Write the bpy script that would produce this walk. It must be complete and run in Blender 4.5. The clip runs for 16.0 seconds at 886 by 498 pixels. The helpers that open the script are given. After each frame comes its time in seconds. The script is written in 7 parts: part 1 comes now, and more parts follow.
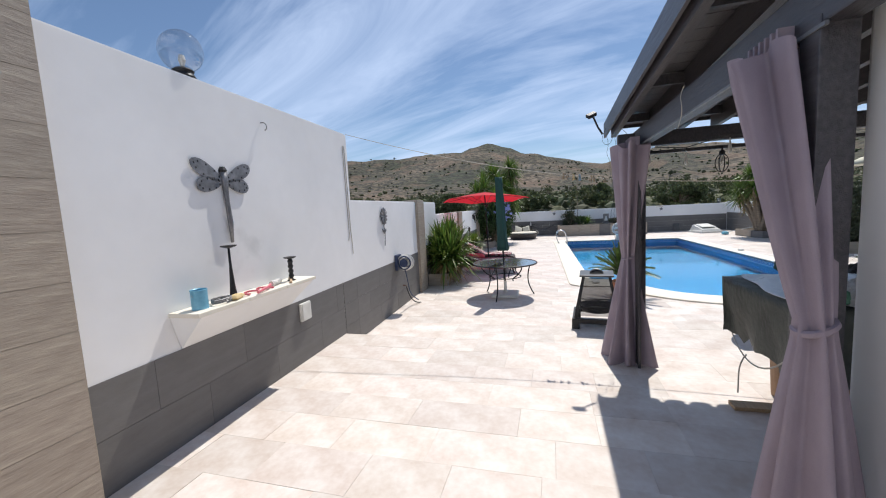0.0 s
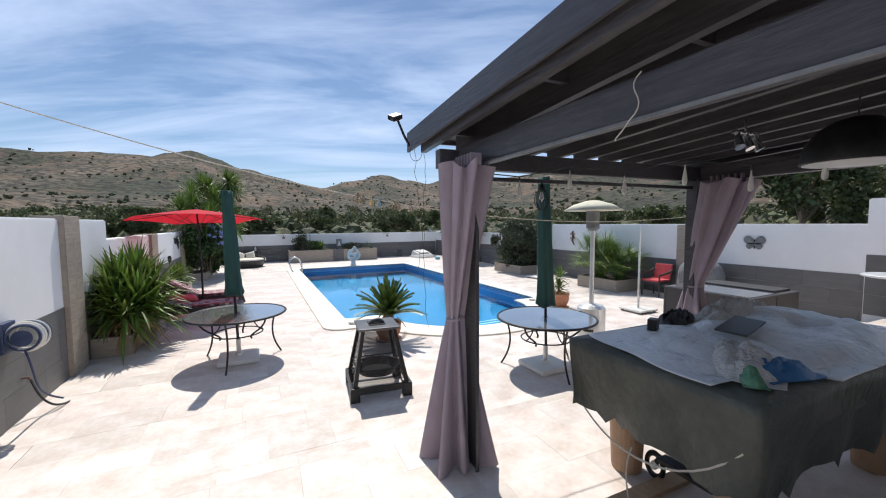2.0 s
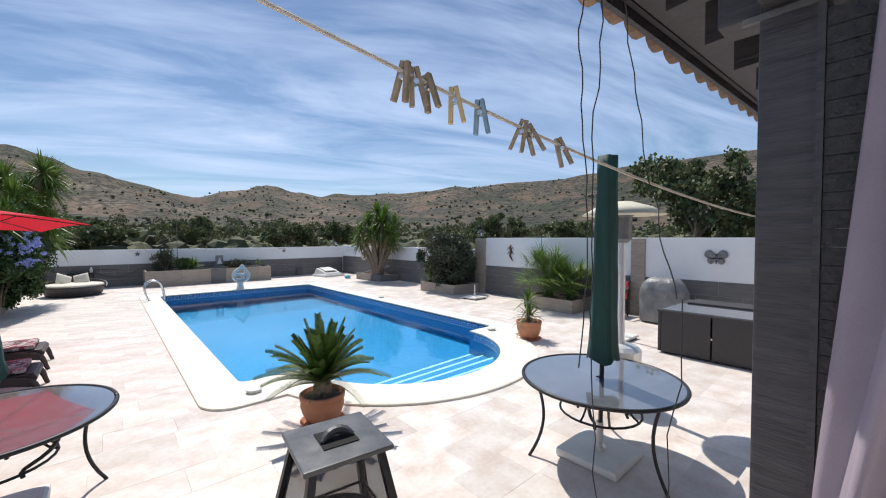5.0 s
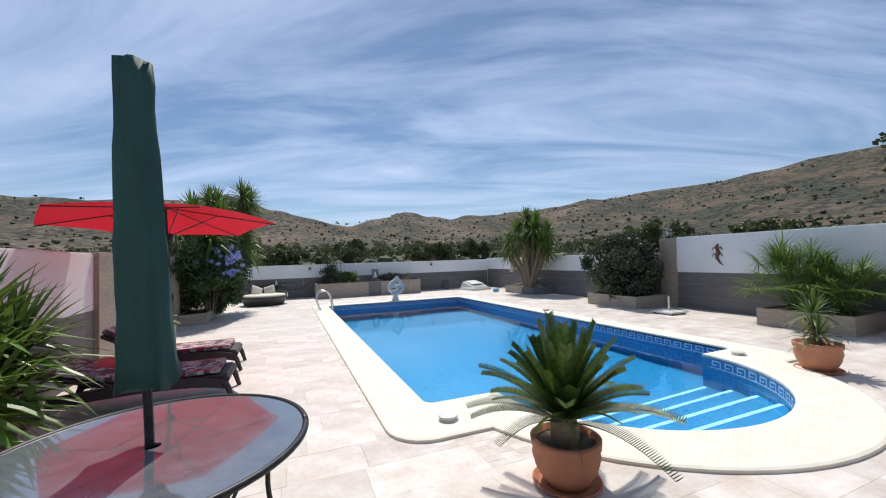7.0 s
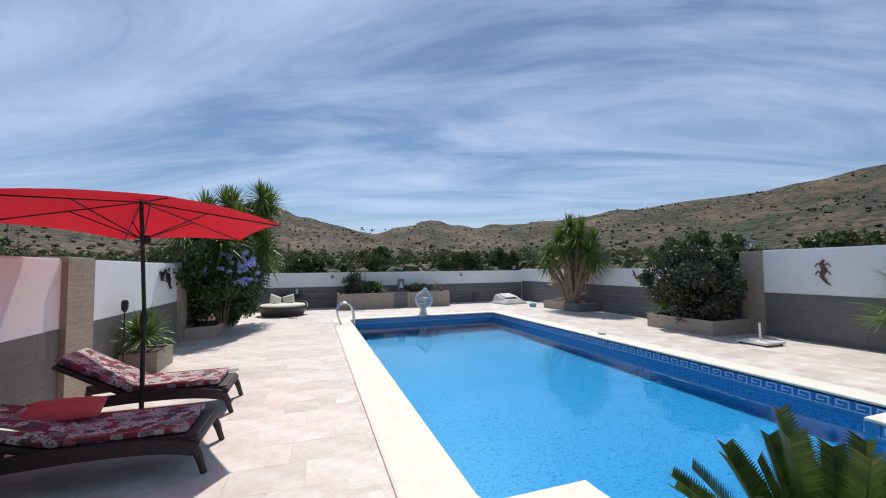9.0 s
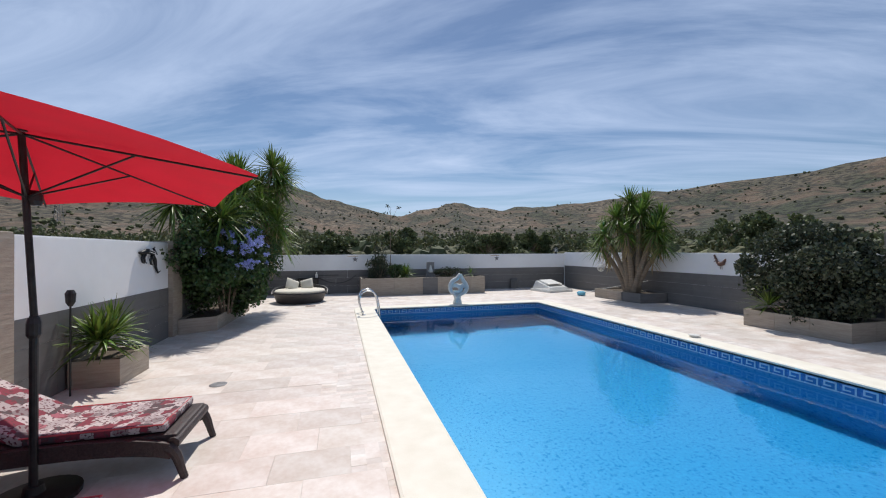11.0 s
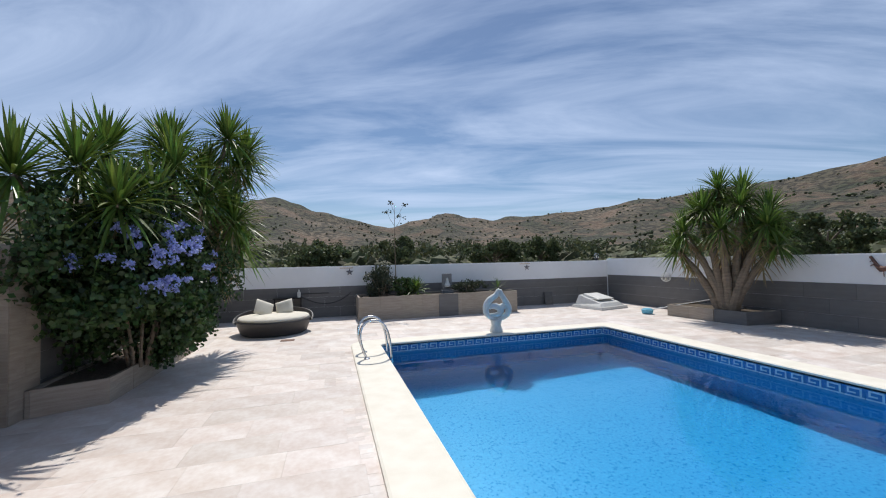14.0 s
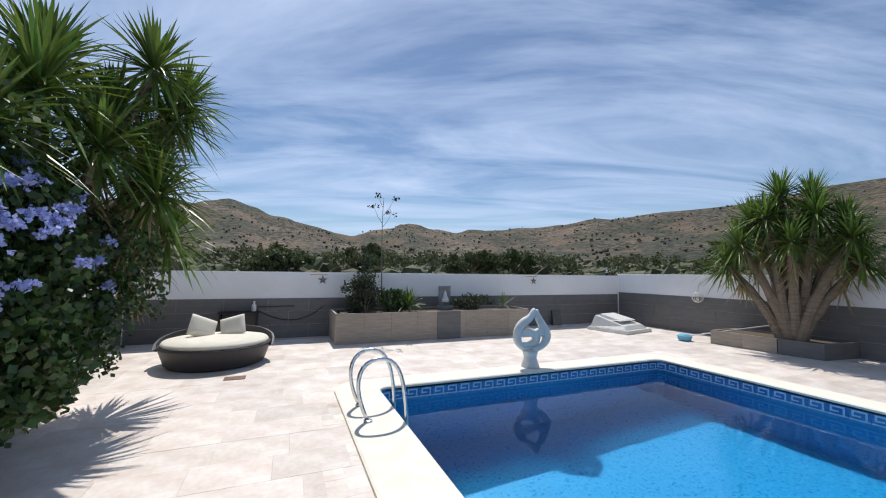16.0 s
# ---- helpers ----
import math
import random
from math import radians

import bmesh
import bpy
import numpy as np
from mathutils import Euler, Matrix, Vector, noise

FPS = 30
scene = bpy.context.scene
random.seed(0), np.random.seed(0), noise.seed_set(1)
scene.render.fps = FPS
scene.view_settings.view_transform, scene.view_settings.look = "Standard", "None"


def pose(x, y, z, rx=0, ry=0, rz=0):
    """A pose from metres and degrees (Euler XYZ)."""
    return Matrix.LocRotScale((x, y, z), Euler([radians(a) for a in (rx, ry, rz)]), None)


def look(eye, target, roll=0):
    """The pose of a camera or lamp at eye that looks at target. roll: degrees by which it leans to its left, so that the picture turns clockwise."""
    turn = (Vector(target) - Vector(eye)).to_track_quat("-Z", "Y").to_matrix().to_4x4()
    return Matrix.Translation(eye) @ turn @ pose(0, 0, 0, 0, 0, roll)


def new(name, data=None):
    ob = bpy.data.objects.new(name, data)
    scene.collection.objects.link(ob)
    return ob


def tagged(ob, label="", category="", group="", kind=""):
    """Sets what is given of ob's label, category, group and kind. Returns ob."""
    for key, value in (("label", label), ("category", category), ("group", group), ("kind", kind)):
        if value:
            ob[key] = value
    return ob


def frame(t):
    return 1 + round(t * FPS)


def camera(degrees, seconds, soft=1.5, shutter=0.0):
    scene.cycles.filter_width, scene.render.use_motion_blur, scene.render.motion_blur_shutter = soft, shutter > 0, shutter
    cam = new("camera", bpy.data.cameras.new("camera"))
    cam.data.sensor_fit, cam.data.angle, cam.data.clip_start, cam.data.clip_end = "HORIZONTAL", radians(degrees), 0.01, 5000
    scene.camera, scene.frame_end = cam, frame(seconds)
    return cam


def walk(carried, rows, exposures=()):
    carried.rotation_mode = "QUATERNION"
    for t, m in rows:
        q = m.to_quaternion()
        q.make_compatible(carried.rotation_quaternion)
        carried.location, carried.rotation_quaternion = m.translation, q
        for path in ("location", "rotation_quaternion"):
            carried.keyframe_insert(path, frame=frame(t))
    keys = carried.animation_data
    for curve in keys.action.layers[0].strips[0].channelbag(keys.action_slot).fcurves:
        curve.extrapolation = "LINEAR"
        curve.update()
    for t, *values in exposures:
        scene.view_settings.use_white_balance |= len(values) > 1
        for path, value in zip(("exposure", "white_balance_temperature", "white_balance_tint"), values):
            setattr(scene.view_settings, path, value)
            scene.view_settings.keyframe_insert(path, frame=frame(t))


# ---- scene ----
cam = camera(98.4, 16.0, soft=1.1)
PATH = [
    (0, (0.482, 0.943, 1.998), (-0.016, 2.869, 1.793), -3.0),
    (0.5, (0.261, 1.399, 2.046), (0.173, 3.387, 1.849), -2.7),
    (1, (0.136, 1.862, 2.058), (0.378, 3.838, 1.868), -2.2),
    (1.5, (0.049, 2.316, 2.099), (0.604, 4.23, 1.927), -1.3),
    (2, (0.015, 2.773, 2.118), (0.883, 4.57, 1.984), -0.4),
    (2.5, (0.083, 3.198, 2.123), (1.271, 4.805, 2.045), 0.8),
    (3, (0.149, 3.578, 2.1), (1.606, 4.947, 2.078), 1.2),
    (3.5, (0.2, 3.927, 2.092), (1.795, 5.133, 2.09), 0.9),
    (4, (0.285, 4.428, 2.079), (1.847, 5.677, 2.074), 1.0),
    (4.5, (0.284, 4.903, 2.065), (1.744, 6.27, 2.04), 1.0),
    (5, (0.335, 5.396, 2.033), (1.656, 6.897, 1.977), -0.0),
    (5.2, (0.356, 5.596, 2.016), (1.617, 7.147, 1.946), -0.6),
    (7.3, (0.29, 7.356, 1.587), (1.004, 9.223, 1.666), -2.0),
    (7.5, (0.32, 7.454, 1.598), (1.021, 9.324, 1.705), -2.3),
    (8, (0.342, 7.885, 1.606), (1.045, 9.753, 1.739), -1.6),
    (8.5, (0.443, 8.24, 1.641), (1.122, 10.117, 1.768), -0.8),
    (9, (0.542, 8.646, 1.691), (1.181, 10.539, 1.792), -0.6),
    (9.5, (0.605, 9.064, 1.704), (1.175, 10.98, 1.766), -1.1),
    (11.8, (0.813, 11.507, 1.651), (1.322, 13.442, 1.658), -0.3),
    (12, (0.827, 11.734, 1.64), (1.349, 13.665, 1.653), -0.9),
    (12.5, (0.805, 12.354, 1.6), (1.38, 14.269, 1.617), -1.2),
    (13, (0.878, 12.909, 1.601), (1.465, 14.821, 1.628), -1.0),
    (13.5, (0.827, 13.566, 1.557), (1.42, 15.475, 1.616), -1.3),
    (14, (0.768, 14.179, 1.613), (1.332, 16.097, 1.681), -1.2),
    (14.5, (0.695, 14.813, 1.59), (1.25, 16.732, 1.675), -1.0),
    (15, (0.601, 15.433, 1.595), (1.182, 17.344, 1.691), 0.2),
    (15.5, (0.547, 16.03, 1.581), (1.182, 17.924, 1.693), 0.9),
    (16, (0.502, 16.675, 1.563), (1.255, 18.523, 1.689), 0.7),
]
walk(cam, [(t, look(eye, target, roll)) for t, eye, target, roll in PATH],
     exposures=[(0.0, 0.02), (2.0, 0.1), (3.5, 0.16), (4.5, 0.1), (7.5, -0.08), (12.0, -0.2), (14.0, -0.17), (16.0, -0.04)])

# ---- light ----
SUN_DIR = Vector((0.12, 0.61, 1.0)).normalized()
SUN_EL = math.asin(SUN_DIR.z)
SUN_AZ = math.atan2(SUN_DIR.x, SUN_DIR.y)
world = bpy.data.worlds.new("world")
scene.world = world
world.use_nodes = True
wn, wl = world.node_tree.nodes, world.node_tree.links
sky = wn.new("ShaderNodeTexSky")
sky.sky_type, sky.sun_disc = "NISHITA", False
sky.sun_elevation, sky.sun_rotation = SUN_EL, SUN_AZ
sky.air_density, sky.dust_density, sky.ozone_density = 1.0, 0.25, 5.0
tc = wn.new("ShaderNodeTexCoord")
sep = wn.new("ShaderNodeSeparateXYZ")
wl.new(tc.outputs["Generated"], sep.inputs[0])
zz = wn.new("ShaderNodeMath"); zz.operation = "MAXIMUM"; zz.inputs[1].default_value = 0.0
wl.new(sep.outputs["Z"], zz.inputs[0])
za = wn.new("ShaderNodeMath"); za.operation = "ADD"; za.inputs[1].default_value = 0.16
wl.new(zz.outputs[0], za.inputs[0])
dx = wn.new("ShaderNodeMath"); dx.operation = "DIVIDE"
dy = wn.new("ShaderNodeMath"); dy.operation = "DIVIDE"
wl.new(sep.outputs["X"], dx.inputs[0]); wl.new(za.outputs[0], dx.inputs[1])
wl.new(sep.outputs["Y"], dy.inputs[0]); wl.new(za.outputs[0], dy.inputs[1])
flat = wn.new("ShaderNodeCombineXYZ")
wl.new(dx.outputs[0], flat.inputs[0]); wl.new(dy.outputs[0], flat.inputs[1])
mp = wn.new("ShaderNodeMapping")
mp.vector_type = "TEXTURE"
mp.inputs["Rotation"].default_value = (0, 0, radians(-22))
mp.inputs["Scale"].default_value = (2.2, 0.62, 1.0)
mp.inputs["Location"].default_value = (1.3, 0.4, 0)
wl.new(flat.outputs[0], mp.inputs[0])
n1 = wn.new("ShaderNodeTexNoise")
n1.inputs["Scale"].default_value, n1.inputs["Detail"].default_value = 1.15, 9.0
n1.inputs["Roughness"].default_value, n1.inputs["Distortion"].default_value = 0.60, 0.7
wl.new(mp.outputs[0], n1.inputs["Vector"])
cr = wn.new("ShaderNodeValToRGB")
cr.color_ramp.elements[0].position, cr.color_ramp.elements[0].color = 0.395, (0.03, 0.03, 0.03, 1)
cr.color_ramp.elements[1].position, cr.color_ramp.elements[1].color = 0.74, (0.95, 0.95, 0.95, 1)
wl.new(n1.outputs[0], cr.inputs[0])
cm = wn.new("ShaderNodeMix"); cm.data_type = "RGBA"
wl.new(cr.outputs[0], cm.inputs["Factor"])
wl.new(sky.outputs[0], cm.inputs[6])
cm.inputs[7].default_value = (7.0, 8.5, 11.4, 1)
wl.new(cm.outputs[2], wn["Background"].inputs[0])
wn["Background"].inputs[1].default_value = 0.094
sun = new("sun", bpy.data.lights.new("sun", "SUN"))
sun.data.energy, sun.data.angle, sun.data.color = 4.3, radians(0.55), (1.0, 0.955, 0.89)
sun.matrix_world = look(SUN_DIR * 60, (0, 0, 0))

# ---- materials ----


def mat(name, a, b, scale=6.0, rough=0.7, bump=0.2, metal=0.0, fine=60.0, stretch=(1, 1, 1), vary=0.0, island=0.0, through_light=0.0, c=None, dist=0.01):
    """Two-scale noise colour between a and b, stains towards c, fine relief, optional variation by object or by island."""
    m = bpy.data.materials.new(name)
    m.use_nodes = True
    nt, lk = m.node_tree.nodes, m.node_tree.links
    p = nt["Principled BSDF"]
    co = nt.new("ShaderNodeTexCoord")
    ma = nt.new("ShaderNodeMapping")
    ma.inputs["Scale"].default_value = stretch
    lk.new(co.outputs["Object"], ma.inputs[0])
    big = nt.new("ShaderNodeTexNoise")
    big.inputs["Scale"].default_value, big.inputs["Detail"].default_value = scale, 5.0
    lk.new(ma.outputs[0], big.inputs["Vector"])
    small = nt.new("ShaderNodeTexNoise")
    small.inputs["Scale"].default_value, small.inputs["Detail"].default_value = fine, 4.0
    lk.new(ma.outputs[0], small.inputs["Vector"])
    add = nt.new("ShaderNodeMath"); add.operation = "MULTIPLY_ADD"; add.inputs[1].default_value = 0.35
    lk.new(small.outputs[0], add.inputs[0]); lk.new(big.outputs[0], add.inputs[2])
    ramp = nt.new("ShaderNodeValToRGB")
    ramp.color_ramp.elements[0].position, ramp.color_ramp.elements[0].color = 0.45, (*a, 1)
    ramp.color_ramp.elements[1].position, ramp.color_ramp.elements[1].color = 0.90, (*b, 1)
    if c:
        e = ramp.color_ramp.elements.new(0.33)
        e.color = (*c, 1)
    lk.new(add.outputs[0], ramp.inputs[0])
    out = ramp.outputs[0]
    if vary or island:
        hs = nt.new("ShaderNodeHueSaturation")
        src = nt.new("ShaderNodeObjectInfo").outputs["Random"] if vary else nt.new("ShaderNodeNewGeometry").outputs["Random Per Island"]
        amount = vary or island
        mr = nt.new("ShaderNodeMapRange")
        mr.inputs["To Min"].default_value, mr.inputs["To Max"].default_value = 1 - amount, 1 + amount
        lk.new(src, mr.inputs["Value"]); lk.new(mr.outputs[0], hs.inputs["Value"])
        mh = nt.new("ShaderNodeMapRange")
        mh.inputs["To Min"].default_value, mh.inputs["To Max"].default_value = 0.5 - amount * 0.06, 0.5 + amount * 0.06
        wh = nt.new("ShaderNodeTexWhiteNoise"); wh.noise_dimensions = "1D"
        lk.new(src, wh.inputs["W"]); lk.new(wh.outputs["Value"], mh.inputs["Value"]); lk.new(mh.outputs[0], hs.inputs["Hue"])
        lk.new(out, hs.inputs["Color"])
        out = hs.outputs[0]
    lk.new(out, p.inputs["Base Color"])
    rr = nt.new("ShaderNodeMapRange")
    rr.inputs["To Min"].default_value, rr.inputs["To Max"].default_value = max(rough - 0.12, 0.03), min(rough + 0.12, 1)
    lk.new(big.outputs[0], rr.inputs["Value"]); lk.new(rr.outputs[0], p.inputs["Roughness"])
    p.inputs["Metallic"].default_value = metal
    if bump:
        bu = nt.new("ShaderNodeBump")
        bu.inputs["Strength"].default_value, bu.inputs["Distance"].default_value = bump, dist
        lk.new(add.outputs[0], bu.inputs["Height"]); lk.new(bu.outputs[0], p.inputs["Normal"])
    if through_light:
        tr = nt.new("ShaderNodeBsdfTranslucent")
        lk.new(out, tr.inputs[0])
        mx = nt.new("ShaderNodeMixShader"); mx.inputs[0].default_value = through_light
        lk.new(p.outputs[0], mx.inputs[1]); lk.new(tr.outputs[0], mx.inputs[2])
        lk.new(mx.outputs[0], nt["Material Output"].inputs[0])
    return m


M_WHITE = mat("white_render", (0.80, 0.80, 0.795), (0.87, 0.87, 0.865), 0.9, 0.85, 0.35, fine=6, c=(0.68, 0.68, 0.67), dist=0.012)
M_GREY = mat("grey_wall_tile", (0.125, 0.120, 0.115), (0.165, 0.16, 0.155), 3, 0.6, 0.25, fine=40, stretch=(1, 1, 5), vary=0.07)
M_GROUT = mat("grout", (0.10, 0.10, 0.095), (0.15, 0.145, 0.14), 8, 0.9, 0.2)
M_BEIGE = mat("ribbed_beige_tile", (0.30, 0.25, 0.20), (0.42, 0.36, 0.29), 4, 0.65, 0.6, fine=30, stretch=(1, 1, 9), vary=0.06)
M_STONE = mat("travertine_tile", (0.57, 0.47, 0.40), (0.76, 0.715, 0.67), 3.2, 0.55, 0.2, fine=22, vary=0.10, c=(0.40, 0.29, 0.23))
M_STONE_J = mat("travertine_joined", (0.57, 0.47, 0.40), (0.76, 0.715, 0.67), 3.2, 0.55, 0.2, fine=22, island=0.10, c=(0.40, 0.29, 0.23))
M_JOINT = mat("floor_joint", (0.53, 0.475, 0.41), (0.62, 0.57, 0.51), 10, 0.9, 0.2)
M_COPING = mat("pool_coping", (0.74, 0.69, 0.58), (0.83, 0.79, 0.69), 5, 0.75, 0.3, fine=120)
M_MOSAIC = mat("blue_pool_mosaic", (0.018, 0.195, 0.41), (0.040, 0.26, 0.49), 26, 0.3, 0.0, fine=90, c=(0.016, 0.18, 0.39))
M_KEYBLUE = mat("waterline_blue_tile", (0.03, 0.14, 0.38), (0.05, 0.20, 0.48), 20, 0.25, 0.05, vary=0.1)
M_KEYPALE = mat("waterline_pale_key", (0.28, 0.48, 0.62), (0.38, 0.58, 0.70), 20, 0.25, 0.05)
M_STEPWHITE = mat("white_step_nosing", (0.72, 0.78, 0.80), (0.82, 0.86, 0.87), 20, 0.4, 0.05)
M_TERRA = mat("terracotta", (0.42, 0.17, 0.09), (0.55, 0.25, 0.14), 7, 0.8, 0.3, fine=70, c=(0.5, 0.3, 0.2))
M_SOIL = mat("soil", (0.06, 0.045, 0.03), (0.13, 0.10, 0.07), 20, 0.95, 0.8, dist=0.03)
M_BLACKWOOD = mat("dark_stained_wood", (0.042, 0.039, 0.043), (0.082, 0.077, 0.083), 6, 0.40, 0.5, fine=30, stretch=(9, 0.8, 9), c=(0.11, 0.08, 0.07))
M_RATTAN = mat("black_rattan", (0.024, 0.022, 0.023), (0.06, 0.055, 0.054), 60, 0.5, 0.9, fine=160, dist=0.006)
M_BROWNRATTAN = mat("dark_brown_rattan", (0.025, 0.016, 0.016), (0.06, 0.04, 0.038), 60, 0.5, 0.9, fine=160, dist=0.006)
M_IRON = mat("black_iron", (0.012, 0.012, 0.013), (0.03, 0.03, 0.031), 20, 0.45, 0.15, metal=0.3)
M_STEEL = mat("brushed_steel", (0.55, 0.56, 0.57), (0.7, 0.7, 0.71), 12, 0.25, 0.05, metal=1.0)
M_ALU = mat("pale_aluminium", (0.6, 0.6, 0.58), (0.72, 0.72, 0.7), 12, 0.4, 0.05, metal=0.6)
M_CURTAIN = mat("mauve_grey_curtain", (0.36, 0.295, 0.34), (0.44, 0.37, 0.42), 5, 0.85, 0.3, fine=240, through_light=0.18)
M_TARP = mat("dark_green_tarp", (0.045, 0.05, 0.04), (0.09, 0.098, 0.08), 4, 0.5, 0.8, fine=22, dist=0.03)
M_PLASTIC = mat("cloudy_plastic_sheet", (0.76, 0.78, 0.80), (0.88, 0.89, 0.90), 7, 0.3, 0.9, fine=25, dist=0.03)
M_RUG = mat("white_shag_cloth", (0.60, 0.57, 0.53), (0.78, 0.76, 0.73), 30, 0.95, 1.0, fine=90, dist=0.03)
M_RED = mat("red_canvas", (0.58, 0.008, 0.024), (0.68, 0.014, 0.034), 3, 0.8, 0.25, fine=200, through_light=0.34)
M_REDCUSH = mat("coral_red_cushion", (0.50, 0.06, 0.07), (0.62, 0.10, 0.11), 5, 0.85, 0.3, fine=150)
M_GREENCOVER = mat("dark_green_umbrella_cover", (0.008, 0.045, 0.038), (0.016, 0.075, 0.062), 4, 0.7, 0.5, fine=40, stretch=(3, 3, 0.5))
M_CREAM = mat("cream_cushion", (0.66, 0.61, 0.50), (0.76, 0.72, 0.62), 5, 0.9, 0.3, fine=160)
M_CREAMCAN = mat("cream_canvas", (0.60, 0.57, 0.42), (0.72, 0.69, 0.55), 5, 0.85, 0.2, fine=160)
M_OFFWHITE = mat("offwhite_plastic", (0.66, 0.65, 0.60), (0.76, 0.75, 0.71), 8, 0.45, 0.1)
M_STATUE = mat("white_cast_stone", (0.55, 0.58, 0.56), (0.70, 0.72, 0.70), 9, 0.7, 0.4, fine=60)
M_GREYPL = mat("grey_cover", (0.12, 0.125, 0.13), (0.22, 0.225, 0.23), 5, 0.45, 0.8, fine=18, dist=0.03)
M_NAVY = mat("navy_plastic", (0.02, 0.035, 0.085), (0.04, 0.06, 0.13), 9, 0.45, 0.05)
M_BLUE = mat("pale_blue_tin", (0.12, 0.36, 0.52), (0.22, 0.50, 0.66), 12, 0.35, 0.05, metal=0.2)
M_TOWEL = mat("light_blue_towel", (0.10, 0.36, 0.50), (0.20, 0.48, 0.62), 9, 0.95, 0.6, fine=120)
M_PINK = mat("pink_plastic", (0.60, 0.12, 0.16), (0.72, 0.20, 0.24), 14, 0.5, 0.05)
M_WOODPALE = mat("pale_worn_wood", (0.40, 0.27, 0.15), (0.56, 0.40, 0.25), 9, 0.7, 0.4, stretch=(8, 1, 8))
M_ORN = mat("dull_grey_metal", (0.14, 0.14, 0.145), (0.30, 0.30, 0.31), 14, 0.5, 0.3, metal=0.5)
M_RUST = mat("rusty_metal", (0.10, 0.055, 0.04), (0.22, 0.12, 0.09), 14, 0.65, 0.4, metal=0.3)
M_LEAF = mat("yucca_leaf", (0.080, 0.145, 0.022), (0.155, 0.235, 0.045), 3, 0.42, 0.1, island=0.45, through_light=0.25)
M_LEAF_Y = mat("dry_leaf", (0.30, 0.22, 0.10), (0.42, 0.33, 0.17), 3, 0.7, 0.1, island=0.3, through_light=0.2)
M_CYCAD = mat("cycad_leaf", (0.045, 0.085, 0.016), (0.10, 0.155, 0.03), 4, 0.35, 0.05, island=0.35, through_light=0.25)
M_BUSH = mat("dark_bush_leaf", (0.034, 0.072, 0.018), (0.068, 0.12, 0.034), 2, 0.45, 0.1, island=0.5, through_light=0.28)
M_BUSHGREY = mat("grey_green_bush_leaf", (0.036, 0.050, 0.026), (0.072, 0.085, 0.046), 2, 0.55, 0.1, island=0.5, through_light=0.2)
M_LILAC = mat("lilac_blue_flower", (0.30, 0.35, 0.70), (0.46, 0.52, 0.84), 9, 0.7, 0.1, island=0.2, through_light=0.3)
M_TRUNK = mat("yucca_trunk", (0.17, 0.13, 0.09), (0.28, 0.22, 0.16), 6, 0.9, 0.9, fine=30, stretch=(1, 1, 4), dist=0.03)
M_SCRUB = mat("far_scrub_leaf", (0.060, 0.072, 0.028), (0.118, 0.118, 0.056), 0.4, 0.85, 0.2, island=0.5)
M_TREELEAF = mat("pine_foliage", (0.085, 0.112, 0.042), (0.15, 0.175, 0.075), 1, 0.6, 0.1, island=0.5, through_light=0.2)
M_ORCHARD = mat("orchard_leaf", (0.075, 0.095, 0.04), (0.15, 0.16, 0.075), 0.3, 0.7, 0.1, island=0.5, through_light=0.2)
M_ROPE = mat("pale_rope", (0.50, 0.46, 0.38), (0.62, 0.58, 0.50), 40, 0.9, 0.3)
M_PEGWOOD = mat("weathered_peg_wood", (0.26, 0.20, 0.13), (0.40, 0.32, 0.22), 30, 0.85, 0.3)
M_CABLE = mat("dark_cable", (0.03, 0.03, 0.03), (0.06, 0.06, 0.06), 20, 0.6, 0.1)
M_TABLEGLASS = mat("dark_mottled_table_glass", (0.15, 0.16, 0.18), (0.21, 0.22, 0.24), 14, 0.14, 0.04, metal=0.25, fine=70, dist=0.002)
M_TABLEGLASS.node_tree.nodes["Principled BSDF"].inputs["Coat Weight"].default_value = 1.0
M_TABLEGLASS.node_tree.nodes["Principled BSDF"].inputs["Coat IOR"].default_value = 1.8


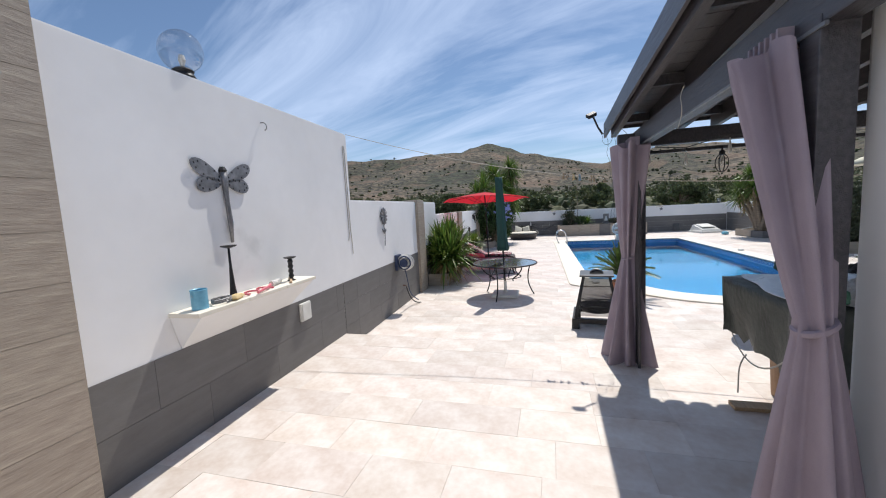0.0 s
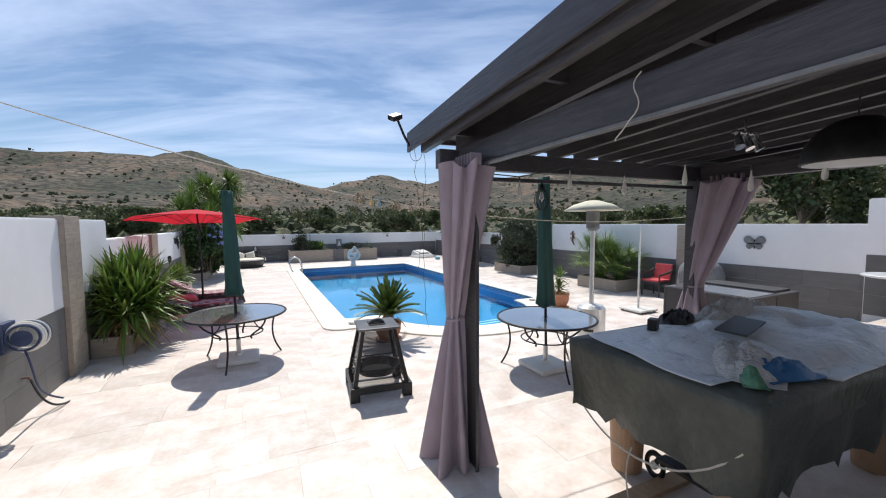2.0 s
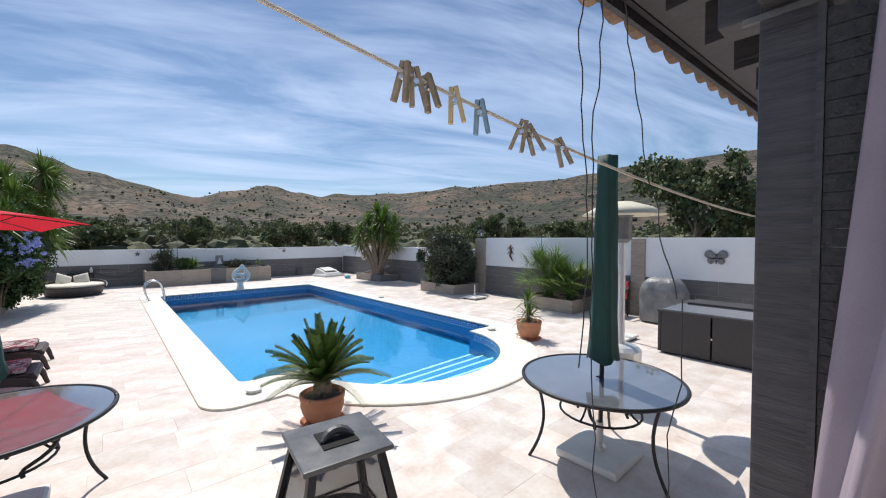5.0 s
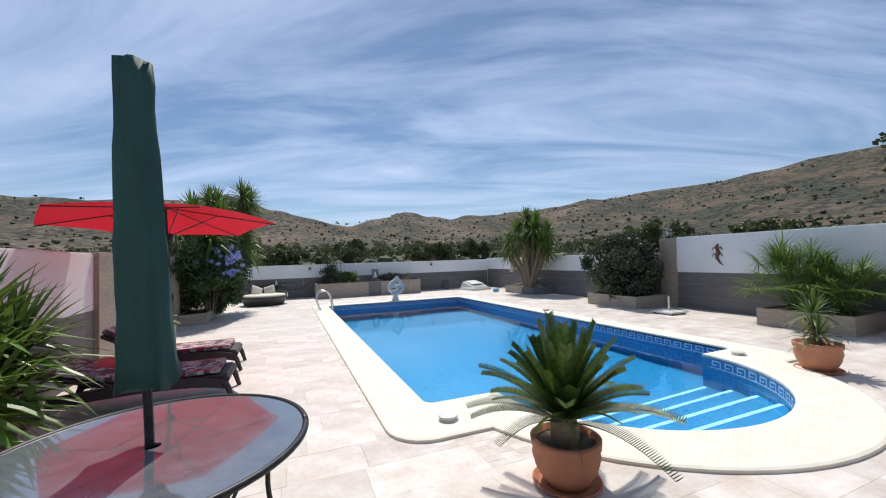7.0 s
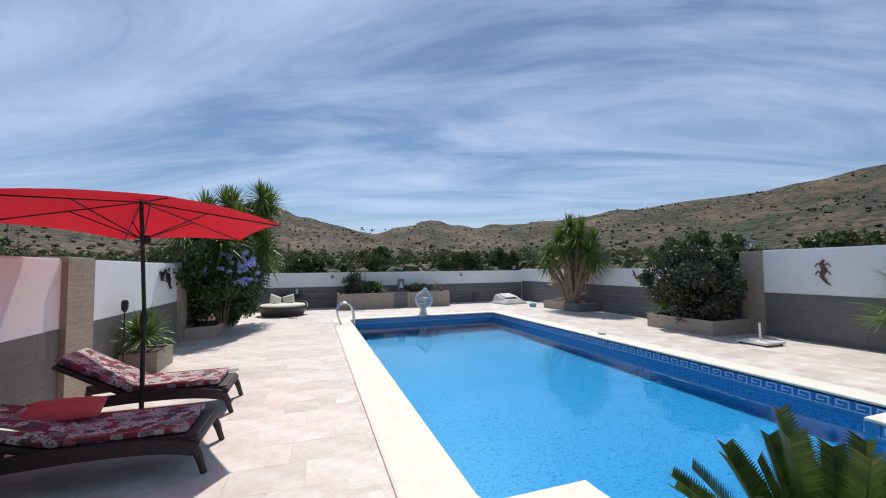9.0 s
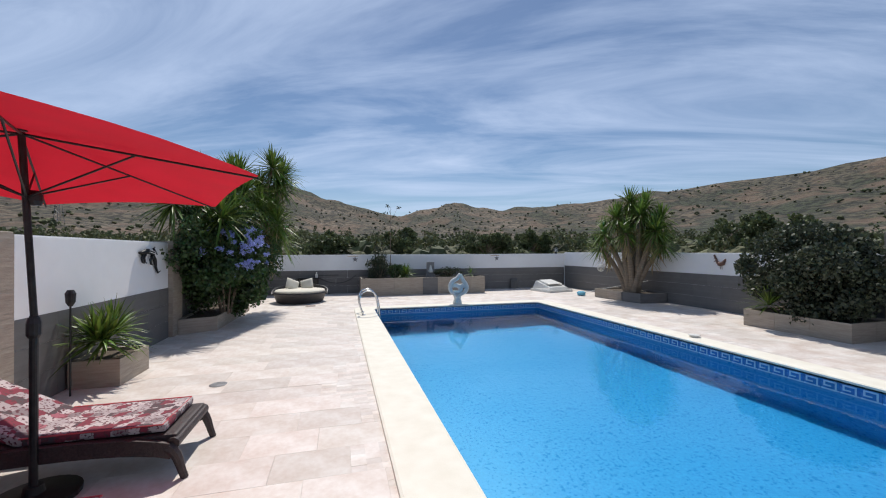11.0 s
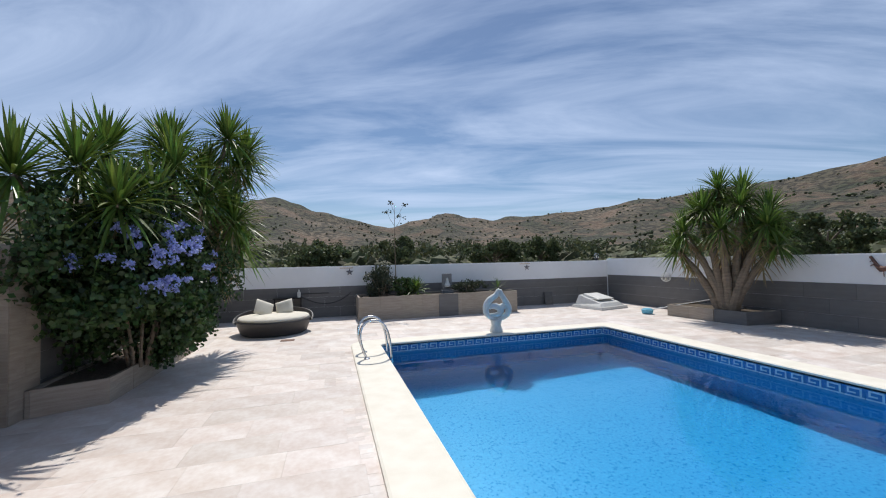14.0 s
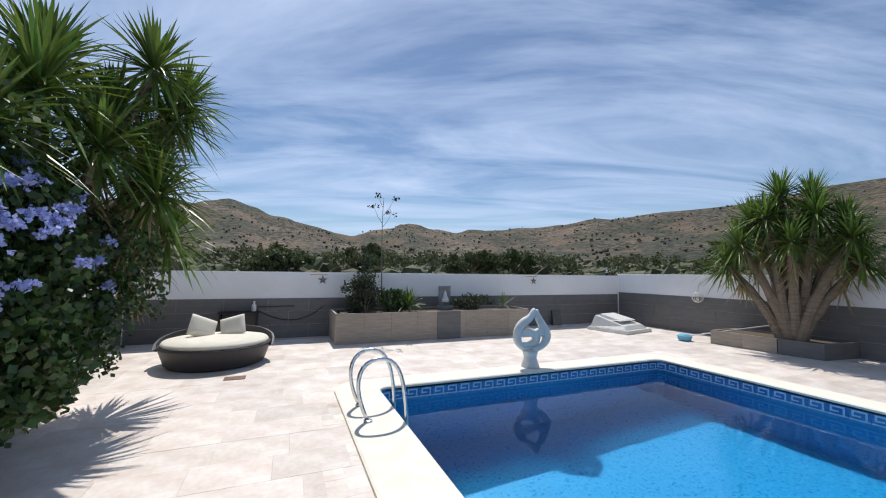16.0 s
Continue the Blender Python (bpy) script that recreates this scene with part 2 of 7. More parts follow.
def cushion_pattern():
    """Patchwork of red, grey, black and cream blocks with lines."""
    m = bpy.data.materials.new("patchwork_fabric")
    m.use_nodes = True
    nt, lk = m.node_tree.nodes, m.node_tree.links
    p = nt["Principled BSDF"]
    co = nt.new("ShaderNodeTexCoord")
    v = nt.new("ShaderNodeTexVoronoi")
    v.distance, v.inputs["Scale"].default_value, v.inputs["Randomness"].default_value = "CHEBYCHEV", 12.0, 0.8
    lk.new(co.outputs["Object"], v.inputs["Vector"])
    sp = nt.new("ShaderNodeSeparateColor")
    lk.new(v.outputs["Color"], sp.inputs[0])
    r = nt.new("ShaderNodeValToRGB")
    r.color_ramp.interpolation = "CONSTANT"
    cols = [(0.0, (0.22, 0.035, 0.055)), (0.14, (0.40, 0.35, 0.35)), (0.42, (0.09, 0.065, 0.07)), (0.56, (0.52, 0.47, 0.46)), (0.80, (0.36, 0.12, 0.15)), (0.88, (0.24, 0.20, 0.205))]
    r.color_ramp.elements[0].color = (*cols[0][1], 1)
    r.color_ramp.elements[1].position, r.color_ramp.elements[1].color = cols[1][0], (*cols[1][1], 1)
    for q, col in cols[2:]:
        e = r.color_ramp.elements.new(q)
        e.color = (*col, 1)
    lk.new(sp.outputs[0], r.inputs[0])
    n = nt.new("ShaderNodeTexNoise")
    n.inputs["Scale"].default_value, n.inputs["Detail"].default_value = 45, 3
    lk.new(co.outputs["Object"], n.inputs["Vector"])
    st = nt.new("ShaderNodeMath"); st.operation = "GREATER_THAN"; st.inputs[1].default_value = 0.57
    lk.new(n.outputs[0], st.inputs[0])
    mx = nt.new("ShaderNodeMix"); mx.data_type = "RGBA"
    lk.new(st.outputs[0], mx.inputs["Factor"]); lk.new(r.outputs[0], mx.inputs[6])
    mx.inputs[7].default_value = (0.12, 0.04, 0.05, 1)
    lk.new(mx.outputs[2], p.inputs["Base Color"])
    p.inputs["Roughness"].default_value = 0.9
    return m


M_PATCH = cushion_pattern()


def water_material():
    m = bpy.data.materials.new("pool_water")
    m.use_nodes = True
    nt, lk = m.node_tree.nodes, m.node_tree.links
    nt.remove(nt["Principled BSDF"])
    co = nt.new("ShaderNodeTexCoord")
    n = nt.new("ShaderNodeTexNoise")
    n.inputs["Scale"].default_value, n.inputs["Detail"].default_value = 6.0, 2.0
    lk.new(co.outputs["Object"], n.inputs["Vector"])
    bu = nt.new("ShaderNodeBump")
    bu.inputs["Strength"].default_value, bu.inputs["Distance"].default_value = 0.09, 0.02
    lk.new(n.outputs[0], bu.inputs["Height"])
    fr = nt.new("ShaderNodeFresnel")
    fr.inputs["IOR"].default_value = 1.33
    lk.new(bu.outputs[0], fr.inputs["Normal"])
    tr = nt.new("ShaderNodeBsdfRefraction")
    tr.inputs["Color"].default_value = (0.50, 0.92, 1.0, 1)
    tr.inputs["IOR"].default_value, tr.inputs["Roughness"].default_value = 1.33, 0.0
    lk.new(bu.outputs[0], tr.inputs["Normal"])
    gl = nt.new("ShaderNodeBsdfGlossy")
    gl.inputs["Roughness"].default_value = 0.02
    lk.new(bu.outputs[0], gl.inputs["Normal"])
    mx = nt.new("ShaderNodeMixShader")
    lk.new(fr.outputs[0], mx.inputs[0]); lk.new(tr.outputs[0], mx.inputs[1]); lk.new(gl.outputs[0], mx.inputs[2])
    lk.new(mx.outputs[0], nt["Material Output"].inputs[0])
    return m


M_WATER = water_material()


def glass_material():
    m = bpy.data.materials.new("clear_globe_glass")
    m.use_nodes = True
    nt, lk = m.node_tree.nodes, m.node_tree.links
    nt.remove(nt["Principled BSDF"])
    lw = nt.new("ShaderNodeLayerWeight"); lw.inputs["Blend"].default_value = 0.25
    fr = nt.new("ShaderNodeMath"); fr.operation = "MULTIPLY_ADD"
    fr.inputs[1].default_value, fr.inputs[2].default_value = 0.45, 0.05
    lk.new(lw.outputs["Facing"], fr.inputs[0])
    tr = nt.new("ShaderNodeBsdfTransparent"); tr.inputs[0].default_value = (0.90, 0.91, 0.92, 1)
    gl = nt.new("ShaderNodeBsdfGlossy"); gl.inputs["Roughness"].default_value = 0.03
    mx = nt.new("ShaderNodeMixShader")
    lk.new(fr.outputs[0], mx.inputs[0]); lk.new(tr.outputs[0], mx.inputs[1]); lk.new(gl.outputs[0], mx.inputs[2])
    lk.new(mx.outputs[0], nt["Material Output"].inputs[0])
    return m


M_GLASS = glass_material()


def mesh_cloth():
    """Fine dark wire mesh with open gaps."""
    m = bpy.data.materials.new("wire_mesh")
    m.use_nodes = True
    nt, lk = m.node_tree.nodes, m.node_tree.links
    p = nt["Principled BSDF"]
    p.inputs["Base Color"].default_value = (0.015, 0.015, 0.016, 1)
    p.inputs["Roughness"].default_value = 0.5
    tr = nt.new("ShaderNodeBsdfTransparent")
    mx = nt.new("ShaderNodeMixShader"); mx.inputs[0].default_value = 0.42
    lk.new(p.outputs[0], mx.inputs[1]); lk.new(tr.outputs[0], mx.inputs[2])
    lk.new(mx.outputs[0], nt["Material Output"].inputs[0])
    return m


M_MESH = mesh_cloth()


def terrain_material():
    m = bpy.data.materials.new("dry_hillside")
    m.use_nodes = True
    nt, lk = m.node_tree.nodes, m.node_tree.links
    p = nt["Principled BSDF"]
    co = nt.new("ShaderNodeTexCoord")
    a = nt.new("ShaderNodeTexNoise"); a.inputs["Scale"].default_value, a.inputs["Detail"].default_value = 0.012, 8
    b = nt.new("ShaderNodeTexNoise"); b.inputs["Scale"].default_value, b.inputs["Detail"].default_value = 0.2, 9
    for q in (a, b):
        lk.new(co.outputs["Object"], q.inputs["Vector"])
    r = nt.new("ShaderNodeValToRGB")
    r.color_ramp.elements[0].position, r.color_ramp.elements[0].color = 0.38, (0.040, 0.048, 0.022, 1)
    r.color_ramp.elements[1].position, r.color_ramp.elements[1].color = 0.68, (0.185, 0.142, 0.098, 1)
    e = r.color_ramp.elements.new(0.50); e.color = (0.082, 0.070, 0.042, 1)
    lk.new(a.outputs[0], r.inputs[0])
    r2 = nt.new("ShaderNodeValToRGB")
    r2.color_ramp.elements[0].position, r2.color_ramp.elements[0].color = 0.46, (0.045, 0.052, 0.024, 1)
    r2.color_ramp.elements[1].position, r2.color_ramp.elements[1].color = 0.54, (1, 1, 1, 1)
    lk.new(b.outputs[0], r2.inputs[0])
    mx = nt.new("ShaderNodeMix"); mx.data_type, mx.blend_type = "RGBA", "MULTIPLY"
    mx.inputs["Factor"].default_value = 0.8
    lk.new(r.outputs[0], mx.inputs[6]); lk.new(r2.outputs[0], mx.inputs[7])
    soil = nt.new("ShaderNodeTexNoise"); soil.inputs["Scale"].default_value, soil.inputs["Detail"].default_value = 0.03, 6
    lk.new(co.outputs["Object"], soil.inputs["Vector"])
    sr = nt.new("ShaderNodeMapRange")
    sr.inputs["From Min"].default_value, sr.inputs["From Max"].default_value = 0.52, 0.62
    sr.inputs["To Max"].default_value = 0.5
    lk.new(soil.outputs[0], sr.inputs["Value"])
    m3 = nt.new("ShaderNodeMix"); m3.data_type = "RGBA"
    lk.new(sr.outputs[0], m3.inputs["Factor"]); lk.new(mx.outputs[2], m3.inputs[6])
    m3.inputs[7].default_value = (0.17, 0.105, 0.068, 1)
    lk.new(m3.outputs[2], p.inputs["Base Color"])
    p.inputs["Roughness"].default_value = 0.95
    bu = nt.new("ShaderNodeBump"); bu.inputs["Strength"].default_value, bu.inputs["Distance"].default_value = 0.8, 3.0
    lk.new(b.outputs[0], bu.inputs["Height"]); lk.new(bu.outputs[0], p.inputs["Normal"])
    return m


M_TERRAIN = terrain_material()

# ---- mesh helpers ----
# The terrace, the gazebo on it and the wall ledge stand a little turned against the pool; each is laid out in its own frame.
POOL_SIDE = Matrix.Identity(4)
GAZEBO = Matrix.Translation((-0.124, 1.069, 0.048)) @ Matrix.Rotation(radians(-1.39), 4, "Z") @ Matrix.Diagonal((0.86, 0.875, 1.13, 1))
TERRACE = Matrix.Translation((0, 5.87, 0)) @ Matrix.Rotation(radians(-1.45), 4, "Z")
LEDGE = Matrix.Translation((-0.385, 0.066, -0.04)) @ Matrix.Rotation(radians(1.03), 4, "Z") @ Matrix.Diagonal((1.0, 1.17, 1.24, 1))
frame_now = [POOL_SIDE]


def part(name, bm, material, parent=None, label="", smooth=False):
    me = bpy.data.meshes.new(name)
    bm.normal_update()
    bm.to_mesh(me)
    bm.free()
    for q in (material if isinstance(material, (list, tuple)) else (material,)):
        me.materials.append(q)
    if smooth:
        me.polygons.foreach_set("use_smooth", [True] * len(me.polygons))
    ob = new(name, me)
    if parent:
        ob.parent = parent
    else:
        ob.matrix_basis = frame_now[0].copy()
    if label:
        tagged(ob, label)
    return ob


def thing(name, label, category, at=None, group="", kind=""):
    ob = new(name)
    if at is not None:
        ob.matrix_basis = frame_now[0] @ (at if isinstance(at, Matrix) else Matrix.Translation(at))
    return tagged(ob, label, category, group, kind)


def flat_mesh(name, verts, faces, material, parent=None, smooth=False):
    me = bpy.data.meshes.new(name)
    me.from_pydata(verts, [], faces)
    me.update()
    me.materials.append(material)
    if smooth:
        me.polygons.foreach_set("use_smooth", [True] * len(me.polygons))
    ob = new(name, me)
    if parent:
        ob.parent = parent
    return ob


def box(bm, x0, x1, y0, y1, z0, z1, bevel=0.0, m=None):
    vs = [bm.verts.new(v) for v in ((x0, y0, z0), (x1, y0, z0), (x1, y1, z0), (x0, y1, z0), (x0, y0, z1), (x1, y0, z1), (x1, y1, z1), (x0, y1, z1))]
    fs = [bm.faces.new([vs[i] for i in f]) for f in ((3, 2, 1, 0), (4, 5, 6, 7), (0, 1, 5, 4), (1, 2, 6, 5), (2, 3, 7, 6), (3, 0, 4, 7))]
    if bevel:
        es = list({e for f in fs for e in f.edges})
        r = bmesh.ops.bevel(bm, geom=es, offset=bevel, segments=2, affect="EDGES", profile=0.6)
        vs = list({v for f in r["faces"] for v in f.verts} | {v for v in vs if v.is_valid})
    if m is not None:
        bmesh.ops.transform(bm, matrix=m, verts=[v for v in vs if v.is_valid])
    return bm


def B(*a, **k):
    return box(bmesh.new(), *a, **k)


def tube(bm, pts, r, n=8, caps=True):
    """A round tube along pts; r is one radius or one for each point."""
    pts = [Vector(p) for p in pts]
    rs = r if isinstance(r, (list, tuple)) else [r] * len(pts)
    rings, side = [], None
    for i, p in enumerate(pts):
        d = (pts[min(i + 1, len(pts) - 1)] - pts[max(i - 1, 0)]).normalized()
        if side is None:
            side = d.orthogonal().normalized()
        side = (side - d * side.dot(d)).normalized()
        up = d.cross(side)
        rings.append([bm.verts.new(p + (side * math.cos(q) + up * math.sin(q)) * rs[i]) for q in (2 * math.pi * k / n for k in range(n))])
    for a, b in zip(rings, rings[1:]):
        for k in range(n):
            bm.faces.new((a[k], a[(k + 1) % n], b[(k + 1) % n], b[k]))
    if caps:
        bm.faces.new(rings[0][::-1]); bm.faces.new(rings[-1])
    return bm


def T(pts, r, n=8, caps=True):
    return tube(bmesh.new(), pts, r, n, caps)


def lathe(bm, profile, n=24, at=(0, 0, 0), wob=None):
    """Turns (radius, height) pairs round the z axis."""
    x, y, z = at
    rings = []
    for j, (r, h) in enumerate(profile):
        rings.append([bm.verts.new((x + max(r, 1e-4) * (wob(q, h) if wob else 1) * math.cos(q), y + max(r, 1e-4) * (wob(q, h) if wob else 1) * math.sin(q), z + h)) for q in (2 * math.pi * k / n for k in range(n))])
    for a, b in zip(rings, rings[1:]):
        for k in range(n):
            bm.faces.new((a[k], a[(k + 1) % n], b[(k + 1) % n], b[k]))
    bm.faces.new(rings[0][::-1]); bm.faces.new(rings[-1])
    return bm


def L(profile, n=24, at=(0, 0, 0), wob=None):
    return lathe(bmesh.new(), profile, n, at, wob)


def prism(bm, pts, z0, z1):
    a = [bm.verts.new((x, y, z0)) for x, y in pts]
    b = [bm.verts.new((x, y, z1)) for x, y in pts]
    bm.faces.new(a[::-1]); bm.faces.new(b)
    for i in range(len(pts)):
        j = (i + 1) % len(pts)
        bm.faces.new((a[i], a[j], b[j], b[i]))
    return bm


def bezier(a, b, c, d, n=10):
    a, b, c, d = map(Vector, (a, b, c, d))
    return [a * (1 - u) ** 3 + b * 3 * u * (1 - u) ** 2 + c * 3 * u * u * (1 - u) + d * u ** 3 for u in (i / n for i in range(n + 1))]


# ---- ground and hills ----
SITE = (-2.95, 11.22, -5.5, 26.8)
RIDGE = [(-180, 4.5), (-120, 5.5), (-60, 6.5), (-28, 7.5), (-20, 7.9), (-8, 9.0), (-2, 7.6), (3, 6.2), (8, 5.2), (12, 6.2), (16.5, 7.3), (20, 6.5), (24, 6.3), (29, 6.6), (36, 7.0), (44, 7.8), (54, 8.2), (62, 9.0), (70, 10.0), (80, 10.5), (100, 9.5), (140, 6.5), (180, 4.5)]


def ridge(az):
    for (a, ea), (b, eb) in zip(RIDGE, RIDGE[1:]):
        if a <= az <= b:
            u = (az - a) / (b - a)
            u = u * u * (3 - 2 * u)
            return ea + (eb - ea) * u
    return 5.0


def ground_height(x, y):
    rx, ry = x - 4.0, y - 12.0
    r = math.hypot(rx, ry)
    az = math.degrees(math.atan2(rx, ry))
    d = max(x - SITE[1], SITE[0] - x, y - SITE[3], SITE[2] - y, 0)
    h = -0.35 - min(d, 12) * 0.03 + min(max(r - 26, 0), 55) * 0.045
    top = r * math.tan(radians(ridge(az)))
    u = min(max((r - 70) / 530.0, 0), 1)
    h += (top + 1.6 - h) * (u ** 1.25) * min(1, 600 / max(r, 1) + 0.0)
    v = Vector((x, y, 0))
    h += noise.noise(v * 0.012) * 12 * min(u * 3, 1) * (1 - 0.7 * u) + noise.noise(v * 0.03) * 5.0 * min(u * 3, 1) + noise.noise(v * 0.10) * 0.9 * min(d / 25, 1) + noise.noise(v * 0.055) * 3.2 * u * u
    if r > 620:
        h -= (r - 620) * 0.10
    return h


def build_ground():
    x0, x1, y0, y1 = SITE
    cx, cy = 4.0, 12.0
    per, n = [], 80
    for i in range(n): per.append((x0 + (x1 - x0) * i / n, y1))
    for i in range(n): per.append((x1, y1 + (y0 - y1) * i / n))
    for i in range(n): per.append((x1 + (x0 - x1) * i / n, y0))
    for i in range(n): per.append((x0, y0 + (y1 - y0) * i / n))
    per = [(4 + 400 * math.sin(q), 12 + 400 * math.cos(q), p) for p in per for q in [math.atan2(p[0] - cx, p[1] - cy)]]
    scales = [0.0, 0.003, 0.008, 0.016, 0.03, 0.05, 0.075, 0.10, 0.13, 0.165, 0.2, 0.24, 0.29, 0.34, 0.4, 0.46, 0.53, 0.6, 0.68, 0.76, 0.84, 0.92, 1.0, 1.08, 1.16, 1.24, 1.32, 1.4, 1.47, 1.54, 1.62, 1.75, 2.1, 3.0, 5.5]
    verts, faces = [], []
    for s in scales:
        for gx, gy, p in per:
            x, y = p[0] + (gx - 4) * s, p[1] + (gy - 12) * s
            verts.append((x, y, ground_height(x, y)))
    k = len(per)
    for j in range(len(scales) - 1):
        for i in range(k):
            a, b = j * k + i, j * k + (i + 1) % k
            faces.append((a, a + k, b + k, b))
    ob = flat_mesh("ground", verts, faces, M_TERRAIN, None, True)
    tagged(ob, "dry brown hillside ground with scrub and terraces", "ground", kind="structure")


build_ground()


def far_scrub():
    """Almond and olive bushes over the valley and slopes, uncountable."""
    rnd = random.Random(5)
    ico = bmesh.new()
    bmesh.ops.create_icosphere(ico, subdivisions=2, radius=1)
    iv = np.array([v.co[:] for v in ico.verts]); ifc = [[v.index for v in f.verts] for f in ico.faces]
    ico.free()
    verts, faces, base = [], [], 0
    for _ in range(14000):
        az = radians(rnd.uniform(-60, 100)) if rnd.random() < 0.85 else radians(rnd.uniform(100, 300))
        r = 32 + 130 * rnd.random() ** 1.1 if rnd.random() < 0.72 else 120 + 470 * rnd.random()
        x, y = 4 + r * math.sin(az), 12 + r * math.cos(az)
        if noise.noise(Vector((x, y, 3)) * 0.02) < rnd.uniform(-0.7, 0.2):
            continue
        s = rnd.uniform(0.45, 1.35) * (1.0 if r < 160 else 1.0)
        jit = np.array([[rnd.gauss(1, 0.22)] for _ in range(len(iv))])
        p = iv * jit * np.array([s * rnd.uniform(0.8, 1.4), s * rnd.uniform(0.8, 1.4), s * rnd.uniform(0.7, 1.1)])
        p = p + np.array([x, y, ground_height(x, y) + 0.55 * s])
        verts.extend(map(tuple, p))
        faces.extend([[i + base for i in f] for f in ifc])
        base += len(iv)
    ob = flat_mesh("scrub", verts, faces, M_SCRUB)
    tagged(ob, "scattered olive and almond bushes on dry hills", "scrub", kind="stuff")


far_scrub()


def orchard():
    """Almond and olive trees in the valley beyond the walls: leafy crowns on short forked trunks."""
    rnd = random.Random(77)
    vs, fs = [], []
    wood = bmesh.new()
    for _ in range(520):
        az = radians(rnd.uniform(-58, 105))
        r = 34 + 125 * rnd.random() ** 0.9
        x, y = 4 + r * math.sin(az), 14 + r * math.cos(az)
        if x < SITE[1] + 9 and SITE[2] < y < SITE[3] + 7:
            continue
        z, h = ground_height(x, y), rnd.uniform(0.7, 1.45)
        for k in range(3):
            q = 2.1 * k + rnd.random()
            tube(wood, [(x, y, z - 0.2), (x + 0.15 * math.cos(q), y + 0.15 * math.sin(q), z + 0.7 * h), (x + 0.7 * h * math.cos(q), y + 0.7 * h * math.sin(q), z + 1.6 * h)], [0.09, 0.07, 0.03], 5)
        for k in range(4):
            q = 1.6 * k + rnd.random()
            c = (x + 0.6 * h * math.cos(q), y + 0.6 * h * math.sin(q), z + h * rnd.uniform(1.5, 2.2))
            leaf_cloud(vs, fs, c, (0.75 * h, 0.75 * h, 0.6 * h), 46, 0.36, rnd, 0.3, 2)
    ob = flat_mesh("orchard_crowns", vs, fs, M_ORCHARD)
    tagged(ob, "olive and almond trees scattered over the valley", "trees", kind="stuff")
    tagged(part("orchard_trunks", wood, M_TRUNK), "short forked trunks of the orchard trees", "trees", kind="stuff")



# ---- walls, terrace, deck, pool ----
TERR_Z, STEP_Z, TREAD = 0.24, 0.12, 0.32
FOOT_Z = 0.17
WALL_R, WALL_F = 10.92, 26.5


def left_x(y):
    """Face of the tall and the low wall beside the terrace."""
    return -2.36 - (y - 5.5) * 0.018


def far_left_x(y):
    """Face of the long left wall beside the pool."""
    return -2.48 - (y - 11.7) * 0.007


def tile_strip(wall, a, b, z0, z1, out, tw, th, material, name="wall_tile"):
    """Rows of tiles, 6 mm proud, over a wall face from a to b; out points away from the wall."""
    a, b, out = Vector((*a, 0)), Vector((*b, 0)), Vector((*out, 0)).normalized()
    d = (b - a).normalized()
    length = (b - a).length
    rows = max(1, round((z1 - z0) / th))
    h = (z1 - z0) / rows
    meshes = {}
    for r in range(rows):
        s = -(tw / 2 if r % 2 else 0.0)
        while s < length - 1e-3:
            s0, s1 = max(s, 0), min(s + tw, length)
            s += tw
            w = round(s1 - s0, 3)
            if w < 0.03:
                continue
            if w not in meshes:
                bm = bmesh.new()
                box(bm, 0.0015, w - 0.0015, -0.006, 0.0, 0.0015, h - 0.0015)
                me = bpy.data.meshes.new(name)
                bm.to_mesh(me); bm.free()
                me.materials.append(material)
                meshes[w] = me
            ob = new(name, meshes[w])
            ob.parent = wall
            o = a + d * s0 + out * 0.001
            ob.matrix_basis = Matrix(((d.x, -out.x, 0, o.x), (d.y, -out.y, 0, o.y), (0, 0, 1, z0 + r * h), (0, 0, 0, 1)))


def wall_seg(name, a, b, thick, z0, z1, material, label):
    """An upright wall whose seen face runs from a to b; its thickness lies to the right of that way."""
    a, b = Vector(a), Vector(b)
    d = (b - a).normalized()
    off = Vector((d.y, -d.x)) * thick
    bm = prism(bmesh.new(), [a[:], b[:], (b + off)[:], (a + off)[:]], z0, z1)
    bmesh.ops.recalc_face_normals(bm, faces=bm.faces)
    bmesh.ops.bevel(bm, geom=[e for e in bm.edges if min(v.co.z for v in e.verts) > z1 - 0.01], offset=0.018, segments=2, affect="EDGES")
    ob = part(name, bm, material)
    return tagged(ob, label, "wall", kind="structure")


def pillar(name, x0, x1, y0, y1, z0, z1, sides):
    ob = part(name, B(x0, x1, y0, y1, z0, z1, bevel=0.01), M_BEIGE)
    tagged(ob, "pillar clad in ribbed beige stone-effect tiles", "pillar", kind="structure")
    for side in sides:
        a, b, o = {"e": ((x1, y1), (x1, y0), (1, 0)), "w": ((x0, y0), (x0, y1), (-1, 0)), "s": ((x1, y0), (x0, y0), (0, -1)), "n": ((x0, y1), (x1, y1), (0, 1))}[side]
        tile_strip(ob, a, b, z0, z1 - 0.02, o, max(abs(a[0] - b[0]), abs(a[1] - b[1])), 0.3, M_BEIGE)
    return ob


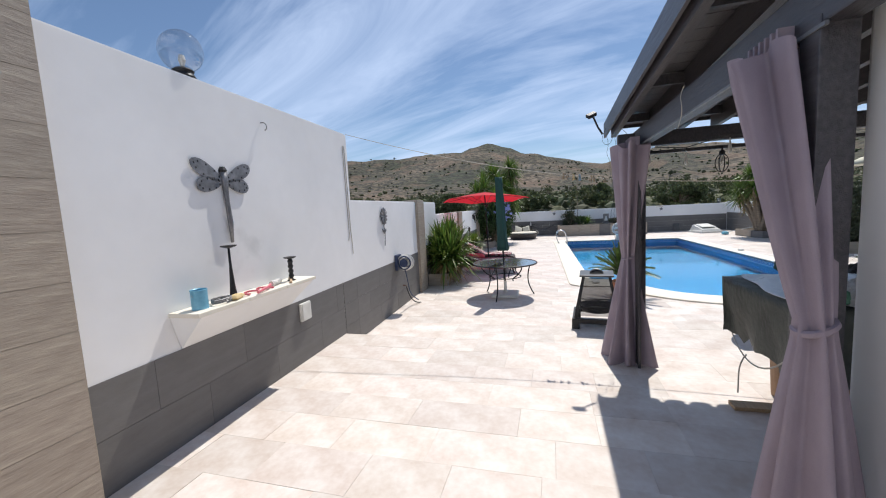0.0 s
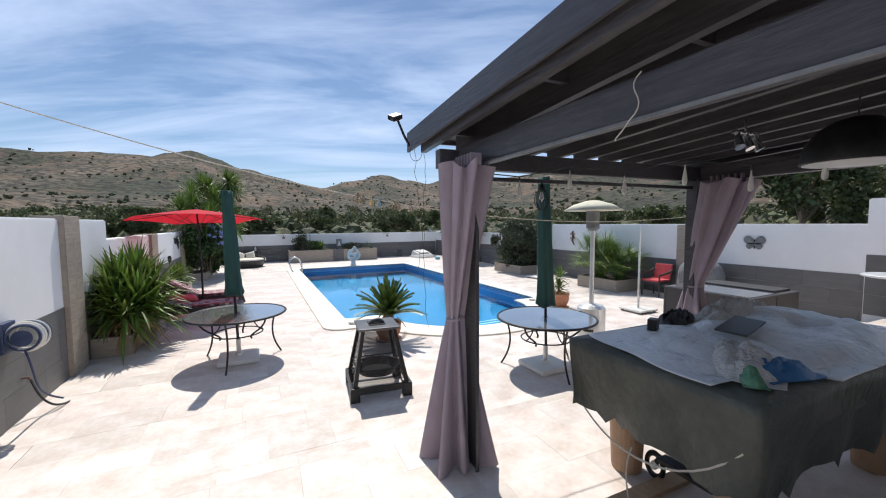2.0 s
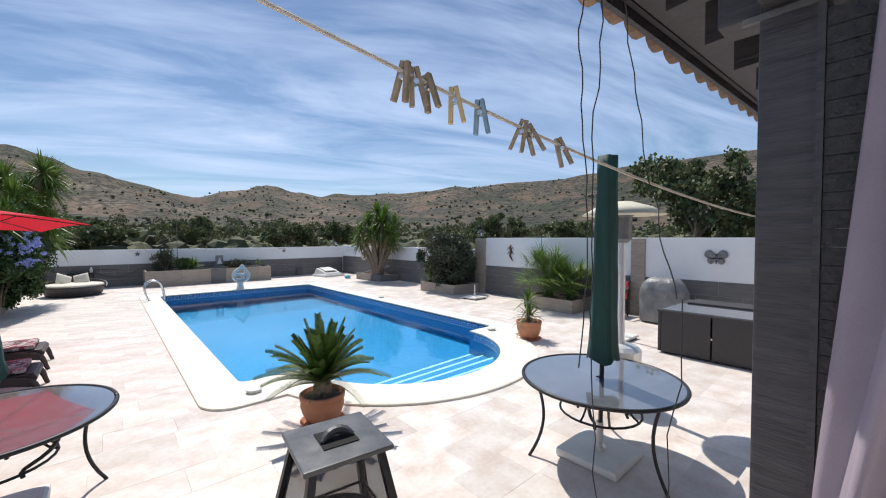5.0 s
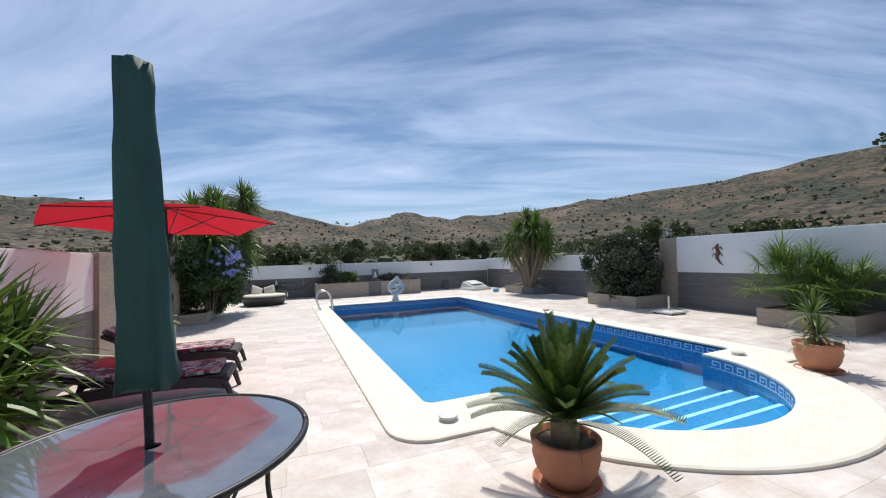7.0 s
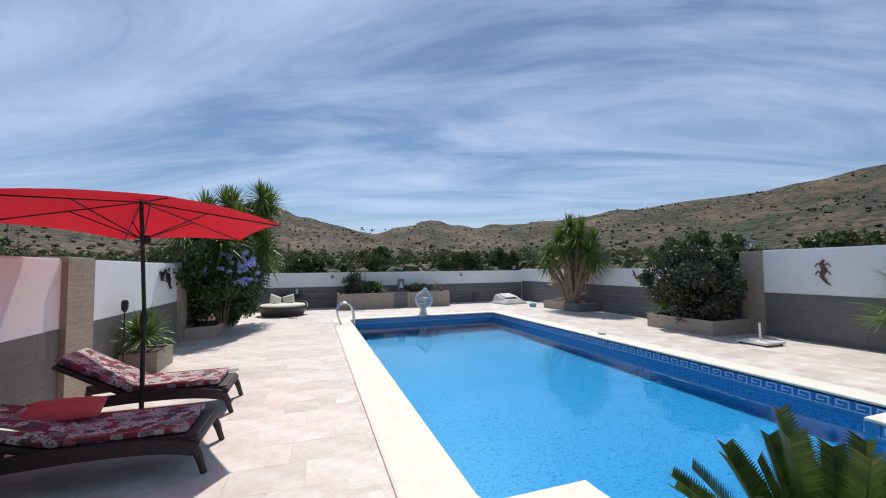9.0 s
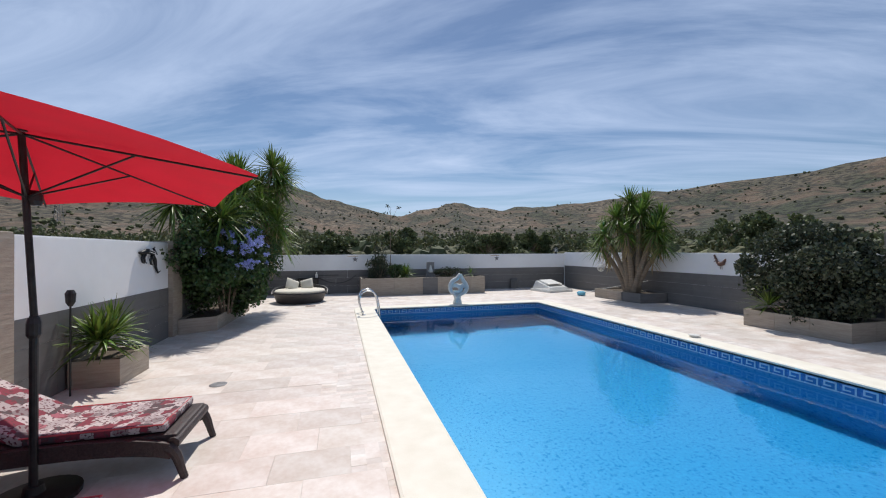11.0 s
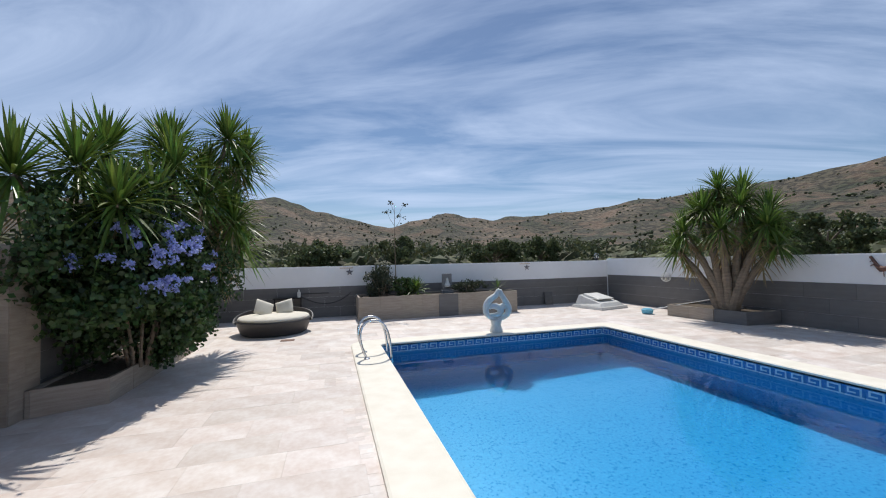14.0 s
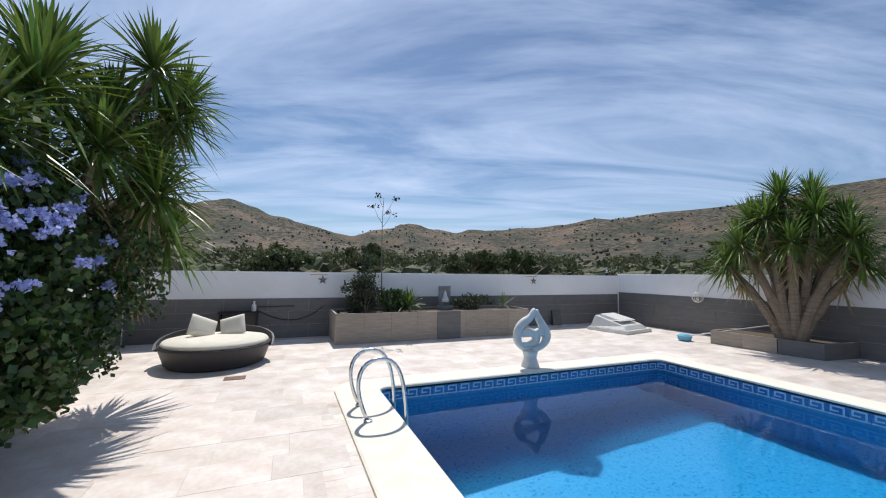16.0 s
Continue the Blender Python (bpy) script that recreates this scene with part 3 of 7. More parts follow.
# left boundary: tall stretch beside the terrace, then the low wall to the far corner
frame_now[0] = POOL_SIDE
wall_left_terrace = wall_seg("wall_left_1", (left_x(-5), -5.0), (left_x(6.4), 6.4), -0.25, -0.4, 3.22, M_WHITE, "tall white rendered boundary wall with grey tiled base")
wall_left_low = wall_seg("wall_left_2", (left_x(6.4), 6.4), (left_x(11.7), 11.7), -0.22, -0.4, 2.22, M_WHITE, "low white rendered garden wall with grey tiled base")
tile_strip(wall_left_terrace, (left_x(2.6), 2.6), (left_x(5.95), 5.95), TERR_Z, 1.0, (1, 0.018), 0.9, 0.38, M_GREY)
tile_strip(wall_left_terrace, (left_x(5.96), 5.96), (left_x(6.4), 6.4), 0.0, 1.0, (1, 0.018), 0.9, 0.33, M_GREY)
tile_strip(wall_left_low, (left_x(6.4), 6.4), (left_x(9.75), 9.75), 0.0, 1.0, (1, 0.018), 0.9, 0.33, M_GREY)
tile_strip(wall_left_low, (left_x(10.27), 10.27), (left_x(11.7), 11.7), 0.0, 1.0, (1, 0.018), 0.9, 0.33, M_GREY)
pillar("pillar_1", left_x(9.9) - 0.3, left_x(9.9) + 0.06, 9.76, 10.26, -0.4, 2.26, "es")
pillar("pillar_4", -2.75, -2.22, -5.0, 2.56, -0.4, 3.5, "en")
wall_left_far = wall_seg("wall_left_3", (far_left_x(11.7), 11.7), (far_left_x(26.6), 26.6), -0.22, -0.4, 1.87, M_WHITE, "low white rendered garden wall with grey tiled base")
tile_strip(wall_left_far, (far_left_x(11.7), 11.7), (far_left_x(26.45), 26.45), 0.0, 0.98, (1, 0.007), 0.9, 0.33, M_GREY)
pillar("pillar_2", far_left_x(15) - 0.25, far_left_x(15) + 0.06, 14.82, 15.46, -0.4, 1.89, "es")
pillar("pillar_3", far_left_x(19.5) - 0.25, far_left_x(19.5) + 0.08, 19.3, 19.75, -0.4, 1.9, "es")

wall_far = wall_seg("wall_far", (-2.9, WALL_F), (WALL_R + 0.3, WALL_F), -0.22, -0.4, 1.55, M_WHITE, "long low white wall with dark grey tiled base")
tile_strip(wall_far, (far_left_x(26) + 0.01, WALL_F), (WALL_R - 0.01, WALL_F), 0.0, 0.93, (0, -1), 0.9, 0.31, M_GREY)
wall_right_far = wall_seg("wall_right_1", (WALL_R, WALL_F), (WALL_R, 15.5), -0.22, -0.4, 1.61, M_WHITE, "low white rendered wall with dark grey tiled base")
wall_right_mid = wall_seg("wall_right_2", (WALL_R, 15.0), (WALL_R, 5.95), -0.22, -0.4, 2.05, M_WHITE, "white rendered wall with dark grey tiled base")
wall_right_near = wall_seg("wall_right_3", (WALL_R, 5.95), (WALL_R, -5.0), -0.22, -0.4, 2.55, M_WHITE, "taller white rendered wall with grey tiled base")
tile_strip(wall_right_far, (WALL_R, 26.45), (WALL_R, 15.5), 0.0, 1.0, (-1, 0), 0.9, 0.33, M_GREY)
tile_strip(wall_right_mid, (WALL_R, 15.0), (WALL_R, 5.95), 0.0, 1.03, (-1, 0), 0.9, 0.34, M_GREY)
tile_strip(wall_right_near, (WALL_R, 5.94), (WALL_R, 2.7), TERR_Z, 1.44, (-1, 0), 0.9, 0.4, M_GREY)
pillar("pillar_5", WALL_R - 0.06, WALL_R + 0.26, 15.0, 15.5, -0.4, 2.03, "ws")
pillar("pillar_6", WALL_R - 0.05, WALL_R + 0.02, 9.4, 9.75, -0.4, 2.03, "ws")
pillar("pillar_7", WALL_R - 0.05, WALL_R + 0.02, 3.54, 4.06, -0.4, 2.5, "ws")

# house corner beside and behind the start of the walk
bm = B(1.57, 5.6, -5.0, 2.62, -0.4, 3.6, bevel=0.02)
box(bm, 5.601, WALL_R - 0.01, -5.0, 1.2, -0.4, 3.6, bevel=0.02)
house = part("wall_house", bm, M_WHITE)
tagged(house, "white rendered house wall", "wall", kind="structure")
back = part("wall_back", B(-2.5, 1.56, -5.2, -5.0, -0.4, 3.6, bevel=0.02), M_WHITE)
tagged(back, "plain white rendered back wall", "wall", kind="structure")

# terrace two low steps up, and the pool deck
frame_now[0] = TERRACE
bm = B(-2.45, 10.85, -10.6, 0.0, -0.35, TERR_Z - 0.012)
box(bm, -2.45, 10.85, 0.001, TREAD, -0.35, STEP_Z - 0.012)
terrace = part("terrace", bm, M_JOINT)
tagged(terrace, "raised terrace slab with two steps and pale travertine tiles", "terrace", kind="structure")

frame_now[0] = POOL_SIDE
PX0, PX1, PY0, PY1 = 1.69, 6.94, 11.22, 21.82
LOBE = (4.4, 11.2)


def pool_outline(grow, n=40, top=None):
    """Pool edge, offset outwards by grow, with the round step bay at the near end; counter-clockwise."""
    r, c = 1.83 + grow * 1.45, LOBE
    near = PY0 - grow * 1.85
    a0 = math.asin(min(0.999, (c[1] - near) / r))
    pts = []
    rc = 0.12 + grow * 0.6
    x0, x1, y1 = PX0 - grow * 1.25, PX1 + grow, PY1 + grow

    def corner(cx, cy, q0, q1):
        for i in range(7):
            q = radians(q0 + (q1 - q0) * i / 6)
            pts.append((cx + rc * math.cos(q), cy + rc * math.sin(q)))
    corner(x0 + rc, near + rc, 180, 270)
    for i in range(n + 1):
        q = math.pi + a0 + (math.pi - 2 * a0) * i / n
        pts.append((c[0] + r * math.cos(q), c[1] + r * math.sin(q)))
    corner(x1 - rc, near + rc, 270, 360)
    corner(x1 - rc, y1 - rc, 0, 90)
    corner(x0 + rc, y1 - rc, 90, 180)
    return pts


INNER, OUTER = pool_outline(0.0), pool_outline(0.45)


def fill_between(outer, inner, z, name, material, kind_label, thick=0.0, rise=None):
    bm = bmesh.new()
    loops = []
    for pts in (outer, inner):
        vs = [bm.verts.new((x, y, z)) for x, y in pts]
        loops.append([bm.edges.new((vs[i], vs[(i + 1) % len(vs)])) for i in range(len(vs))])
    bmesh.ops.triangle_fill(bm, use_beauty=True, edges=[e for l in loops for e in l])
    bmesh.ops.recalc_face_normals(bm, faces=bm.faces)
    if sum(f.normal.z for f in bm.faces) < 0:
        bmesh.ops.reverse_faces(bm, faces=bm.faces)
    if thick:
        r = bmesh.ops.extrude_face_region(bm, geom=list(bm.faces))
        bmesh.ops.translate(bm, verts=[v for v in r["geom"] if isinstance(v, bmesh.types.BMVert)], vec=(0, 0, -thick))
        bmesh.ops.recalc_face_normals(bm, faces=bm.faces)
    return tagged(part(name, bm, material), *kind_label, kind="structure")


deck = fill_between([(-2.75, 5.0), (WALL_R + 0.1, 5.0), (WALL_R + 0.1, 26.6), (-2.75, 26.6)], pool_outline(0.12), -0.012, "floor", M_JOINT, ("pale travertine pool deck", "floor"), 0.3)


def build_coping():
    bm = bmesh.new()
    prof = [(0.0, -0.025), (0.0, 0.022), (0.02, 0.034), (0.43, 0.034), (0.448, 0.026), (0.45, -0.01)]
    rings = [[bm.verts.new((x, y, z)) for x, y in pool_outline(g)] for g, z in prof]
    for a, b in zip(rings, rings[1:]):
        for i in range(len(a)):
            j = (i + 1) % len(a)
            bm.faces.new((a[i], b[i], b[j], a[j]))
    bmesh.ops.recalc_face_normals(bm, faces=bm.faces)
    ob = part("pool_coping", bm, M_COPING)
    tagged(ob, "cream stone coping round the swimming pool", "coping", kind="structure")


build_coping()


def build_pool():
    bm = bmesh.new()
    depth = lambda y: -1.3 if y < 13 else -1.3 - min(y - 13, 6) * 0.085
    a = [bm.verts.new((x, y, -0.005)) for x, y in INNER]
    b = [bm.verts.new((x, y, depth(y))) for x, y in INNER]
    n = len(a)
    for i in range(n):
        j = (i + 1) % n
        bm.faces.new((a[i], b[i], b[j], a[j]))
    es = [bm.edges.get((b[i], b[(i + 1) % n])) for i in range(n)]
    bmesh.ops.triangle_fill(bm, use_beauty=True, edges=es)
    bmesh.ops.recalc_face_normals(bm, faces=bm.faces)
    bmesh.ops.reverse_faces(bm, faces=bm.faces)
    ob = tagged(part("pool_shell", bm, M_MOSAIC), "blue mosaic-lined swimming pool shell", "pool", kind="structure")
    # entry steps in the round bay
    for i, y in enumerate((9.95, 10.36, 10.77, 11.18)):
        z = -0.30 - 0.26 * i
        half = math.sqrt(max(1.81 ** 2 - (y - LOBE[1]) ** 2, 0.1)) + 0.02
        pts = [(LOBE[0] + 1.82 * math.cos(q), LOBE[1] + 1.82 * math.sin(q)) for q in (math.pi + math.asin(min(1, (LOBE[1] - y) / 1.82)) + (math.pi - 2 * math.asin(min(1, (LOBE[1] - y) / 1.82))) * k / 20 for k in range(21))]
        st = part("pool_step", prism(bmesh.new(), pts, -1.34, z), M_MOSAIC, ob)
        part("step_nosing", B(LOBE[0] - half + 0.04, LOBE[0] + half - 0.04, y - 0.055, y + 0.004, z - 0.03, z + 0.004, bevel=0.006), M_STEPWHITE, ob, "white tiled step edge")
    return ob


pool = build_pool()
bm = bmesh.new()
bmesh.ops.contextual_create(bm, geom=[bm.verts.new((x, y, -0.19)) for x, y in INNER])
bmesh.ops.triangulate(bm, faces=bm.faces)
water = part("water", bm, M_WATER)
water.visible_shadow = False
tagged(water, "still clear blue pool water", "water", kind="structure")


def waterline_tiles():
    """Square waterline tiles with a raised pale key; one mesh shared by all."""
    w = 0.2
    bm = bmesh.new()
    box(bm, 0.002, w - 0.002, 0, 0.006, -0.155, -0.028)
    for f in bm.faces: f.material_index = 0
    k = len(bm.faces)
    for x0, x1, z0, z1 in ((0.004, 0.196, -0.152, -0.134), (0.03, 0.05, -0.134, -0.034), (0.05, 0.17, -0.054, -0.034), (0.15, 0.17, -0.108, -0.054), (0.088, 0.15, -0.108, -0.09)):
        box(bm, x0, x1, 0.004, 0.009, z0, z1)
    bm.faces.ensure_lookup_table()
    for f in bm.faces[k:]: f.material_index = 1
    me = bpy.data.meshes.new("waterline_tile")
    bm.to_mesh(me); bm.free()
    me.materials.append(M_KEYBLUE); me.materials.append(M_KEYPALE)
    # walk along the inner edge
    pts = INNER + INNER[:1]
    seg, s = [], 0.0
    for a, b in zip(pts, pts[1:]):
        a, b = Vector(a), Vector(b)
        seg.append((s, a, b)); s += (b - a).length
    count = int(s / w)
    step = s / count

    def at(q):
        for s0, a, b in reversed(seg):
            if q >= s0 and (b - a).length > 1e-6:
                return a + (b - a) * min((q - s0) / (b - a).length, 1)
    for i in range(count):
        p, q = at(i * step), at(min((i + 1) * step, s - 1e-4))
        d = (q - p).normalized()
        inw = Vector((-d.y, d.x))
        o = p + inw * 0.002
        ob = new("waterline_tile", me)
        ob.parent = pool
        ob.matrix_basis = Matrix(((d.x, inw.x, 0, o.x), (d.y, inw.y, 0, o.y), (0, 0, 1, 0), (0, 0, 0, 1)))


waterline_tiles()

# ---- gazebo ----
GX0, GX1, GY0, GY1 = 1.79, 5.12, 1.80, 5.14


SKEW = Matrix.Translation((GX0, GY1, 0)) @ Matrix.Rotation(radians(-1.9), 4, "Z")


def eave_y(x, y):
    """The front eave runs slightly askew; courses fan out towards it."""
    return y + (y - 1.86) / 3.87 * (0.0 - 0.03 * (x - 1.48))


def roof_z(y):
    return 2.53 + (5.73 - y) * 0.045


frame_now[0] = GAZEBO


def build_gazebo():
    g = thing("gazebo", "dark-stained timber gazebo with terracotta tiled roof", "gazebo", (0, 0, 0))
    for x, y, z in ((GX0, GY1, 0), (GX1 - 0.07, GY1 - 0.11, 0), (GX0, GY0, 0), (GX1, GY0, 0)):
        part("post", B(x - 0.065, x + 0.065, y - 0.065, y + 0.065, z + FOOT_Z, 2.24, bevel=0.008), M_BLACKWOOD, g)
    part("beam", B(GX0 - 0.06, GX0 + 0.06, GY0 - 0.3, GY1 + 0.16, 2.21, 2.36, bevel=0.008), M_BLACKWOOD, g)
    part("beam", B(GX1 - 0.06, GX1 + 0.06, GY0 - 0.3, GY1 + 0.1, 2.21, 2.36, bevel=0.008), M_BLACKWOOD, g)
    part("beam", B(-0.25, 4.4, -0.055, 0.055, 2.215, 2.345, bevel=0.008, m=SKEW), M_BLACKWOOD, g)
    part("beam", B(GX0 - 0.25, GX1 + 1.1, GY0 - 0.055, GY0 + 0.055, 2.365, 2.5, bevel=0.008), M_BLACKWOOD, g)
    part("curtain_rail", B(GX0 - 0.072, GX0 - 0.058, GY0 - 0.1, GY1 + 0.1, 2.196, 2.208), M_GREYPL, g, "grey curtain rail strip")
    part("rail", B(0, 3.35, -0.02, 0.02, 2.14, 2.17, bevel=0.005, m=SKEW), M_BLACKWOOD, g)
    x = GX0 - 0.24
    ya, yb = 1.70, 5.73
    while x < GX1 + 1.15:
        bm = bmesh.new()
        vs = []
        for px in (x - 0.03, x + 0.03):
            vs.append([bm.verts.new((px, eave_y(px, y), roof_z(y) + dz)) for y, dz in ((ya, -0.17), (yb - 0.22, -0.17), (yb - 0.22, -0.02), (ya, -0.02))])
        a, b = vs
        bm.faces.new(a[::-1]); bm.faces.new(b)
        for i in range(4):
            bm.faces.new((a[i], a[(i + 1) % 4], b[(i + 1) % 4], b[i]))
        part("rafter", bm, M_BLACKWOOD, g)
        x += 0.385
    for k, y in enumerate((2.6, 3.25, 3.9, 4.55, 5.15)):
        for i in range(11):
            if (i + k) % 2 == 0:
                xx = GX0 - 0.24 + 0.385 * i
                part("noggin", B(xx + 0.03, xx + 0.355, y - 0.02, y + 0.02, roof_z(y) - 0.1, roof_z(y) - 0.03), M_BLACKWOOD, g)
    # boarding and verge boards
    y = ya
    while y < yb - 0.01:
        y2 = min(y + 0.2, yb)
        bm = bmesh.new()
        vs = [[bm.verts.new((xx, eave_y(xx, q), roof_z(q) + dz)) for q, dz in ((y + 0.004, -0.018), (y2 - 0.004, -0.018), (y2 - 0.004, 0.004), (y + 0.004, 0.004))] for xx in (GX0 - 0.3, GX1 + 1.18)]
        a, b = vs
        bm.faces.new(a[::-1]); bm.faces.new(b)
        for i in range(4):
            bm.faces.new((a[i], a[(i + 1) % 4], b[(i + 1) % 4], b[i]))
        part("roof_board", bm, M_BLACKWOOD, g)
        y = y2
    for xx in (GX0 - 0.33, GX1 + 1.185):
        bm = bmesh.new()
        vs = [[bm.verts.new((px, eave_y(px, q), roof_z(q) + dz)) for q, dz in ((ya, -0.13), (yb + 0.02, -0.13), (yb + 0.02, 0.02), (ya, 0.02))] for px in (xx, xx + 0.025)]
        a, b = vs
        bm.faces.new(a[::-1]); bm.faces.new(b)
        for i in range(4):
            bm.faces.new((a[i], a[(i + 1) % 4], b[(i + 1) % 4], b[i]))
        part("verge_board", bm, M_BLACKWOOD, g)
    part("eave_board", B(0, 4.8, 0, 0.025, roof_z(yb) - 0.05, roof_z(yb) - 0.005, m=Matrix.Translation((GX0 - 0.3, yb, 0)) @ Matrix.Rotation(radians(-1.7), 4, "Z")), M_BLACKWOOD, g)
    # barrel tiles: one mesh, shared
    me = {}
    for up in (0, 1):
        bm = bmesh.new()
        n, rows = 7, [(0.0, 0.095), (0.46, 0.08)]
        rings = []
        for yy, r in rows:
            for dr in (0.0, -0.014):
                rings.append([bm.verts.new(((r + dr) * math.cos(math.pi * i / (n - 1)), yy, (r + dr) * math.sin(math.pi * i / (n - 1)) * (0.75 if up else -0.6))) for i in range(n)])
        o0, i0, o1, i1 = rings
        for p, q in ((o0, o1), (i1, i0), (i0, o0), (o1, i1)):
            for i in range(n - 1):
                bm.faces.new((p[i], p[i + 1], q[i + 1], q[i]))
        bmesh.ops.recalc_face_normals(bm, faces=bm.faces)
        me[up] = bpy.data.meshes.new("roof_tile")
        bm.to_mesh(me[up]); bm.free()
        me[up].materials.append(M_ROOFTILE)
    slope = math.degrees(math.atan(0.045))
    for j in range(10):
        y = yb + 0.14 - j * 0.41
        for i in range(20):
            x = GX0 - 0.04 + i * 0.225
            for up in (0, 1):
                ob = new("roof_tile", me[up])
                ob.parent = g
                ob.matrix_basis = pose(x + (0.1125 if up else 0), eave_y(x, y), roof_z(y) + (0.075 if up else 0.065) + (j % 2) * 0.003, -slope + 2, 0, 180 + ((i * 7 + j * 3) % 5 - 2) * 0.8)
    return g


M_ROOFTILE = mat("weathered_roof_tile", (0.20, 0.13, 0.09), (0.34, 0.23, 0.16), 8, 0.9, 0.5, vary=0.2)
gazebo = build_gazebo()
frame_now[0] = POOL_SIDE

# ---- plants ----
def blade(vs, fs, base, d, length, width, droop, rnd, seg=4):
    """A stiff folded leaf blade from base along d, bending down by droop."""
    d = Vector(d).normalized()
    side = d.cross(Vector((0, 0, 1)))
    side = side.normalized() if side.length > 0.05 else Vector((1, 0, 0))
    nrm = side.cross(d)
    k0 = len(vs)
    for i in range(seg + 1):
        u = i / seg
        p = Vector(base) + d * length * u + Vector((0, 0, -droop * length * u * u))
        w = width * (0.55 + 0.9 * u if u < 0.4 else 1.0 - ((u - 0.4) / 0.6) ** 1.6 * 0.97)
        vs.append(tuple(p - side * w + nrm * w * 0.35)); vs.append(tuple(p)); vs.append(tuple(p + side * w + nrm * w * 0.35))
    for i in range(seg):
        a = k0 + i * 3
        fs.append((a, a + 1, a + 4, a + 3)); fs.append((a + 1, a + 2, a + 5, a + 4))


def rosette(vs, fs, c, n, length, width, rnd, low=-0.5, droop=0.25):
    for i in range(n):
        q = 2.39996 * i + rnd.uniform(-0.3, 0.3)
        el = low + (1.45 - low) * (i / n) ** 0.8 + rnd.uniform(-0.1, 0.1)
        d = Vector((math.cos(q) * math.cos(el), math.sin(q) * math.cos(el), math.sin(el)))
        blade(vs, fs, Vector(c) + d * 0.05, d, length * rnd.uniform(0.75, 1.1), width, droop * rnd.uniform(0.4, 1.5) * max(0.15, math.cos(el)), rnd)


def leaf_cloud(vs, fs, c, size, n, leaf, rnd, hollow=0.55, bumps=7):
    """Many small leaves in lumps round c: an uneven crown with gaps."""
    lumps = [(Vector((rnd.gauss(0, 0.5), rnd.gauss(0, 0.5), rnd.gauss(0, 0.5))), rnd.uniform(0.32, 0.6)) for _ in range(bumps * 3)]
    size = Vector(size)
    for _ in range(n):
        o, r = rnd.choice(lumps)
        v = Vector((rnd.gauss(0, 1), rnd.gauss(0, 1), rnd.gauss(0, 1))).normalized()
        p = o + v * r * (hollow + (1 - hollow) * rnd.random())
        if p.length > 1.25:
            p = p.normalized() * rnd.uniform(0.9, 1.2)
        p = Vector(c) + Vector((p.x * size.x, p.y * size.y, p.z * size.z))
        a = Vector((rnd.gauss(0, 1), rnd.gauss(0, 1), rnd.gauss(0, 0.6) + 0.3)).normalized()
        b = a.orthogonal().normalized()
        b = (Matrix.Rotation(rnd.uniform(0, 6.28), 3, a) @ b)
        s = leaf * rnd.uniform(0.6, 1.3)
        k = len(vs)
        w = a.cross(b) * s * 0.42
        vs.extend([tuple(p), tuple(p + b * s * 0.5 + w), tuple(p + b * s), tuple(p + b * s * 0.5 - w)])
        fs.append((k, k + 1, k + 2, k + 3))


def yucca_plant(name, at, heads, label, blade_len=0.5, width=0.022, n=70, seed=1, trunk=0.05, base_r=0.1):
    """Trunks that lean from the base to heads, each with a rosette of stiff blades."""
    rnd = random.Random(seed)
    t = thing(name, label, "plant", at)
    for hx, hy, hz in heads:
        b = Vector((hx * 0.12 + rnd.uniform(-base_r, base_r), hy * 0.12 + rnd.uniform(-base_r, base_r), 0))
        top = Vector((hx, hy, hz))
        mid1, mid2 = b.lerp(top, 0.35) + Vector((-hx * 0.12, -hy * 0.12, 0.05)), b.lerp(top, 0.7) + Vector((-hx * 0.08, -hy * 0.08, 0.05))
        if trunk:
            pts = bezier(b, mid1, mid2, top, 8)
            part("trunk", T(pts, [trunk * (1.25 - 0.5 * i / 8) * (1 + 0.12 * math.sin(i * 2.7)) for i in range(9)], 9), M_TRUNK, t)
        vs, fs = [], []
        rosette(vs, fs, top, n, blade_len, width, rnd, low=-0.95 if trunk > 0.04 else -0.35, droop=0.32)
        flat_mesh("leaf_head", vs, fs, M_LEAF, t)
        if trunk:
            vs, fs = [], []
            for i in range(26):
                q, u = rnd.uniform(0, 6.28), rnd.uniform(0.62, 0.95)
                p = b.lerp(top, u)
                d = Vector((math.cos(q), math.sin(q), -0.9))
                blade(vs, fs, p, d, blade_len * rnd.uniform(0.5, 0.8), width * 0.8, 0.2, rnd, 3)
            tagged(flat_mesh("dry_skirt", vs, fs, M_LEAF_Y, t), kind="stuff")
    return t


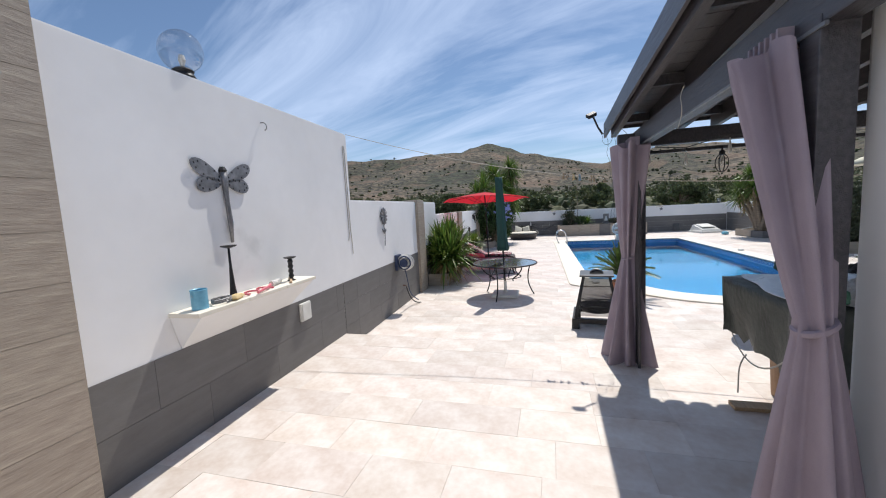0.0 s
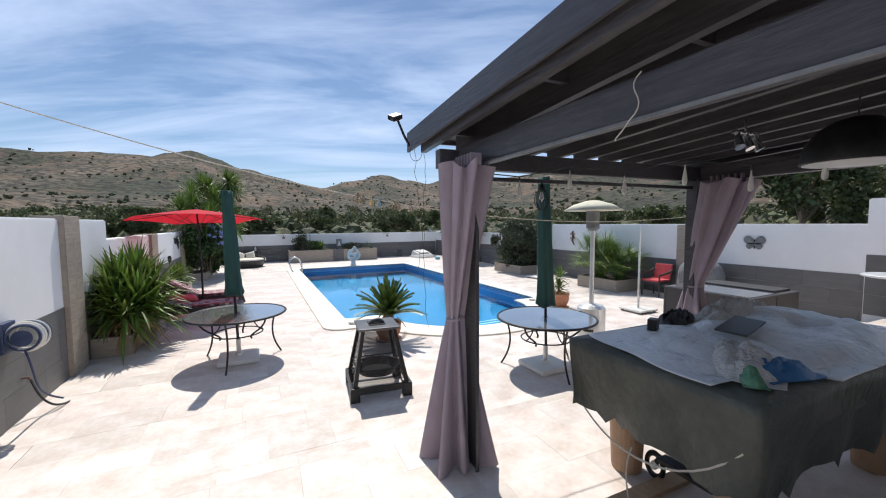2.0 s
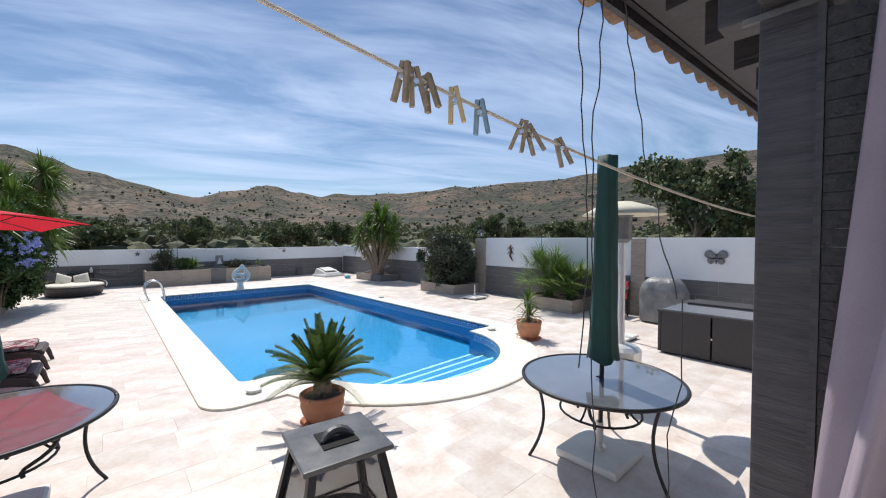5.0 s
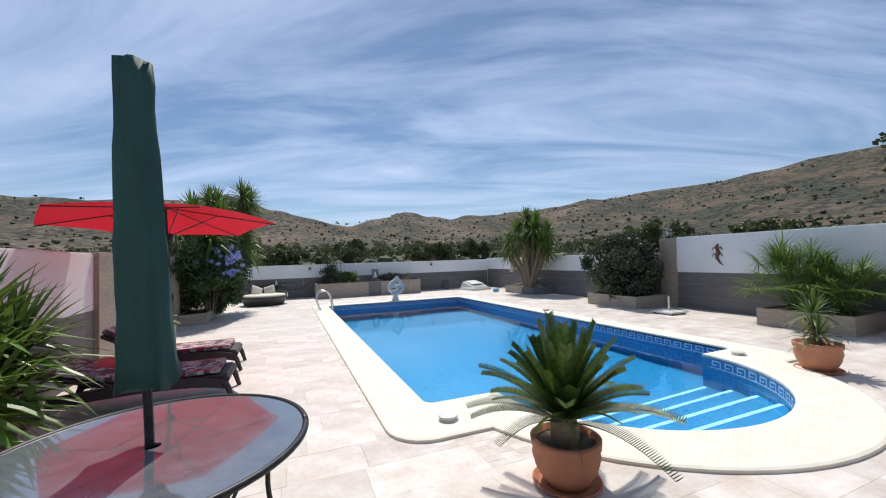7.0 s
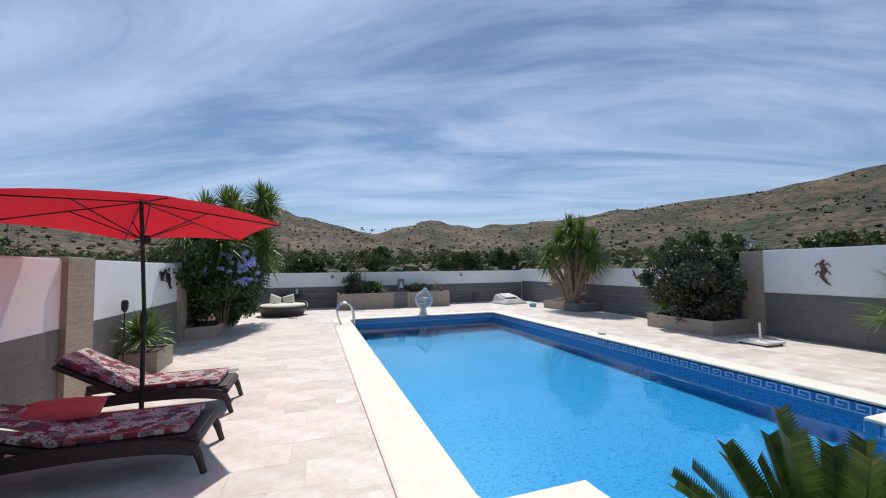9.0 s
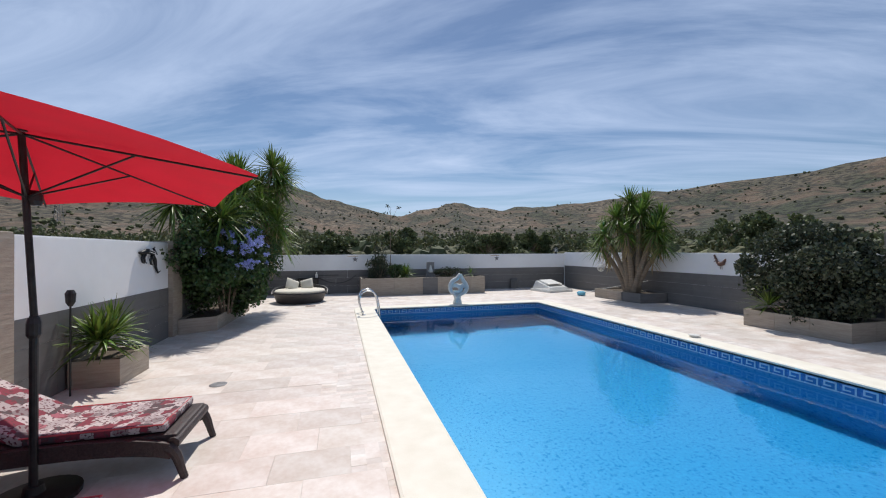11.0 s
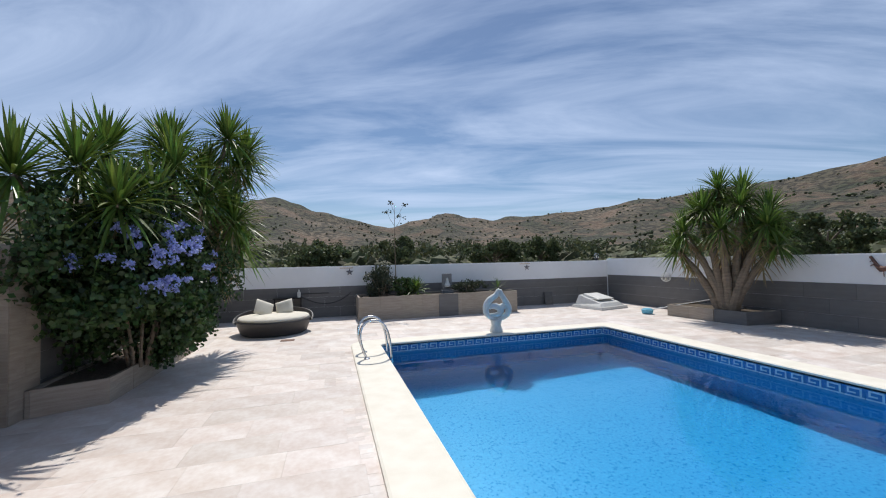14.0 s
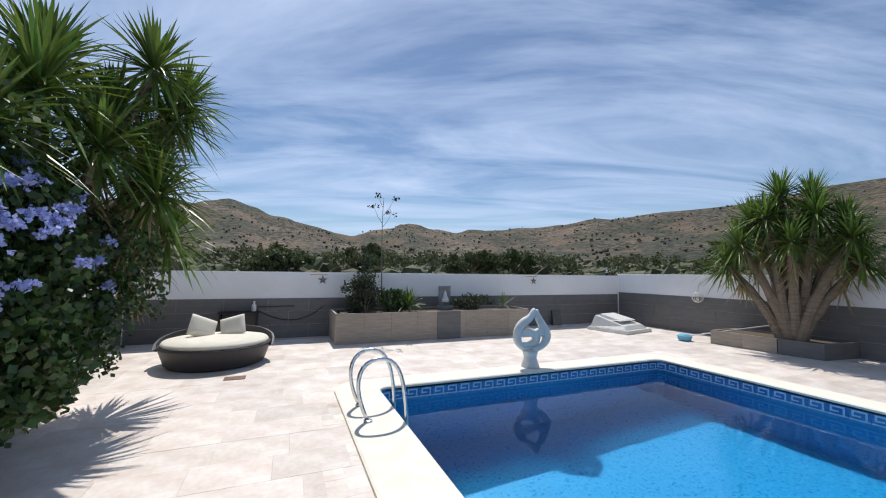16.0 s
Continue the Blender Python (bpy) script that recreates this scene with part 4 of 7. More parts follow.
def planter(pts, z1, label, group="", at=(0, 0, 0), tile=M_BEIGE):
    """A tiled trough with a wall 5 cm thick round the ground plan pts, filled with soil."""
    t = thing("planter", label, "planter", at, group)
    c = Vector((sum(p[0] for p in pts) / len(pts), sum(p[1] for p in pts) / len(pts)))
    n = len(pts)
    for i in range(n):
        a, b = Vector(pts[i]), Vector(pts[(i + 1) % n])
        d = (b - a).normalized()
        inn = Vector((-d.y, d.x))
        if (c - a).dot(inn) < 0:
            inn = -inn
        k = max(1, round((b - a).length / 0.62))
        for j in range(k):
            p, q = a + (b - a) * (j / k) + d * 0.002, a + (b - a) * ((j + 1) / k) - d * 0.002
            bm = prism(bmesh.new(), [p[:], q[:], (q + inn * 0.04)[:], (p + inn * 0.04)[:]], 0, z1)
            bmesh.ops.recalc_face_normals(bm, faces=bm.faces)
            part("tile", bm, tile, t)
    s = [c + (Vector(p) - c) * 0.93 for p in pts]
    part("soil", prism(bmesh.new(), [p[:] for p in s], 0.0, z1 - 0.04), M_SOIL, t, "dark dry soil")
    return t


def terracotta_pot(name, at, r, h, label, dish=True):
    t = thing(name, label, "pot", at)
    z = 0.0
    if dish:
        part("saucer", L([(r * 0.85, 0), (r * 1.0, 0.035), (r * 0.95, 0.04), (r * 0.8, 0.015)], 28), M_TERRA, t)
        z = 0.016
    part("bowl", L([(r * 0.62, z), (r * 0.88, z + h * 0.35), (r * 0.98, z + h * 0.62), (r * 0.93, z + h * 0.8), (r * 1.0, z + h * 0.82), (r * 1.02, z + h * 0.98), (r * 0.98, z + h), (r * 0.9, z + h), (r * 0.88, z + h * 0.86)], 28), M_TERRA, t, smooth=True)
    part("soil", L([(r * 0.86, z + h * 0.84), (r * 0.86, z + h * 0.87)], 24), M_SOIL, t)
    return t


def cycad(at, seed, label, size=0.72, n=46):
    rnd = random.Random(seed)
    t = thing("sago_palm", label, "palm", at)
    part("trunk", L([(0.075, 0), (0.10, 0.05), (0.10, 0.14), (0.06, 0.2)], 14, wob=lambda q, h: 1 + 0.1 * math.sin(q * 6 + h * 60)), M_TRUNK, t)
    for f in range(n):
        vs, fs = [], []
        q = 2.39996 * f + rnd.uniform(-0.15, 0.15)
        el = 0.26 + 1.16 * (f / n) ** 0.85
        d = Vector((math.cos(q) * math.cos(el), math.sin(q) * math.cos(el), math.sin(el)))
        side = Vector((-math.sin(q), math.cos(q), 0))
        up = side.cross(d) * -1
        le = size * rnd.uniform(0.85, 1.08)
        prev = None
        for i in range(58):
            u = i / 57
            p = Vector((0, 0, 0.14)) + d * le * u + Vector((0, 0, -0.36 * le * u ** 2.4 * math.cos(el)))
            if prev is not None:
                k = len(vs)
                w = 0.006 * (1 - 0.7 * u)
                vs.extend([tuple(prev - side * w), tuple(prev + side * w), tuple(p + side * w), tuple(p - side * w)])
                fs.append((k, k + 1, k + 2, k + 3))
            prev = p
            if u > 0.1:
                ll = 0.112 * size / 0.72 * min(1, (u - 0.05) * 5) * (1 - 0.55 * u)
                for sg in (-1, 1):
                    ld = (side * sg * 0.85 + d * 0.55 + up * 0.35).normalized()
                    k = len(vs)
                    w = d * 0.0062
                    tip = p + ld * ll
                    vs.extend([tuple(p - w), tuple(p + w), tuple(p + ld * ll * 0.6 + w * 0.9), tuple(tip), tuple(p + ld * ll * 0.6 - w * 0.9)])
                    fs.append((k, k + 1, k + 2, k + 3, k + 4))
        flat_mesh("frond", vs, fs, M_CYCAD, t)
    return t


def fan_palm(name, at, seed, label, n=34, spread=0.75, top=1.15, fan=0.42):
    rnd = random.Random(seed)
    t = thing(name, label, "palm", at)
    for f in range(n):
        vs, fs = [], []
        q = rnd.uniform(0, 6.283)
        el = rnd.uniform(0.15, 1.45)
        d = Vector((math.cos(q) * math.cos(el), math.sin(q) * math.cos(el), math.sin(el)))
        r = rnd.uniform(0.55, 1.0)
        hub = Vector((d.x * spread * r, d.y * spread * r, 0.15 + d.z * top * r * 0.8))
        part("stem", T([(rnd.uniform(-0.15, 0.15), rnd.uniform(-0.15, 0.15), 0), hub * 0.5 + Vector((0, 0, 0.08)), hub], 0.008, 5), M_LEAF, t)
        ax = (d + Vector((rnd.uniform(-0.3, 0.3), rnd.uniform(-0.3, 0.3), rnd.uniform(-0.3, 0.3)))).normalized()
        s = ax.cross(Vector((0, 0, 1))).normalized()
        for k in range(17):
            a = (k - 8) / 8 * 1.9
            bd = ax * math.cos(a) + s * math.sin(a)
            blade(vs, fs, hub, bd, fan * rnd.uniform(0.85, 1.08) * (1 - 0.12 * abs(a)), 0.013, 0.25, rnd, 3)
        flat_mesh("leaf_fan", vs, fs, M_LEAF, t)
    return t


def bush(name, at, size, n, leaf, label, material, seed, stems=True):
    rnd = random.Random(seed)
    t = thing(name, label, "bush", at)
    vs, fs = [], []
    leaf_cloud(vs, fs, (0, 0, size[2]), size, n, leaf, rnd, 0.35, 9)
    flat_mesh("crown", vs, fs, material, t)
    if stems:
        for i in range(9):
            q = i * 0.7
            part("stem", T(bezier((0.08 * math.cos(q), 0.08 * math.sin(q), 0), (0.1 * math.cos(q), 0.1 * math.sin(q), size[2] * 0.5), (size[0] * 0.4 * math.cos(q), size[1] * 0.4 * math.sin(q), size[2]), (size[0] * 0.6 * math.cos(q), size[1] * 0.6 * math.sin(q), size[2] * 1.3), 6), [0.022 - 0.0025 * j for j in range(7)], 6), M_TRUNK, t)
    return t


orchard()

# left bed by the low wall
planter([(-2.44, 10.55), (-1.92, 10.55), (-1.92, 11.25), (-2.44, 11.25)], 0.32, "square beige tiled planter against the low wall", "tiled planters by the left wall")
planter([(-2.44, 11.27), (-1.72, 11.27), (-1.72, 12.0), (-2.44, 12.0)], 0.28, "square beige tiled planter behind the spiky yucca", "tiled planters by the left wall")
yucca_plant("yucca", (-2.08, 10.95, 0.28), [(0.0, 0.0, 0.62), (0.22, -0.15, 0.5), (-0.12, 0.15, 0.75), (0.12, 0.25, 0.85), (-0.15, -0.12, 0.45), (0.3, 0.4, 0.6), (0.05, -0.25, 0.3), (0.3, 0.05, 0.3), (-0.05, 0.5, 0.7)], "bushy bright green spiky yucca in a tiled planter", 0.76, 0.031, 95, 3, 0.03)
planter([(-2.47, 16.3), (-1.93, 16.3), (-1.93, 17.06), (-2.47, 17.06)], 0.34, "low beige tiled planter by the sun loungers", "tiled planters by the left wall")
yucca_plant("yucca", (-2.2, 16.5, 0.3), [(0, 0, 0.22), (0.02, 0.15, 0.3), (-0.02, -0.1, 0.25)], "small spiky yucca in a low tiled planter", 0.5, 0.022, 60, 4, 0.0)
planter([(-2.5, 20.0), (-2.44, 19.5), (-1.8, 19.78), (-1.76, 22.6), (-2.53, 22.6)], 0.3, "long beige tiled planter under the flowering bush", "tiled planters by the left wall")
yucca_plant("yucca_tree", (-1.9, 21.6, 0.27), [(0.9, 1.2, 3.3), (0.1, 0.0, 3.35), (-0.4, -0.9, 3.0), (0.5, 0.5, 3.05), (0.75, 0.9, 2.5), (-0.2, 0.6, 3.5), (0.35, -0.6, 2.85), (0.6, 1.5, 2.85), (-0.45, -0.2, 2.4), (0.95, 0.5, 2.15), (0.3, -1.2, 2.3), (0.8, 0.7, 3.75), (0.95, 1.5, 3.7), (0.6, -0.1, 2.5), (0.9, 1.3, 1.7), (-0.55, -2.3, 2.35), (-0.3, -1.7, 2.6), (0.2, -1.9, 2.1)], "tall many-headed yucca tree above a flowering bush", 0.72, 0.024, 120, 8, 0.05)


def plumbago():
    rnd = random.Random(11)
    t = thing("flowering_bush", "dense dark green bush with lilac-blue flower clusters", "bush", (-1.85, 20.65, 0.25))
    vs, fs = [], []
    leaf_cloud(vs, fs, (0, 0.0, 0.75), (0.72, 1.25, 0.85), 17000, 0.075, rnd, 0.2, 9)
    leaf_cloud(vs, fs, (0.05, 0.3, 1.7), (0.7, 1.3, 0.75), 14000, 0.07, rnd, 0.2, 9)
    leaf_cloud(vs, fs, (0.6, 1.3, 1.0), (0.38, 0.7, 0.8), 2600, 0.06, rnd)
    leaf_cloud(vs, fs, (-0.3, -1.05, 1.65), (0.5, 0.75, 0.65), 4500, 0.07, rnd, 0.2, 7)
    leaf_cloud(vs, fs, (0.3, -0.2, 2.4), (0.7, 1.0, 0.4), 900, 0.06, rnd)
    flat_mesh("crown", vs, fs, M_BUSH, t)
    for i in range(11):
        q = i * 0.61
        part("stem", T(bezier((0.1 * math.cos(q), 0.2 * math.sin(q), 0), (0.15 * math.cos(q), 0.3 * math.sin(q), 0.6), (0.4 * math.cos(q), 0.7 * math.sin(q), 1.0), (0.5 * math.cos(q), 1.0 * math.sin(q), 1.7), 6), [0.025 - 0.003 * j for j in range(7)], 6), M_TRUNK, t)
    for c in range(62):
        q, el = rnd.gauss(-0.9, 0.55), rnd.gauss(0.45, 0.4)
        p = Vector((0.05 + 0.85 * math.cos(q) * math.cos(el), 1.35 * math.sin(q) * math.cos(el), 1.3 + 0.95 * math.sin(el)))
        vs, fs = [], []
        for k in range(16):
            v = Vector((rnd.gauss(0, 1), rnd.gauss(0, 1), rnd.gauss(0, 0.7)))
            leaf_cloud(vs, fs, p + v * 0.028, (0.012, 0.012, 0.012), 4, 0.036, rnd, bumps=1)
        flat_mesh("flower_head", vs, fs, M_LILAC, t)


plumbago()

# far planter with its plants
far_planter = planter([(1.51, 25.19), (6.42, 25.19), (6.42, 26.47), (1.51, 26.47)], 0.66, "long raised beige tiled planter with shrubs", "tiled planters by the far wall")
part("dark_panel", B(3.85, 4.45, 25.174, 25.188, 0.0, 0.66), M_GREY, far_planter, "dark grey tiled centre panel")
bush("shrub", (2.2, 25.75, 0.62), (0.48, 0.28, 0.42), 2600, 0.06, "leafy green shrub in the far planter", M_BUSHGREY, 21)
bush("shrub", (2.9, 25.7, 0.62), (0.4, 0.25, 0.24), 1600, 0.06, "low green shrub in the far planter", M_BUSH, 22)
yucca_plant("spiky_plant", (3.25, 25.6, 0.62), [(0, 0, 0.12)], "bright green spiky plant in the far planter", 0.5, 0.02, 70, 23, 0.0)
bush("shrub", (5.05, 25.75, 0.62), (0.5, 0.26, 0.2), 1700, 0.05, "grey-green low shrub in the far planter", M_BUSHGREY, 24)
yucca_plant("spiky_plant", (6.0, 25.75, 0.62), [(0, 0, 0.1)], "thin spiky plant in the far planter", 0.42, 0.012, 24, 25, 0.0)
bush("shrub", (2.35, 26.1, 0.62), (0.3, 0.2, 0.6), 500, 0.06, "thin taller leafy shrub against the wall", M_BUSHGREY, 26)


def plaque():
    t = thing("garden_plaque", "small grey carved stone plaque with a round-topped figure shape", "ornament", (4.32, 25.9, 0.62))
    part("slab", B(-0.16, 0.16, -0.03, 0.04, 0.0, 0.62, bevel=0.015), M_GREYPL, t)
    part("relief", L([(0.09, 0.2), (0.1, 0.26), (0.06, 0.34), (0.045, 0.4), (0.035, 0.46), (0.0, 0.5)], 12, (0, -0.04, 0)), M_STATUE, t, "pale carved seated relief")
    part("foot", B(-0.2, 0.2, -0.1, 0.06, 0.0, 0.1, bevel=0.015), M_GREYPL, t)


plaque()
# tall thin plant in the far planter, rising above the wall
tl = thing("agave_stalk", "tall thin bare stalk with sparse leaf tufts", "plant", (2.73, 26.25, 0.62))
part("stalk", T(bezier((0, 0, 0), (0.03, 0, 0.9), (-0.05, 0, 2.0), (0.02, 0, 2.85), 8), [0.018 - 0.0016 * i for i in range(9)], 6), M_TRUNK, tl)
rs = random.Random(31)
for c, e in (((0.02, 0, 2.4), (0.3, 0, 2.86)), ((-0.02, 0, 2.2), (-0.24, 0, 2.62)), ((0.0, 0, 2.6), (-0.1, 0.1, 2.95)), ((0.0, 0, 2.1), (0.2, -0.1, 2.45))):
    part("twig", T([c, Vector(c).lerp(Vector(e), 0.5) + Vector((0, 0, -0.05)), e], [0.006, 0.005, 0.003], 5), M_TRUNK, tl)
    vs, fs = [], []
    leaf_cloud(vs, fs, e, (0.13, 0.1, 0.07), 26, 0.06, rs, bumps=2)
    tagged(flat_mesh("tuft", vs, fs, M_BUSHGREY, tl), kind="stuff")

# right side beds
planter([(9.75, 22.7), (9.82, 21.42), (10.88, 21.42), (10.88, 22.7)], 0.31, "low beige tiled planter with dead twigs", "tiled planters by the right wall")
planter([(9.82, 21.4), (9.95, 20.72), (10.88, 20.6), (10.88, 21.4)], 0.31, "low dark tiled planter holding the yucca tree", "tiled planters by the right wall", tile=M_GREY)
yucca_plant("yucca_tree", (10.2, 21.3, 0.28), [(-0.65, 0.6, 1.95), (-0.45, 0.2, 2.5), (0.0, 0.15, 3.0), (0.2, -0.3, 2.85), (0.45, -0.7, 2.35), (-0.15, -0.5, 2.5), (0.3, 0.35, 2.65), (-0.5, -0.25, 1.95), (0.5, -0.2, 2.05), (0.0, -0.95, 2.0), (-0.2, 0.6, 2.5), (-0.55, 0.9, 1.5), (0.2, -1.0, 1.55)], "tall multi-trunked yucca tree in a low planter", 0.66, 0.021, 130, 41, 0.085)
planter([(9.55, 15.3), (10.85, 15.3), (10.85, 17.2), (9.55, 17.2)], 0.36, "beige tiled planter overgrown by a dark bush", "tiled planters by the right wall")
bush("round_bush", (10.05, 16.3, 0.3), (0.82, 1.05, 0.88), 26000, 0.07, "large rounded dark grey-green bush in a planter", M_BUSHGREY, 43)
yucca_plant("spiky_plant", (9.75, 16.8, 0.32), [(0, 0, 0.15)], "spiky green plant at the foot of the round bush", 0.55, 0.018, 60, 44, 0.0)
planter([(9.63, 10.75), (10.86, 10.75), (10.86, 12.3), (9.63, 12.3)], 0.36, "beige tiled planter with fan palms", "tiled planters by the right wall")
fan_palm("fan_palm", (10.15, 11.8, 0.32), 45, "bushy green fan palm in a tiled planter", 60, 1.0, 1.5, 0.62)
fan_palm("fan_palm", (10.2, 11.1, 0.32), 46, "bushy green fan palm with some yellowed leaves", 36, 0.85, 1.1, 0.55)
terracotta_pot("terracotta_pot", (2.1, 9.42, 0), 0.24, 0.32, "round terracotta pot on a saucer on the pool deck")
cycad((2.1, 9.42, 0.28), 50, "sago palm with stiff arching green fronds in a pot", 0.78, 56)
terracotta_pot("terracotta_pot", (6.72, 10.02, 0), 0.25, 0.36, "terracotta pot on a saucer by the pool steps")
yucca_plant("spiky_plant", (6.72, 10.02, 0.3), [(0, 0, 0.15), (0.05, 0.05, 0.42)], "small spiky plant in a terracotta pot", 0.34, 0.016, 50, 52, 0.03, 0.02)


def tree(at, h, spread, seed, label):
    rnd = random.Random(seed)
    t = thing("tree", label, "tree", at)
    bm = bmesh.new()
    tube(bm, bezier((0, 0, -0.3), (0.2, 0, h * 0.3), (-0.2, 0.1, h * 0.5), (0.1, 0, h * 0.85), 8), [0.2 - 0.02 * i for i in range(9)], 8)
    vs, fs = [], []
    for i in range(11):
        q, u = i * 2.4, rnd.uniform(0.3, 0.9)
        p0, p1 = Vector((0, 0, h * u * 0.8)), Vector((math.cos(q) * spread * rnd.uniform(0.4, 0.9), math.sin(q) * spread * rnd.uniform(0.4, 0.9), h * u + h * 0.15))
        tube(bm, [p0, p0.lerp(p1, 0.5) + Vector((0, 0, 0.2)), p1], [0.08, 0.05, 0.02], 6)
        leaf_cloud(vs, fs, p1, (spread * 0.38, spread * 0.38, h * 0.16), 900, 0.2, rnd, bumps=3)
    part("trunk", bm, M_TRUNK, t)
    flat_mesh("crown", vs, fs, M_TREELEAF, t)


for x, y, h, s, q in ((22.0, 11.2, 6.2, 2.4, 61), (28.0, 9.0, 5.5, 2.6, 62), (31.0, 4.5, 3.2, 1.7, 63), (36.0, -3.0, 3.4, 1.8, 65), (30.0, 30.0, 4.0, 2.2, 66), (36.0, 38.0, 4.2, 2.4, 67), (14.0, 44.0, 3.6, 2.0, 68), (0.0, 46.0, 3.6, 2.0, 69), (7.0, 52.0, 3.4, 2.0, 70), (-10.0, 44.0, 3.6, 2.0, 71), (22.0, 50.0, 3.6, 2.2, 72), (26.0, 20.0, 3.8, 2.0, 73)):
    tree((x, y, ground_height(x, y)), h, s, q, "wild green tree growing beyond the garden wall")

# ---- garden furniture ----
def round_table(at, label, seed):
    """Round dark table: glass top in an iron rim, curved legs, ring and centre hole for the umbrella."""
    t = thing("round_table", label, "table", at, "round patio tables")
    z, r = 0.68, 0.59
    part("tabletop", L([(r - 0.012, z - 0.012), (r - 0.01, z), (0.03, z), (0.03, z - 0.012)], 48), M_TABLEGLASS, t, "mottled dark glass top")
    part("rim", T([(r * math.cos(a), r * math.sin(a), z - 0.006) for a in (2 * math.pi * i / 64 for i in range(65))], 0.015, 8), M_IRON, t, smooth=True)
    for k in range(6):
        q = math.pi / 3 * k + 0.3
        c, s = math.cos(q), math.sin(q)
        P = lambda rr, zz: (c * rr, s * rr, zz)
        part("leg", T(bezier(P(0.46, z - 0.02), P(0.44, 0.45), P(0.14, 0.40), P(0.22, 0.33), 7) if k % 2 else bezier(P(0.5, z - 0.02), P(0.42, 0.42), P(0.40, 0.25), P(0.55, 0.0), 10), 0.012, 7), M_IRON, t)
    part("ring", T([(0.3 * math.cos(a), 0.3 * math.sin(a), 0.40) for a in (2 * math.pi * i / 24 for i in range(25))], 0.009, 6), M_IRON, t)
    part("ring", T([(0.16 * math.cos(a), 0.16 * math.sin(a), z - 0.05) for a in (2 * math.pi * i / 24 for i in range(25))], 0.009, 6), M_IRON, t)
    for k in range(4):
        q = math.pi / 2 * k
        part("stay", T(bezier((0.3 * math.cos(q), 0.3 * math.sin(q), 0.40), (0.2 * math.cos(q), 0.2 * math.sin(q), 0.44), (0.18 * math.cos(q), 0.18 * math.sin(q), 0.6), (0.16 * math.cos(q), 0.16 * math.sin(q), z - 0.05), 6), 0.008, 6), M_IRON, t)
    return t


def umbrella_base(at, label):
    t = thing("umbrella_base", label, "umbrella base", at)
    part("slab", B(-0.25, 0.25, -0.25, 0.25, 0.0, 0.07, bevel=0.025), M_OFFWHITE, t)
    part("socket", L([(0.05, 0.07), (0.045, 0.1), (0.03, 0.12), (0.03, 0.30)], 16), M_ALU, t)
    return t


def closed_umbrella(at, top, lean, label, cover0=0.93):
    t = thing("closed_umbrella", label, "umbrella", at)
    part("pole", T([(0, 0, 0.1), (lean[0], lean[1], top - 0.03)], 0.02, 10), M_IRON, t)
    rnd = random.Random(int(top * 100))
    bm = bmesh.new()
    n, rings = 20, []
    for j in range(15):
        u = j / 14
        zz = cover0 + (top - cover0) * u
        r = 0.118 * (1 - 0.38 * u) + 0.003 * math.sin(u * 21) + (0.014 if j == 0 else 0)
        rings.append([bm.verts.new((lean[0] * zz / top + r * (1 + 0.12 * math.sin(5 * q + 2 * u) + rnd.uniform(-0.05, 0.05)) * math.cos(q), lean[1] * zz / top + r * (1 + 0.16 * math.sin(5 * q + 2 * u)) * math.sin(q), zz + (0.03 * math.sin(3 * q) if j == 0 else 0))) for q in (2 * math.pi * k / n for k in range(n))])
    for a, b in zip(rings, rings[1:]):
        for k in range(n):
            bm.faces.new((a[k], a[(k + 1) % n], b[(k + 1) % n], b[k]))
    bm.faces.new(rings[0][::-1]); bm.faces.new(rings[-1])
    part("cover", bm, M_GREENCOVER, t, "dark green zipped fabric cover", smooth=True)
    return t


for c, lab in (((-0.32, 9.47, 0), "beside the low wall"), ((3.75, 7.07, 0), "beside the gazebo")):
    round_table(Matrix.Translation(c) @ Matrix.Diagonal((1.18, 1.18, 1.1, 1)), "round dark iron patio table with glass top " + lab, 1)
    umbrella_base(Matrix.Translation(c) @ Matrix.Diagonal((1.15, 1.15, 1.1, 1)), "square off-white umbrella base under a round table")
closed_umbrella((-0.32, 9.5, 0), 2.64, (-0.08, 0.02), "closed parasol in a dark green cover beside the low wall", 1.04)
closed_umbrella((3.76, 7.07, 0), 2.74, (-0.17, -0.12), "closed parasol in a dark green cover beside the gazebo", 0.94)


